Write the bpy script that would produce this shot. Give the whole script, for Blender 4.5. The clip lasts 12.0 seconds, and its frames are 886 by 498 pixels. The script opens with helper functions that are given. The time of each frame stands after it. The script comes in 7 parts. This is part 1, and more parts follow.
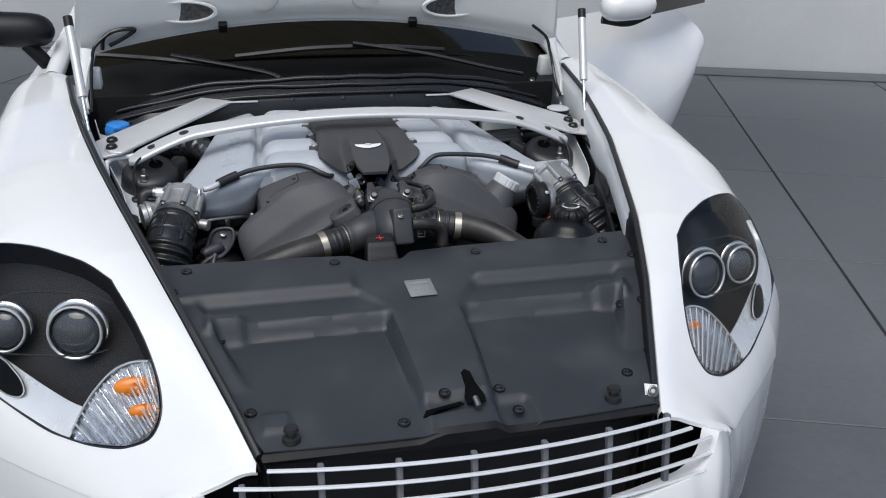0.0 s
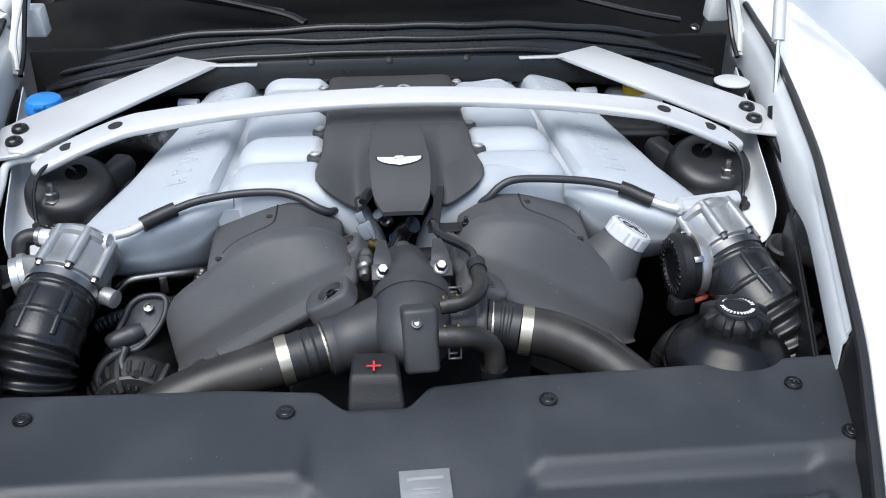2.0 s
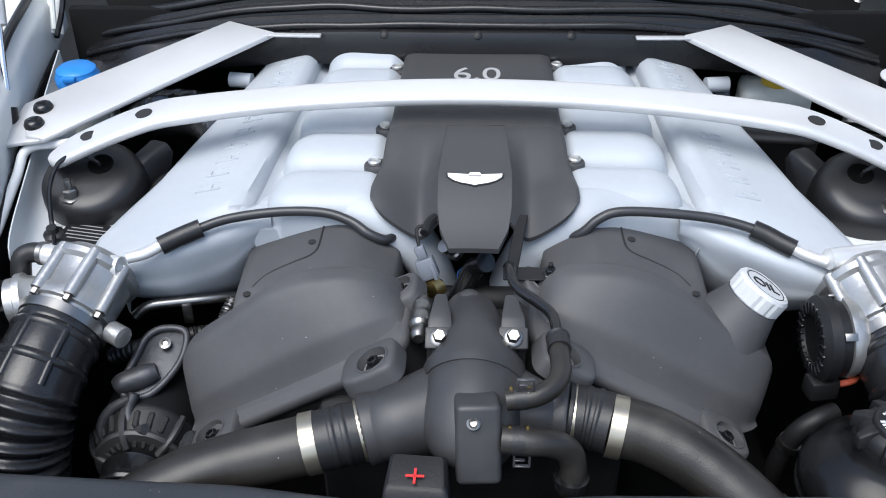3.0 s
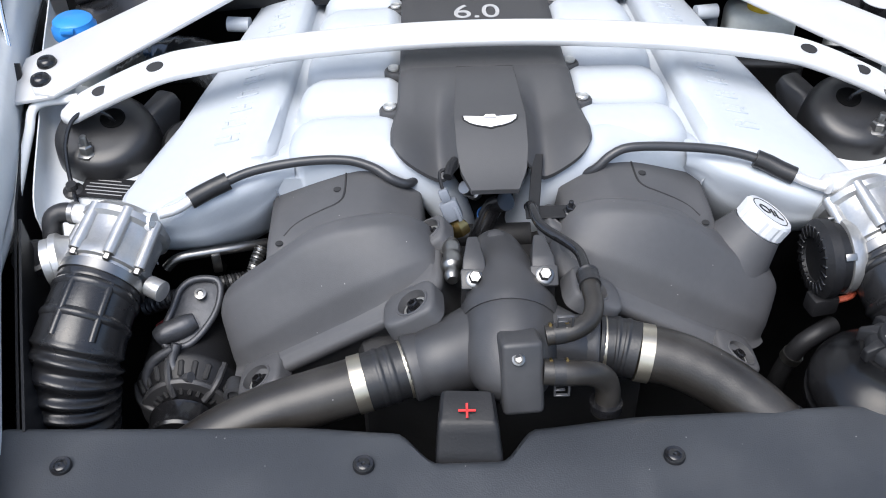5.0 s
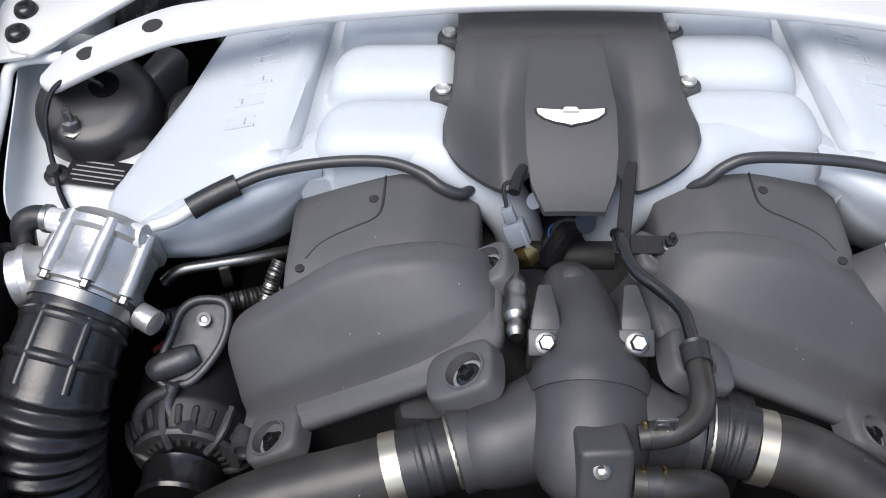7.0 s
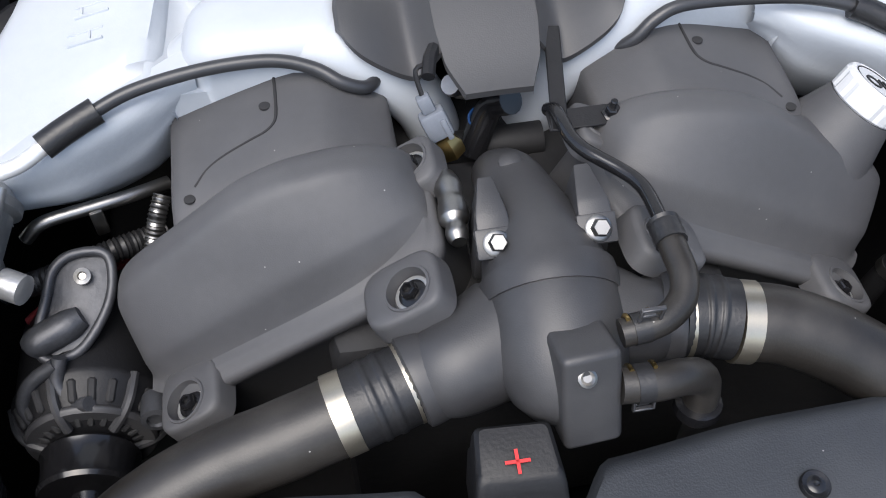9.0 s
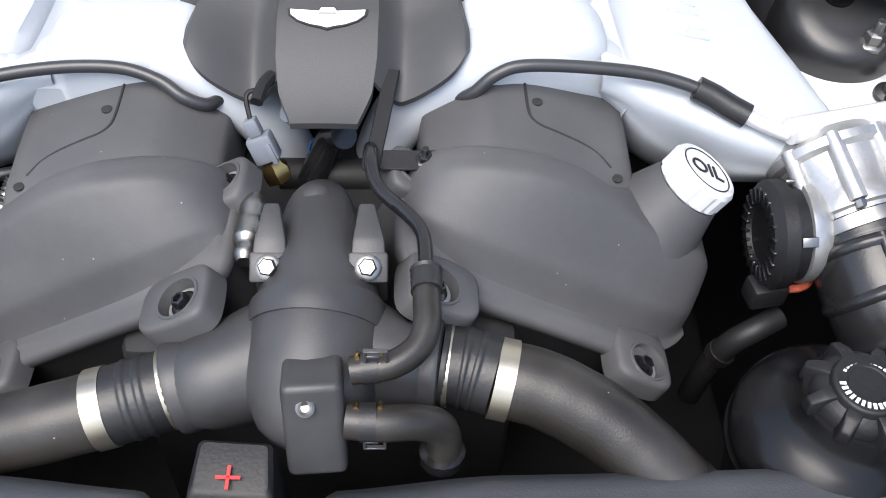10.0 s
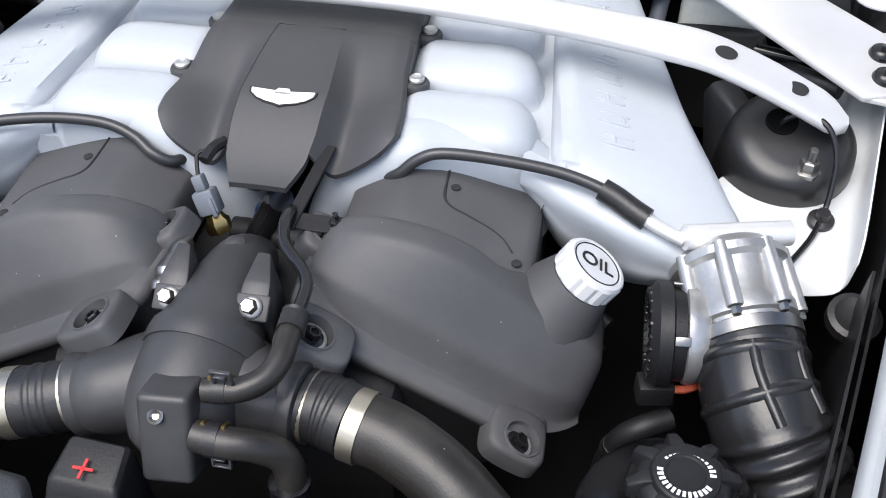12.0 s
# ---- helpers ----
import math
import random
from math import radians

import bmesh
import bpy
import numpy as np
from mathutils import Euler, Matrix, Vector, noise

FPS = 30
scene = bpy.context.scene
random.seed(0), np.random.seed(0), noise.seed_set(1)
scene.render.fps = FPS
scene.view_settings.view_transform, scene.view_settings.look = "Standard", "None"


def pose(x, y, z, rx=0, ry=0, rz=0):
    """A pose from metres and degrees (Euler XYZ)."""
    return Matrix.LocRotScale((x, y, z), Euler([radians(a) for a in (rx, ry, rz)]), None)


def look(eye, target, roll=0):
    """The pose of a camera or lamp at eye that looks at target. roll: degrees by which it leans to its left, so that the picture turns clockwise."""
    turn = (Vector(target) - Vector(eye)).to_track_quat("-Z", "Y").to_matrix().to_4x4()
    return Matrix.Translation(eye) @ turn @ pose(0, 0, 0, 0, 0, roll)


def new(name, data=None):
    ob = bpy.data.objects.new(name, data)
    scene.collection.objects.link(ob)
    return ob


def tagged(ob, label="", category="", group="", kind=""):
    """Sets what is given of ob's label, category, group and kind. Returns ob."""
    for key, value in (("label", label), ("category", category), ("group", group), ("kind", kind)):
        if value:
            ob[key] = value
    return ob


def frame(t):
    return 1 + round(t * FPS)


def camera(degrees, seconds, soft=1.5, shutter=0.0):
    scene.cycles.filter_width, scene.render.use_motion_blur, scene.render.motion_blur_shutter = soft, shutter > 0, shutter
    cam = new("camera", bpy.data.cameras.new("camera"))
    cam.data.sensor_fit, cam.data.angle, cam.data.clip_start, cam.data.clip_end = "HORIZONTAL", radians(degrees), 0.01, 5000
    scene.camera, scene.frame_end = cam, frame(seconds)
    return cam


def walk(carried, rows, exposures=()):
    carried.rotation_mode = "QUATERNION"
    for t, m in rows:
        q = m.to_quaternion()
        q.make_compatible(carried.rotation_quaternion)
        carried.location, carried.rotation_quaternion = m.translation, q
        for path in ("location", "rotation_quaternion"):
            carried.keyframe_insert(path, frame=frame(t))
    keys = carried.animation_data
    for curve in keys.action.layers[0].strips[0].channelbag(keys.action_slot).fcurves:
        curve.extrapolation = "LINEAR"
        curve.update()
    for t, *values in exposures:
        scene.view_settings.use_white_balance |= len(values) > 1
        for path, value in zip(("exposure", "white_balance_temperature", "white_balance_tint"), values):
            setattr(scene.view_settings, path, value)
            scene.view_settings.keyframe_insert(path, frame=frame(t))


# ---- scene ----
cam = camera(50.0, 12.0, soft=1.05)
PATH = [
    (0, (-0.426, -1.862, 1.489), (0.065, -0.06, 0.774), 1.1),
    (0.5, (-0.281, -1.622, 1.47), (0.139, 0.177, 0.703), -0.1),
    (1, (-0.12, -1.377, 1.455), (0.145, 0.439, 0.659), 0.9),
    (1.5, (-0.065, -1.12, 1.446), (0.143, 0.686, 0.612), 2.2),
    (2, (-0.048, -0.908, 1.425), (0.102, 0.856, 0.495), -0.1),
    (2.5, (-0.008, -0.711, 1.423), (0.014, 1.03, 0.44), 1.4),
    (3, (0.003, -0.594, 1.43), (-0.067, 1.088, 0.35), -0.4),
    (3.5, (-0.018, -0.523, 1.444), (-0.072, 1.131, 0.321), -2.3),
    (3.7, (-0.029, -0.52, 1.413), (-0.053, 1.104, 0.247), -0.2),
    (5.3, (-0.09, -0.624, 1.54), (-0.04, 0.916, 0.264), -0.7),
    (5.5, (-0.088, -0.607, 1.566), (-0.027, 0.894, 0.245), -0.1),
    (6, (-0.021, -0.494, 1.545), (0.005, 1.016, 0.234), -0.4),
    (6.5, (-0.008, -0.411, 1.487), (-0.074, 1.083, 0.159), 1.7),
    (6.7, (-0.039, -0.376, 1.473), (-0.146, 1.083, 0.11), -0.5),
    (8.3, (-0.201, -0.228, 1.37), (0.031, 1.048, -0.153), -3.1),
    (8.5, (-0.19, -0.233, 1.367), (0.038, 1.039, -0.16), -2.9),
    (9, (-0.145, -0.245, 1.362), (0.056, 1.0, -0.19), -1.0),
    (9.5, (-0.098, -0.264, 1.37), (0.115, 0.976, -0.184), 1.6),
    (10, (0.078, -0.279, 1.384), (0.14, 1.027, -0.13), 2.3),
    (10.5, (0.283, -0.263, 1.374), (0.061, 1.093, -0.079), 2.1),
    (11, (0.37, -0.248, 1.412), (-0.073, 1.107, 0.009), -4.2),
    (11.5, (0.375, -0.249, 1.433), (-0.102, 1.129, 0.063), -4.7),
    (12, (0.305, -0.353, 1.405), (0.051, 1.116, 0.072), 0.2),
]
walk(cam, [(t, look(eye, target, roll)) for t, eye, target, roll in PATH],
     exposures=[(0.0, -0.04, 6350, 8), (0.5, 0.14, 6300, 8), (1.0, 0.34, 6300, 8), (1.5, 0.54, 6200, 7), (2.5, 0.65, 6150, 7), (3.5, 0.72, 6200, 8), (5.5, 1.09, 6350, 9), (6.0, 0.94, 6400, 9), (6.5, 0.80, 6450, 10), (8.5, 0.84, 6450, 10), (9.0, 0.88, 6450, 10), (9.5, 1.14, 6450, 10), (10.0, 1.20, 6550, 10), (11.0, 1.14, 6550, 10), (12.0, 0.86, 6450, 10)])

# ---------------------------------------------------------------- light
world = bpy.data.worlds.new("open_sky")
scene.world = world
world.use_nodes = True
_wn = world.node_tree.nodes
_sky = _wn.new("ShaderNodeTexSky")
_sky.sky_type = "NISHITA"
_sky.sun_disc = False
SUN_EL, SUN_AZ = radians(61.5), radians(210.5)
_sky.sun_elevation, _sky.sun_rotation = SUN_EL, SUN_AZ
_sky.air_density, _sky.dust_density, _sky.ozone_density = 1.0, 3.0, 1.0
_wn["Background"].inputs["Strength"].default_value = 0.15
world.node_tree.links.new(_sky.outputs[0], _wn["Background"].inputs[0])

_sun = bpy.data.lights.new("sun", "SUN")
_sun.energy, _sun.angle, _sun.color = 1.8, radians(50), (1.0, 0.992, 0.975)
sun = new("sun", _sun)
# the light falls from in front of the car, over the camera's shoulder
sun.matrix_world = look((-1.4, -2.08, 5.9), (0, 0.3, 0.8))


# ---------------------------------------------------------------- materials
def mat(name, color, rough=0.5, metal=0.0, var=0.12, scale=8.0, bump=0.0, bscale=60.0, coat=0.0, spec=0.5, rvar=0.1, dust=0.0):
    """A surface with colour and gloss that vary at two scales, and a fine relief."""
    m = bpy.data.materials.new(name)
    m.use_nodes = True
    nt = m.node_tree
    n, l = nt.nodes, nt.links
    b = n["Principled BSDF"]
    b.inputs["Roughness"].default_value = rough
    b.inputs["Metallic"].default_value = metal
    b.inputs["Coat Weight"].default_value = coat
    b.inputs["Coat Roughness"].default_value = 0.05
    b.inputs["Specular IOR Level"].default_value = spec
    tc = n.new("ShaderNodeTexCoord")
    big = n.new("ShaderNodeTexNoise")
    big.inputs["Scale"].default_value = scale
    big.inputs["Detail"].default_value = 6
    l.new(tc.outputs["Object"], big.inputs["Vector"])
    fine = n.new("ShaderNodeTexNoise")
    fine.inputs["Scale"].default_value = scale * 14
    fine.inputs["Detail"].default_value = 3
    l.new(tc.outputs["Object"], fine.inputs["Vector"])
    mixf = n.new("ShaderNodeMath")
    mixf.operation = "MULTIPLY_ADD"
    mixf.inputs[1].default_value = 0.4
    l.new(fine.outputs["Fac"], mixf.inputs[0])
    l.new(big.outputs["Fac"], mixf.inputs[2])
    ramp = n.new("ShaderNodeMapRange")
    ramp.inputs["From Min"].default_value, ramp.inputs["From Max"].default_value = 0.45, 0.95
    ramp.inputs["To Min"].default_value, ramp.inputs["To Max"].default_value = 1 - var, 1 + var
    l.new(mixf.outputs[0], ramp.inputs["Value"])
    mul = n.new("ShaderNodeVectorMath")
    mul.operation = "SCALE"
    mul.inputs[0].default_value = color
    l.new(ramp.outputs[0], mul.inputs["Scale"])
    l.new(mul.outputs[0], b.inputs["Base Color"])
    if dust:
        # a film of dust in patches, and scattered specks
        vo = n.new("ShaderNodeTexVoronoi")
        vo.inputs["Scale"].default_value = 110
        l.new(tc.outputs["Object"], vo.inputs["Vector"])
        near = n.new("ShaderNodeMath")
        near.operation = "LESS_THAN"
        near.inputs[1].default_value = 0.075
        l.new(vo.outputs["Distance"], near.inputs[0])
        few = n.new("ShaderNodeSeparateColor")
        l.new(vo.outputs["Color"], few.inputs[0])
        pick = n.new("ShaderNodeMath")
        pick.operation = "GREATER_THAN"
        pick.inputs[1].default_value = 0.955
        l.new(few.outputs[0], pick.inputs[0])
        speck = n.new("ShaderNodeMath")
        speck.operation = "MULTIPLY"
        l.new(near.outputs[0], speck.inputs[0])
        l.new(pick.outputs[0], speck.inputs[1])
        film = n.new("ShaderNodeMapRange")
        film.inputs["From Min"].default_value, film.inputs["From Max"].default_value = 0.5, 0.75
        film.inputs["To Max"].default_value = dust
        l.new(big.outputs["Fac"], film.inputs["Value"])
        add = n.new("ShaderNodeMath")
        add.operation = "MULTIPLY_ADD"
        add.use_clamp = True
        add.inputs[1].default_value = 0.8
        l.new(speck.outputs[0], add.inputs[0])
        l.new(film.outputs[0], add.inputs[2])
        mx = n.new("ShaderNodeMix")
        mx.data_type = "RGBA"
        mx.inputs[7].default_value = (0.34, 0.33, 0.31, 1)
        l.new(add.outputs[0], mx.inputs[0])
        l.new(mul.outputs[0], mx.inputs[6])
        l.new(mx.outputs[2], b.inputs["Base Color"])
    rr = n.new("ShaderNodeMapRange")
    rr.inputs["From Min"].default_value, rr.inputs["From Max"].default_value = 0.3, 0.7
    rr.inputs["To Min"].default_value, rr.inputs["To Max"].default_value = max(rough * (1 - rvar), 0.02), min(rough * (1 + rvar), 1)
    l.new(big.outputs["Fac"], rr.inputs["Value"])
    l.new(rr.outputs[0], b.inputs["Roughness"])
    if bump:
        bn = n.new("ShaderNodeTexNoise")
        bn.inputs["Scale"].default_value = bscale
        bn.inputs["Detail"].default_value = 4
        l.new(tc.outputs["Object"], bn.inputs["Vector"])
        bp = n.new("ShaderNodeBump")
        bp.inputs["Strength"].default_value = bump
        bp.inputs["Distance"].default_value = 0.002
        l.new(bn.outputs["Fac"], bp.inputs["Height"])
        l.new(bp.outputs[0], b.inputs["Normal"])
    return m


def glass(name, color=(1, 1, 1), rough=0.0, ior=1.45):
    m = bpy.data.materials.new(name)
    m.use_nodes = True
    b = m.node_tree.nodes["Principled BSDF"]
    b.inputs["Base Color"].default_value = (*color, 1)
    b.inputs["Transmission Weight"].default_value = 1.0
    b.inputs["Roughness"].default_value = rough
    b.inputs["IOR"].default_value = ior
    return m


WHITE_PAINT = mat("white_car_paint", (0.80, 0.80, 0.79), 0.22, var=0.015, scale=3, coat=0.8)
INNER_WHITE = mat("white_underbonnet_paint", (0.81, 0.81, 0.79), 0.38, var=0.04, scale=7)
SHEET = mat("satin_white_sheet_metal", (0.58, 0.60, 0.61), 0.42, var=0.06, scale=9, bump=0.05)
MANIFOLD = mat("pale_silver_blue_cast_paint", (0.402, 0.430, 0.462), 0.42, var=0.05, scale=6, bump=0.10, bscale=220)
SILVER = mat("satin_silver_paint", (0.62, 0.62, 0.62), 0.32, metal=0.35, var=0.03, scale=6, bump=0.02, bscale=150)
ALU = mat("bare_cast_aluminium", (0.44, 0.44, 0.435), 0.36, metal=0.75, var=0.12, scale=25, bump=0.25, bscale=140)
STEEL = mat("bright_zinc_steel", (0.27, 0.265, 0.255), 0.34, metal=1.0, var=0.10, scale=60)
CHROME = mat("polished_chrome", (0.88, 0.88, 0.88), 0.07, metal=1.0, var=0.02, scale=5)
WRINKLE = mat("dark_grey_crackle_paint", (0.062, 0.062, 0.065), 0.58, var=0.10, scale=9, bump=0.10, bscale=900, dust=0.05)
COVER = mat("charcoal_moulded_plastic", (0.046, 0.046, 0.048), 0.48, var=0.08, scale=10, bump=0.09, bscale=700)
PANEL = mat("grey_moulded_radiator_cover_plastic", (0.025, 0.028, 0.033), 0.50, var=0.15, scale=7, bump=0.2, bscale=600, spec=0.55, dust=0.04)
RUBBER = mat("black_rubber", (0.014, 0.014, 0.015), 0.42, var=0.20, scale=20, bump=0.15, bscale=300)
HOSE = mat("woven_black_coolant_hose", (0.019, 0.0168, 0.0145), 0.40, var=0.3, scale=16, bump=0.10, bscale=500, dust=0.03)
GLOSS_BLACK = mat("glossy_black_plastic", (0.009, 0.009, 0.010), 0.19, var=0.15, scale=14)
BLACK = mat("matt_black_plastic", (0.009, 0.009, 0.010), 0.48, var=0.25, scale=12, bump=0.15, bscale=300, spec=0.35)
DARK = mat("sooty_dark_metal", (0.010, 0.010, 0.011), 0.7, var=0.4, scale=15, bump=0.3, bscale=80)
GREY_PLASTIC = mat("grey_connector_plastic", (0.15, 0.165, 0.19), 0.45, var=0.1, scale=30)
LIGHT_CAP = mat("light_grey_cap_plastic", (0.55, 0.56, 0.57), 0.42, var=0.06, scale=25, bump=0.08, bscale=400)
BLUE = mat("blue_plastic", (0.03, 0.22, 0.62), 0.35, var=0.08, scale=20)
MILKY = mat("milky_tank_plastic", (0.62, 0.64, 0.60), 0.4, var=0.1, scale=12)
YELLOW = mat("yellow_plastic", (0.62, 0.42, 0.03), 0.4, var=0.1, scale=30)
BRASS = mat("brass", (0.46, 0.33, 0.13), 0.28, metal=1.0, var=0.12, scale=60)
RED = mat("red_print", (0.62, 0.03, 0.03), 0.5, var=0.05, scale=30)
WHITE_PRINT = mat("white_print", (0.78, 0.78, 0.78), 0.5, var=0.05, scale=30)
GREY_PRINT = mat("grey_print", (0.28, 0.28, 0.28), 0.5, var=0.1, scale=30)
AMBER = mat("amber_bulb", (0.75, 0.22, 0.02), 0.2, var=0.15, scale=40)
FOIL = mat("crumpled_black_film", (0.020, 0.021, 0.022), 0.10, var=0.4, scale=40, bump=1.0, bscale=45, spec=0.8)
SLAB = mat("dark_grey_stone_slab", (0.088, 0.095, 0.105), 0.45, var=0.20, scale=2.2, bump=0.25, bscale=120)
JOINT = mat("dark_joint", (0.015, 0.015, 0.016), 0.8, var=0.3, scale=20)
WALL = mat("pale_grey_rendered_wall", (0.74, 0.73, 0.72), 0.8, var=0.04, scale=1.5, bump=0.2, bscale=90)
PLATE = mat("brushed_aluminium_plate", (0.34, 0.345, 0.35), 0.42, metal=0.6, var=0.1, scale=40)
SOFFIT = mat("grey_brown_soffit", (0.20, 0.19, 0.16), 0.8, var=0.1, scale=3)
GLASS = glass("clear_lamp_glass")


def thin_glass(name):
    """A clear sheet: what lies behind shows through, and it mirrors at a slant."""
    m = bpy.data.materials.new(name)
    m.use_nodes = True
    n, l = m.node_tree.nodes, m.node_tree.links
    n.remove(n["Principled BSDF"])
    tr, gl, fr, mx = n.new("ShaderNodeBsdfTransparent"), n.new("ShaderNodeBsdfGlossy"), n.new("ShaderNodeFresnel"), n.new("ShaderNodeMixShader")
    gl.inputs["Roughness"].default_value = 0.03
    tr.inputs["Color"].default_value = (0.94, 0.94, 0.93, 1)
    fr.inputs["IOR"].default_value = 1.2
    l.new(fr.outputs[0], mx.inputs[0])
    l.new(tr.outputs[0], mx.inputs[1])
    l.new(gl.outputs[0], mx.inputs[2])
    l.new(mx.outputs[0], n["Material Output"].inputs["Surface"])
    return m


CLEAR = thin_glass("clear_polycarbonate_sheet")
# near black: the shade of the bay's depths is put into this colour
UNLIT_BLACK = mat("unlit_depth_black", (0.004, 0.004, 0.004), 0.75, var=0.3, scale=15, spec=0.2)
VOID = mat("unlit_black_recess", (0.002, 0.002, 0.002), 0.9, var=0.1, scale=20, spec=0.1)
PIPE_BLACK = mat("glossy_black_enamel", (0.012, 0.012, 0.013), 0.14, var=0.1, scale=14)
CASTING = mat("dark_cast_housing_paint", (0.033, 0.033, 0.035), 0.44, var=0.14, scale=12, bump=0.09, bscale=800, dust=0.04)
ALU_SCREW = mat("bright_screw_steel", (0.62, 0.62, 0.60), 0.30, metal=0.8, var=0.1, scale=60)
CLAMP = mat("dull_gold_zinc_band", (0.46, 0.42, 0.34), 0.32, metal=0.9, var=0.1, scale=40)
SEAL = mat("shiny_black_seal_rubber", (0.009, 0.009, 0.010), 0.28, var=0.2, scale=12, bump=0.1, bscale=120)
# opaque glass; its brown-black base stands in for the mirrored dark soffit
SCREEN = mat("glass_with_painted_reflection", (0.012, 0.011, 0.008), 0.05, var=0.1, scale=2, spec=0.32)


# ---------------------------------------------------------------- building helpers
V = Vector


def thing(name, at, label, category, group="", kind=""):
    return tagged(place(new(name), at), label, category, group, kind)


def place(ob, at):
    ob.location = at
    ob.empty_display_size = 0.05
    return ob


def part(name, bm, material, parent=None, label="", sharp=38, kind=""):
    """Links a bmesh, built in world places, as one mesh object under its thing or part."""
    bmesh.ops.recalc_face_normals(bm, faces=bm.faces)
    lim = radians(sharp)
    for f in bm.faces:
        f.smooth = True
    for e in bm.edges:
        if len(e.link_faces) == 2 and e.calc_face_angle(0) > lim:
            e.smooth = False
    me = bpy.data.meshes.new(name)
    bm.to_mesh(me)
    bm.free()
    me.materials.append(material)
    ob = new(name, me)
    if parent is not None:
        ob.parent = parent
        ob.matrix_parent_inverse = Matrix.Translation(-parent.location)
    return tagged(ob, label, kind=kind)


def cr(pts, n):
    """n points of a smooth curve through pts."""
    p = np.array(pts, float)
    if len(p) == 2:
        return p[0] + (p[1] - p[0]) * np.linspace(0, 1, n)[:, None]
    k = np.vstack([2 * p[0] - p[1], p, 2 * p[-1] - p[-2]])
    d = np.r_[0, np.cumsum(np.linalg.norm(np.diff(p[:, :3], axis=0), axis=1) + 1e-9)]
    out = []
    for s in np.linspace(0, d[-1], n):
        i = min(int(np.searchsorted(d, s, "right")) - 1, len(p) - 2)
        t = (s - d[i]) / (d[i + 1] - d[i])
        a, b, c, e = k[i], k[i + 1], k[i + 2], k[i + 3]
        out.append(0.5 * (2 * b + (c - a) * t + (2 * a - 5 * b + 4 * c - e) * t * t + (3 * b - a - 3 * c + e) * t ** 3))
    return np.array(out)


def grid_faces(bm, rings, closed=False, cap=False):
    vs = [[bm.verts.new(p) for p in r] for r in rings]
    n = len(vs[0])
    for a, b in zip(vs[:-1], vs[1:]):
        for i in range(n if closed else n - 1):
            j = (i + 1) % n
            bm.faces.new((a[i], a[j], b[j], b[i]))
    if cap:
        bm.faces.new(vs[0][::-1])
        bm.faces.new(vs[-1])
    return vs


def tube_into(bm, pts, r=None, n=24, segs=14, cap=True, shape=None, flat=1.0):
    """A tube along a smooth curve; pts of x, y, z (and radius). shape(s) scales the radius along it."""
    p = np.array(pts, float)
    if p.shape[1] == 3:
        p = np.hstack([p, np.full((len(p), 1), r)])
    c = cr(p, n)
    rings, up = [], None
    for i in range(n):
        d = V(c[min(i + 1, n - 1), :3] - c[max(i - 1, 0), :3]).normalized()
        if up is None:
            up = V((0, 0, 1)) if abs(d.z) < 0.9 else V((0, 1, 0))
        up = (up - d * up.dot(d)).normalized()
        side = d.cross(up)
        rad = c[i, 3] * (shape(i / (n - 1)) if shape else 1)
        o = V(c[i, :3])
        rings.append([o + (side * math.cos(a) + up * (math.sin(a) * flat)) * rad for a in (2 * math.pi * k / segs for k in range(segs))])
    grid_faces(bm, rings, True, cap)
    return bm


def tube(pts, r=None, **k):
    return tube_into(bmesh.new(), pts, r, **k)


def turned_into(bm, at, axis, profile, segs=24):
    """A turned shape: profile of (height along the axis, radius)."""
    d = V(axis).normalized()
    u = d.orthogonal().normalized()
    w = d.cross(u)
    rings = [[V(at) + d * h + (u * math.cos(a) + w * math.sin(a)) * max(r, 1e-4) for a in (2 * math.pi * k / segs for k in range(segs))] for h, r in profile]
    grid_faces(bm, rings, True, True)
    return bm


def turned(at, axis, profile, segs=24):
    return turned_into(bmesh.new(), at, axis, profile, segs)


def block_into(bm, m, size, bevel=0.003, segs=2):
    """A box with rounded edges at the pose m."""
    b = bmesh.new()
    bmesh.ops.create_cube(b, size=1)
    bmesh.ops.scale(b, vec=size, verts=b.verts)
    if bevel:
        bmesh.ops.bevel(b, geom=b.edges[:], offset=bevel, segments=segs, affect="EDGES", profile=0.5)
    bmesh.ops.transform(b, matrix=m, verts=b.verts)
    join(bm, b)
    return bm


def join(bm, b):
    me = bpy.data.meshes.new("tmp")
    b.to_mesh(me)
    b.free()
    bm.from_mesh(me)
    bpy.data.meshes.remove(me)
    return bm


def block(m, size, bevel=0.003, segs=2):
    return block_into(bmesh.new(), m, size, bevel, segs)


def frame_of(at, x, up=(0, 0, 1)):
    """A pose at a place, with its x along x and its z towards up."""
    x = V(x).normalized()
    z = (V(up) - x * V(up).dot(x)).normalized()
    y = z.cross(x)
    return Matrix(((x.x, y.x, z.x, at[0]), (x.y, y.y, z.y, at[1]), (x.z, y.z, z.z, at[2]), (0, 0, 0, 1)))


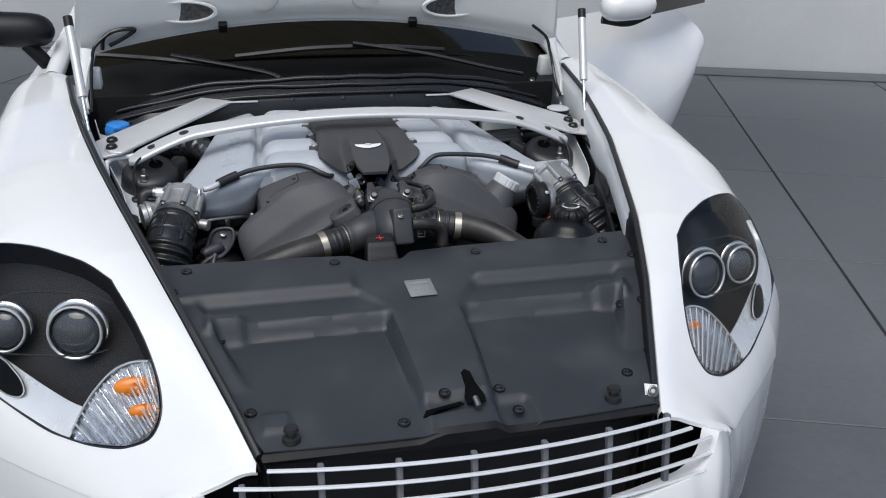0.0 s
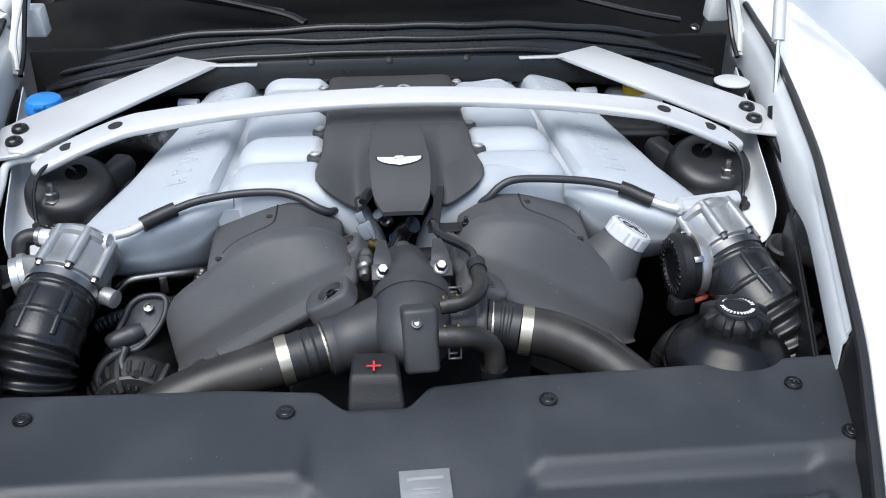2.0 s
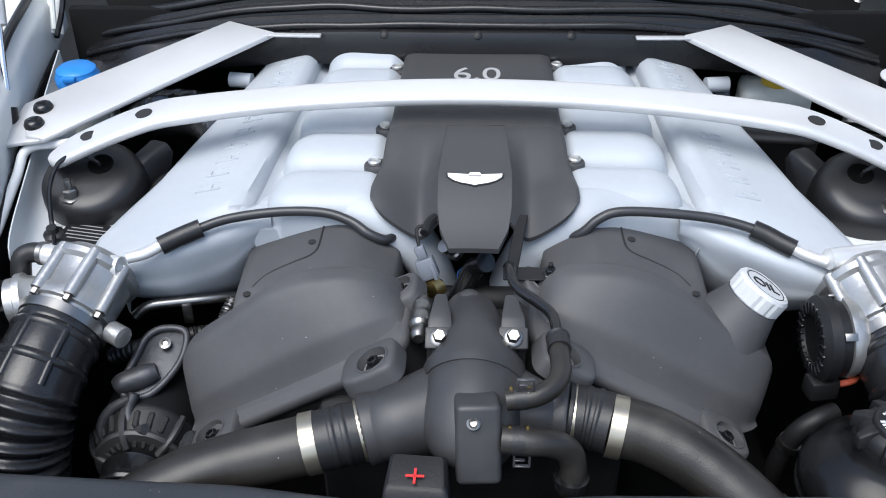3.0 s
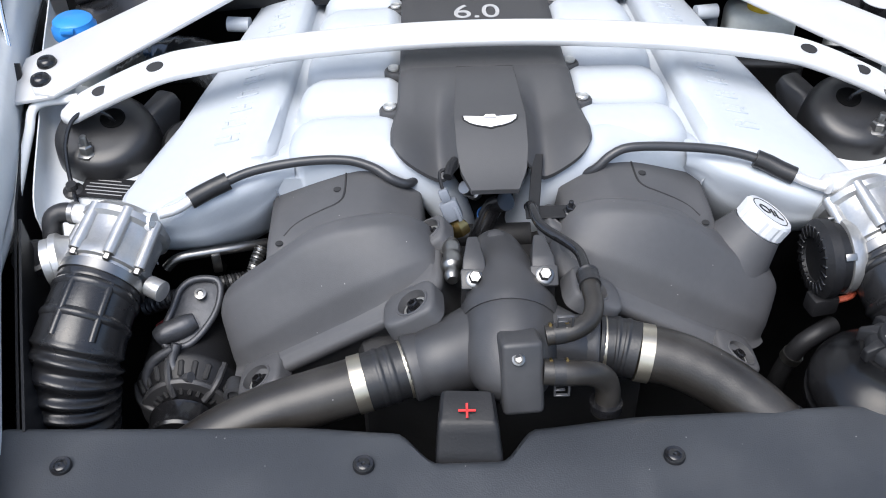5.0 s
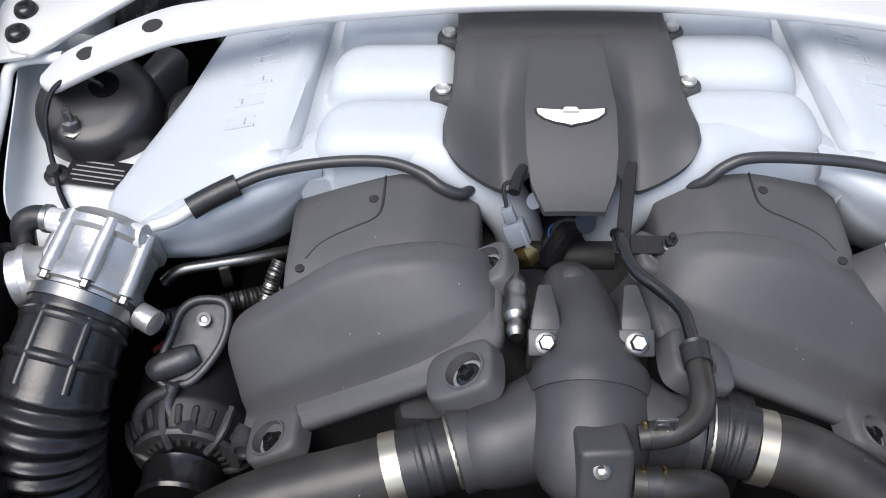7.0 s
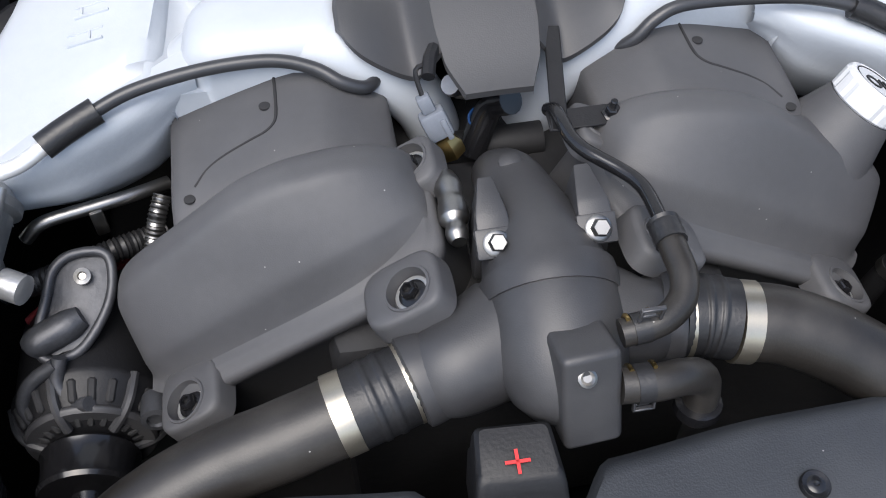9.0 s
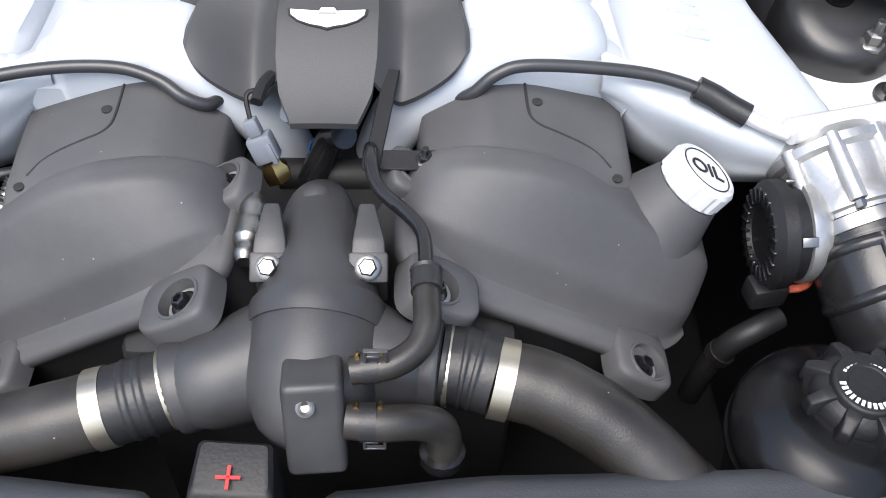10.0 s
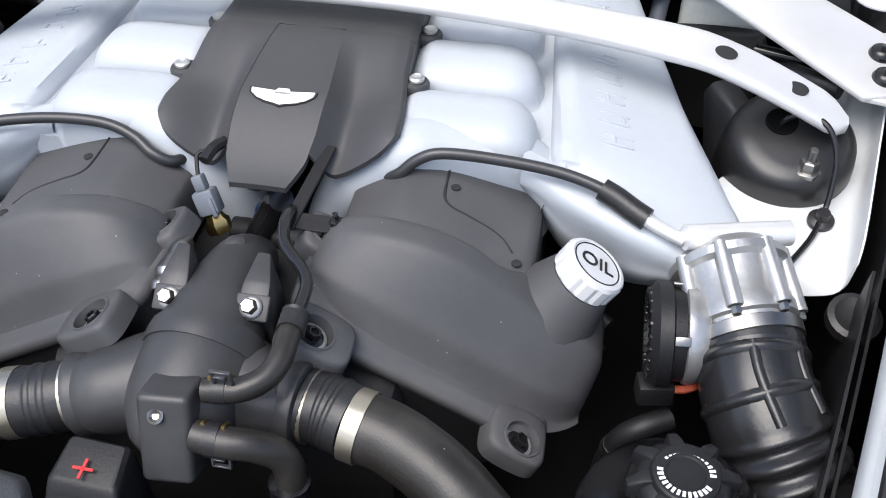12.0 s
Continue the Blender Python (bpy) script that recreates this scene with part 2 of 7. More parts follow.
def plate_into(bm, outline, thick, down=(0, 0, -1), bevel=0.002, segs=2):
    """A plate: an outline in space, given depth along down, with rounded rims."""
    b = bmesh.new()
    f = b.faces.new([b.verts.new(p) for p in outline])
    e = bmesh.ops.extrude_face_region(b, geom=[f])
    bmesh.ops.translate(b, vec=V(down) * thick, verts=[v for v in e["geom"] if isinstance(v, bmesh.types.BMVert)])
    if bevel:
        bmesh.ops.recalc_face_normals(b, faces=b.faces)
        bmesh.ops.bevel(b, geom=[x for x in b.edges if x.calc_face_angle(0) > 0.6], offset=bevel, segments=segs, affect="EDGES", profile=0.5)
    join(bm, b)
    return bm


def plate(outline, thick, down=(0, 0, -1), bevel=0.002, segs=2):
    return plate_into(bmesh.new(), outline, thick, down, bevel, segs)


def loft(rings, across=30, along=6, closed=False, cap=False):
    """A skin through a few smooth cross sections."""
    rr = np.array([cr(r, across) for r in rings])
    cols = np.array([cr(rr[:, i], along * (len(rings) - 1) + 1) for i in range(across)])
    bm = bmesh.new()
    grid_faces(bm, [[tuple(cols[i, k]) for i in range(across)] for k in range(cols.shape[1])], closed, cap)
    return bm


def thicken(bm, d):
    bmesh.ops.recalc_face_normals(bm, faces=bm.faces)
    bmesh.ops.solidify(bm, geom=bm.faces[:], thickness=d)
    return bm


def hexbolt_into(bm, at, axis, r, h, washer=True):
    prof = [(0, r * 1.5), (h * 0.22, r * 1.5), (h * 0.3, r * 1.25)] if washer else [(0, r)]
    turned_into(bm, at, axis, prof + [(h * 0.3 if washer else 0.001, r), (h * 0.9, r), (h, r * 0.82)], 6)
    return bm


def writing(text, m, size, material, parent, name="lettering", depth=0.0006):
    cu = bpy.data.curves.new(name, "FONT")
    cu.body, cu.size, cu.extrude, cu.align_x, cu.align_y = text, size, depth, "CENTER", "CENTER"
    tmp = bpy.data.objects.new("tmp", cu)
    scene.collection.objects.link(tmp)
    me = bpy.data.meshes.new_from_object(tmp.evaluated_get(bpy.context.evaluated_depsgraph_get()))
    bpy.data.objects.remove(tmp)
    bm = bmesh.new()
    bm.from_mesh(me)
    bpy.data.meshes.remove(me)
    bmesh.ops.transform(bm, matrix=m, verts=bm.verts)
    return part(name, bm, material, parent)


def lerp(a, b, t):
    return a + (b - a) * t


def smooth(a, b, x):
    t = min(max((x - a) / (b - a), 0), 1)
    return t * t * (3 - 2 * t)


SIDES = (-1, 1)
# ---------------------------------------------------------------- shapes of the body
EDGE_Y = (-0.5, -0.4, -0.2, 0.0, 0.2, 0.4, 0.6, 0.8, 1.05)
EDGE_X = (0.366, 0.402, 0.476, 0.541, 0.597, 0.651, 0.695, 0.733, 0.769)
EDGE_Z = (0.596, 0.647, 0.736, 0.796, 0.834, 0.872, 0.898, 0.926, 0.950)


def edge(y):
    """The rim of the bonnet opening."""
    return float(np.interp(y, EDGE_Y, EDGE_X)), y, float(np.interp(y, EDGE_Y, EDGE_Z))


# the wing: where each section starts on the rim, where it ends in plan, how full it is
WING = ((-0.50, 0.535, -0.462, 1.05), (-0.43, 0.580, -0.418, 1.12), (-0.33, 0.650, -0.345, 1.22), (-0.21, 0.750, -0.250, 1.40),
        (-0.08, 0.858, -0.140, 1.65), (0.05, 0.944, -0.020, 2.0), (0.18, 0.990, 0.115, 2.4), (0.35, 1.010, 0.30, 2.8),
        (0.55, 1.003, 0.52, 3.0), (0.80, 1.000, 0.80, 3.0), (1.10, 0.990, 1.12, 3.0))
LOW = 0.47


def wing(a, s):
    """A place on the wing: a runs from the nose (0) to the door (1), s from the rim (0) down to the widest line (1)."""
    k = min(max(a, 0), 1) * (len(WING) - 1)
    i = min(int(k), len(WING) - 2)
    t = k - i
    yi, xo, yo, p = (WING[i][j] + (WING[i + 1][j] - WING[i][j]) * t for j in range(4))
    x0, y0, z0 = edge(yi)
    f = (1 - min(max(s, 0), 1) ** p) ** (1 / p)
    low = LOW + 0.05 * max(1 - a / 0.12, 0)
    q = s
    return (x0 + (xo - x0) * q, y0 + (yo - y0) * q, low + (z0 + 0.012 * math.sin(min(s * 4, 1) * math.pi / 2) - low) * f)


def panel_z(x, y):
    """The height of the radiator cover."""
    def st(a, b, v):
        t = min(max((v - a) / (b - a), 0), 1)
        return t * t * (3 - 2 * t)
    spine = 0.737 - 0.105 * (max(-y, 0) / 0.48) ** 1.35
    field = 0.737 - 0.024 * st(0.098, 0.124, -y) - 0.032 * st(0.184, 0.206, -y) - 0.060 * st(0.10, 0.56, -y) - 0.02 * max(-y, 0)
    w = 0.066 + 0.05 * (1 - st(0.10, 0.19, -y)) - 0.012 * st(0.2, 0.5, -y)
    k = st(w, w + 0.020, abs(x + 0.004))
    z = spine + (field - spine) * k
    # side margins carry a shallow raised rim
    ex = float(np.interp(y, EDGE_Y, EDGE_X)) - 0.015
    ez = float(np.interp(y, EDGE_Y, EDGE_Z)) - 0.030
    z += max(ez - z, 0) * st(ex - 0.060, ex - 0.038, abs(x)) * st(0.06, 0.18, -y)
    return z

# ---------------------------------------------------------------- the setting
FLOOR_TURN = radians(-22.3)
FX = V((math.cos(FLOOR_TURN), math.sin(FLOOR_TURN), 0))
FY = V((-math.sin(FLOOR_TURN), math.cos(FLOOR_TURN), 0))
FLOOR_O = V((2.22, 1.388, 0))

bm = bmesh.new()
grid_faces(bm, [[(x, y, -0.006) for x in (-400, -12, 12, 400)] for y in (-400, -12, 12, 400)])
ground = tagged(part("ground", bm, JOINT), "dark bedding under grey stone slabs", "ground", kind="structure")


def floor_at(u, v, z=0.0):
    return FLOOR_O + FX * u + FY * v + V((0, 0, z))


# the far floor goes on plain beyond the slabs that can be told apart
bm = bmesh.new()
for (u0, u1, v0, v1) in ((-300, -9.66, -300, 300), (9.66, 300, -300, 300), (-9.66, 9.66, -300, -9.8), (-9.66, 9.66, 5.6, 300)):
    bm.faces.new([bm.verts.new(floor_at(u, v, -0.001)) for u, v in ((u0, v0), (u1, v0), (u1, v1), (u0, v1))])
tagged(part("floor", bm, SLAB), "dark grey stone forecourt floor running on", "floor", kind="structure")

# wall behind, square to the slabs
wall_foot = V((4.03, 5.807, 0))
bm = block(Matrix.Translation(wall_foot + FY * 0.11 + V((0, 0, 2.0))) @ Matrix.Rotation(FLOOR_TURN, 4, "Z"), (24, 0.2, 4.0), 0.01)
tagged(part("wall_north", bm, WALL), "pale grey rendered wall beyond the parked car", "wall", kind="structure")
bm = block(Matrix.Translation(wall_foot - FY * 0.20 + V((0, 0, 0.006))) @ Matrix.Rotation(FLOOR_TURN, 4, "Z"), (23.9, 0.36, 0.012), 0.003)
tagged(part("trim", bm, SLAB), "narrow grey stone strip along the wall", "trim", kind="structure")


# soffit over the rear of the bay, which the windscreen mirrors
bm = block(Matrix.Translation(wall_foot - FX * 3.5 - FY * 4.2 + V((0, 0, 3.6))) @ Matrix.Rotation(FLOOR_TURN, 4, "Z"), (9, 2.6, 0.2), 0.01)
for k in range(7):
    block_into(bm, Matrix.Translation(wall_foot - FX * 3.5 - FY * (3.1 + 0.36 * k) + V((0, 0, 3.48))) @ Matrix.Rotation(FLOOR_TURN, 4, "Z"), (8.9, 0.06, 0.06), 0.004)
tagged(part("ceiling", bm, SOFFIT), "grey-brown slatted soffit over the parking bay", "ceiling", kind="structure")


# ---------------------------------------------------------------- the car's body
car = thing("car", (0, 1.3, 0), "white sports coupe with its bonnet raised and a door open", "car")

LAMP = ((0.410, 0.228), (0.470, 0.310), (0.545, 0.470), (0.615, 0.700), (0.600, 0.830), (0.545, 0.905), (0.470, 0.912), (0.400, 0.892), (0.345, 0.883), (0.300, 0.868),
        (0.245, 0.818), (0.208, 0.745), (0.183, 0.655), (0.171, 0.560), (0.181, 0.455), (0.206, 0.370), (0.235, 0.312), (0.280, 0.266), (0.335, 0.240))



def inside(a, s, loop):
    c = False
    for (x1, y1), (x2, y2) in zip(loop, loop[1:] + loop[:1]):
        if (y1 > s) != (y2 > s) and a < (x2 - x1) * (s - y1) / (y2 - y1) + x1:
            c = not c
    return c


LAMP_LOOP = [tuple(p) for p in cr(LAMP + LAMP[:1], 97)[:-1]]


def nearest_on(a, s, loop):
    best = None
    for (x1, y1), (x2, y2) in zip(loop, loop[1:] + loop[:1]):
        dx, dy = x2 - x1, y2 - y1
        t = min(max(((a - x1) * dx + (s - y1) * dy) / (dx * dx + dy * dy + 1e-12), 0), 1)
        q = (x1 + dx * t, y1 + dy * t)
        d = (q[0] - a) ** 2 + (q[1] - s) ** 2
        if best is None or d < best[0]:
            best = (d, q)
    return best[1]


def wing_skin(sx, keep_lamp=False, lift=0.0, na=150, ns=64):
    """The skin of a wing with the lamp's opening cut out, or the lamp's own patch of it."""
    A = [[(i / na, j / ns) for j in range(ns + 1)] for i in range(na + 1)]
    inn = {}
    for i in range(na):
        for j in range(ns):
            inn[i, j] = inside((i + 0.5) / na, (j + 0.5) / ns, LAMP_LOOP)
    for i in range(1, na):
        for j in range(1, ns):
            q = {inn[i, j], inn[i - 1, j], inn[i, j - 1], inn[i - 1, j - 1]}
            if len(q) == 2:
                A[i][j] = nearest_on(i / na, j / ns, LAMP_LOOP)
    bm = bmesh.new()
    vs = {}

    def vert(i, j):
        if (i, j) not in vs:
            x, y, z = wing(*A[i][j])
            vs[i, j] = bm.verts.new((sx * x, y, z))
        return vs[i, j]
    for (i, j), k in inn.items():
        if k == keep_lamp:
            bm.faces.new((vert(i, j), vert(i + 1, j), vert(i + 1, j + 1), vert(i, j + 1)))
    bmesh.ops.recalc_face_normals(bm, faces=bm.faces)
    bm.normal_update()
    if sum(f.normal.z for f in bm.faces) < 0:
        bmesh.ops.reverse_faces(bm, faces=bm.faces)
    if lift:
        bm.normal_update()
        for v in bm.verts:
            v.co += v.normal * lift
    return bm


def skirt_into(bm, sx):
    """From the widest line down to the sill, and the rim's flange inside the opening."""
    n = 150
    rings = []
    for i in range(90, n + 1):
        x, y, z = wing(i / n, 1.0)
        rings.append([(sx * (x - 0.02 * k * k), y, z - 0.38 * k) for k in (0, 0.25, 0.5, 0.75, 1.0)])
    grid_faces(bm, rings)
    rings = []
    for i in range(n + 1):
        x, y, z = wing(i / n, 0.0)
        rings.append([(sx * x, y, z), (sx * (x - 0.004), y, z - 0.006), (sx * (x - 0.006), y, z - 0.02)])
    grid_faces(bm, rings)
    # the nose end rolls over and down to the grille
    rings = []
    for k in range(65):
        x, y, z = wing(0, k / 64)
        f = smooth(0, 0.35, k / 64) * smooth(1.0, 0.72, k / 64)
        rings.append([(sx * x, y, z), (sx * (x + 0.001), y - 0.008 - 0.004 * f, z - 0.003), (sx * (x + 0.002), y - 0.012 - 0.010 * f, z - 0.009), (sx * x, y - 0.010 - 0.012 * f, z - 0.016), (sx * (x - 0.002), y, z - 0.018)])
    grid_faces(bm, rings)


for sx in SIDES:
    bm = wing_skin(sx)
    skirt_into(bm, sx)
    bmesh.ops.remove_doubles(bm, verts=bm.verts, dist=0.0004)
    part("front_wing", bm, WHITE_PAINT, car, "smooth white painted wing", sharp=30)
    # black seal along the rim, and the white channel inside it
    pts = [(sx * (edge(y)[0] - 0.010), y, edge(y)[2] + 0.001) for y in np.linspace(-0.49, 1.04, 24)]
    part("rim_seal", tube(pts, 0.007, n=90, segs=8), RUBBER, car, "thin black rubber seal")
    rings = []
    for y in np.linspace(0.03, 1.03, 30):
        ex, _, ez = edge(y)
        fw = 0.022 + 0.008 * smooth(0.28, 0.5, y)
        drop = 0.070 + 0.027 * smooth(0.3, 0.45, y)
        rings.append([(sx * (ex - 0.014), y, ez - 0.004), (sx * (ex - 0.018), y, ez - 0.014), (sx * (ex - fw + 0.006), y, ez - 0.020),
                      (sx * (ex - fw), y, ez - 0.028), (sx * (ex - fw), y, ez - drop)])
    bm = bmesh.new()
    grid_faces(bm, rings)
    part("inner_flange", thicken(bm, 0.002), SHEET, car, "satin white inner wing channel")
    rings = []
    for y in np.linspace(-0.50, 0.03, 16):
        ex, _, ez = edge(y)
        rings.append([(sx * (ex - 0.012), y, ez - 0.004), (sx * (ex - 0.018), y, ez - 0.03), (sx * (ex - 0.022), y, ez - 0.16)])
    bm = bmesh.new()
    grid_faces(bm, rings)
    part("nose_channel", thicken(bm, 0.002), BLACK, car)

# front bumper: a lip under the grille, round its ends and on under the wings
def bumper_half(sx):
    top = [(x, -0.630 + 0.38 * x * x, 0.484 + 0.05 * x * x, math.degrees(math.atan(0.76 * x))) for x in np.linspace(0, 0.40, 14)]
    top += [(0.425, -0.556, 0.494, 19), (0.444, -0.549, 0.504, 21), (0.458, -0.543, 0.524, 24), (0.466, -0.537, 0.545, 28), (0.474, -0.529, 0.555, 32), (0.490, -0.516, 0.546, 36), (0.512, -0.497, 0.531, 40)]
    for a in np.linspace(0.02, 0.60, 24):
        x, y, z = wing(a, 1.0)
        top.append((x - 0.001, y + 0.001, z - 0.001, lerp(41, 80, a / 0.6)))
    top = cr(top, 110)
    rings = []
    for i, (x, y, z, turn) in enumerate(top):
        n = V((math.sin(radians(turn)), -math.cos(radians(turn)), 0))
        o = V((x, y, z))
        end = smooth(0.25, 0.85, i / 109)
        low = o - n * 0.025 + V((0, 0, 0.10 - z))
        row = [o - n * 0.035 + V((0, 0, -0.004)), o - n * 0.008 + V((0, 0, 0.001)), o]
        for k in (0.06, 0.14, 0.25, 0.4, 0.55, 0.7, 0.85, 1.0):
            row.append(o.lerp(low, k) + n * ((0.036 - 0.030 * end) * math.sin(math.pi * min(k * 1.25, 1)) ** 0.8))
        rings.append([(sx * p.x, p.y, p.z) for p in row])
    return rings


bm = bmesh.new()
for sx in SIDES:
    grid_faces(bm, bumper_half(sx))
bmesh.ops.remove_doubles(bm, verts=bm.verts, dist=0.0005)
part("bumper", bm, WHITE_PAINT, car, "smooth white painted bumper", sharp=50)
# dark shroud behind the grille's ends
for sx in SIDES:
    part("grille_shroud", block(pose(sx * 0.435, -0.44, 0.375, 0, 0, sx * 10), (0.15, 0.012, 0.33), 0.003), UNLIT_BLACK, car)
# black liner of the bay's flanks
for sx in SIDES:
    bm = bmesh.new()
    grid_faces(bm, [[(sx * (edge(y)[0] - 0.034), y, edge(y)[2] - 0.09), (sx * (edge(y)[0] - 0.05), y, edge(y)[2] - 0.3), (sx * 0.5, y, 0.26)] for y in np.linspace(-0.48, 0.92, 20)])
    part("bay_liner", thicken(bm, 0.003), BLACK, car)

# underbody tray, bulkhead and the dark depth of the bay
bm = plate([(-0.40, -0.50, 0.25), (0.40, -0.50, 0.25), (0.52, -0.40, 0.25), (0.66, -0.20, 0.25), (0.66, 0.92, 0.25), (-0.66, 0.92, 0.25), (-0.66, -0.20, 0.25), (-0.52, -0.40, 0.25)], 0.02, bevel=0.003)
part("undertray", bm, DARK, car)
bm = block(pose(0, 0.93, 0.58), (1.36, 0.02, 0.68), 0.004)
part("bulkhead", bm, UNLIT_BLACK, car)
bm = block(pose(0, -0.44, 0.38), (0.72, 0.01, 0.40), 0.002)
part("radiator", bm, DARK, car, "dark radiator core behind the grille")

# wheels that carry it, hidden inside the wings
for sx in SIDES:
    for y in (0.42, 3.1):
        w = part("wheel", turned((sx * 0.93, y, 0.33), (-sx, 0, 0), [(0, 0.2), (0.01, 0.31), (0.04, 0.33), (0.20, 0.33), (0.23, 0.31), (0.24, 0.2)], 36), RUBBER, car)

# rear body, cabin and screen
def cabin():
    rings = []
    for y, z, w in ((1.14, 0.985, 0.80), (1.4, 1.09, 0.76), (1.7, 1.20, 0.70), (2.0, 1.262, 0.64)):
        rings.append([(x * w, y + 0.10 * (1 - x * x) * -1 + 0.10, z - 0.06 * x * x) for x in np.linspace(-1, 1, 9)])
    return loft(rings, 41, 8)


part("windscreen", thicken(cabin(), 0.004), SCREEN, car, "dark glossy windscreen")
for sx in SIDES:
    part("screen_pillar", tube([(sx * 0.815, 1.16, 0.93), (sx * 0.775, 1.4, 1.03), (sx * 0.715, 1.7, 1.14), (sx * 0.655, 2.0, 1.20)], 0.028, n=30), WHITE_PAINT, car)
    rings = []
    for k in np.linspace(0, 1, 12):
        y = lerp(1.10, 4.2, k)
        x = 0.99 - 0.06 * max(k - 0.5, 0)
        rings.append([(sx * (x - 0.12), y, 0.90 - 0.03 * math.sin(k * 3)), (sx * (x - 0.03), y, 0.84), (sx * x, y, 0.70), (sx * x, y, 0.5), (sx * (x - 0.03), y, 0.17)])
    bm = bmesh.new()
    grid_faces(bm, rings)
    part("body_side", thicken(bm, 0.004), WHITE_PAINT, car)
roof = [[(x * w, y, z - 0.07 * x * x) for x in np.linspace(-1, 1, 9)] for y, z, w in ((2.0, 1.262, 0.66), (2.4, 1.28, 0.66), (2.9, 1.22, 0.66), (3.5, 1.05, 0.72), (4.2, 0.88, 0.86))]
part("roof", thicken(loft(roof, 31, 6), 0.004), WHITE_PAINT, car)
for sx in SIDES:
    rings = [[(sx * 0.80, y, 0.90), (sx * w, y, z)] for y, z, w in ((1.25, 0.96, 0.80), (1.7, 1.13, 0.72), (2.0, 1.19, 0.66), (2.4, 1.21, 0.66), (2.9, 1.15, 0.66), (3.5, 0.98, 0.72))]
    bm = bmesh.new()
    grid_faces(bm, rings)
    part("side_window", thicken(bm, 0.004), SCREEN, car)

# raised bonnet, seen from beneath
BON_A = radians(70)


def bonnet_at(x, k, down=0.0):
    """k: metres from the rear rim towards the nose."""
    w = np.interp(k, (0, 0.3, 0.7, 1.1, 1.5), (0.735, 0.70, 0.60, 0.50, 0.37))
    crown = 0.088 * (1 - (x / 0.74) ** 2)
    y0 = 1.06 + 0.08 * (1 - (x / 0.74) ** 2)
    return V((x * w / 0.735, y0 - k * math.cos(BON_A) - down * math.sin(BON_A) * 0.6, 1.004 + crown * (1 - 0.3 * k) + k * math.sin(BON_A) - down * math.cos(BON_A) * 0.6))


rings = [[bonnet_at(x, k) for x in np.linspace(-0.735, 0.735, 41)] for k in np.linspace(0, 1.5, 40)]
bm = bmesh.new()
grid_faces(bm, rings)
bonnet = part("bonnet", thicken(bm, 0.004), WHITE_PAINT, car, "raised white bonnet")
# pressed inner frame: margins and ribs of the underside
bm = bmesh.new()
rings = []
for k in np.linspace(0.012, 1.48, 70):
    row = []
    for x in np.linspace(-0.72, 0.72, 81):
        d = 0.012 + 0.022 * smooth(0.02, 0.06, k) - 0.018 * smooth(0.16, 0.20, k) * smooth(0.64, 0.58, abs(x)) * smooth(1.36, 1.30, k)
        row.append(bonnet_at(x, k, d))
    rings.append(row)
grid_faces(bm, rings)
part("inner_frame", thicken(bm, 0.002), INNER_WHITE, bonnet, "white pressed inner frame")
# underside details: two screened vents, rubber clips along the rim, a looped wire
for x in (-0.43, 0.39):
    c = bonnet_at(x, 0.085, 0.045)
    ax_ = V((0, -0.94, -0.34))
    m = frame_of(c, (1, 0, 0), ax_)
    bm = bmesh.new()
    grid_faces(bm, [[m @ V((0.085 * k * math.cos(a), 0.030 * k * math.sin(a), h)) for a in (2 * math.pi * i / 40 for i in range(40))] for k, h in ((1.12, -0.008), (1.12, 0.004), (1.0, 0.004), (0.98, -0.004))], True)
    vent = part("vent_rim", bm, INNER_WHITE, bonnet, "oval vent in the bonnet's underside")
    bm = bmesh.new()
    grid_faces(bm, [[m @ V((0.084 * k * math.cos(a), 0.029 * k * math.sin(a), -0.003)) for a in (2 * math.pi * i / 40 for i in range(40))] for k in (1.0, 0.5, 0.02)], True)
    part("mesh_screen", bm, mat("dark_metal_mesh", (0.12, 0.12, 0.12), 0.4, metal=0.6, var=0.6, scale=90), bonnet, "dark metal mesh")
for x in (-0.315, 0.27):
    part("rim_clip", block(frame_of(bonnet_at(x, 0.012, 0.030), (1, 0, 0), (0, -0.6, -0.4)), (0.026, 0.030, 0.020), 0.003), BLACK, bonnet, "black rubber clip")
for x in (-0.20, 0.12):
    part("pressed_pad", turned(bonnet_at(x, 0.10, 0.040), (0, -0.94, -0.34), [(-0.006, 0.050), (0.0, 0.046), (0.003, 0.036), (0.003, 0.001)], 28), INNER_WHITE, bonnet)
part("wire_loop", tube([bonnet_at(x, k, d) for x, k, d in ((-0.66, 0.02, 0.04), (-0.655, 0.06, 0.055), (-0.62, 0.075, 0.06), (-0.57, 0.065, 0.06), (-0.60, 0.045, 0.06), (-0.64, 0.03, 0.055))], 0.006, n=40, segs=8), GLOSS_BLACK, bonnet, "taped black wire loop")

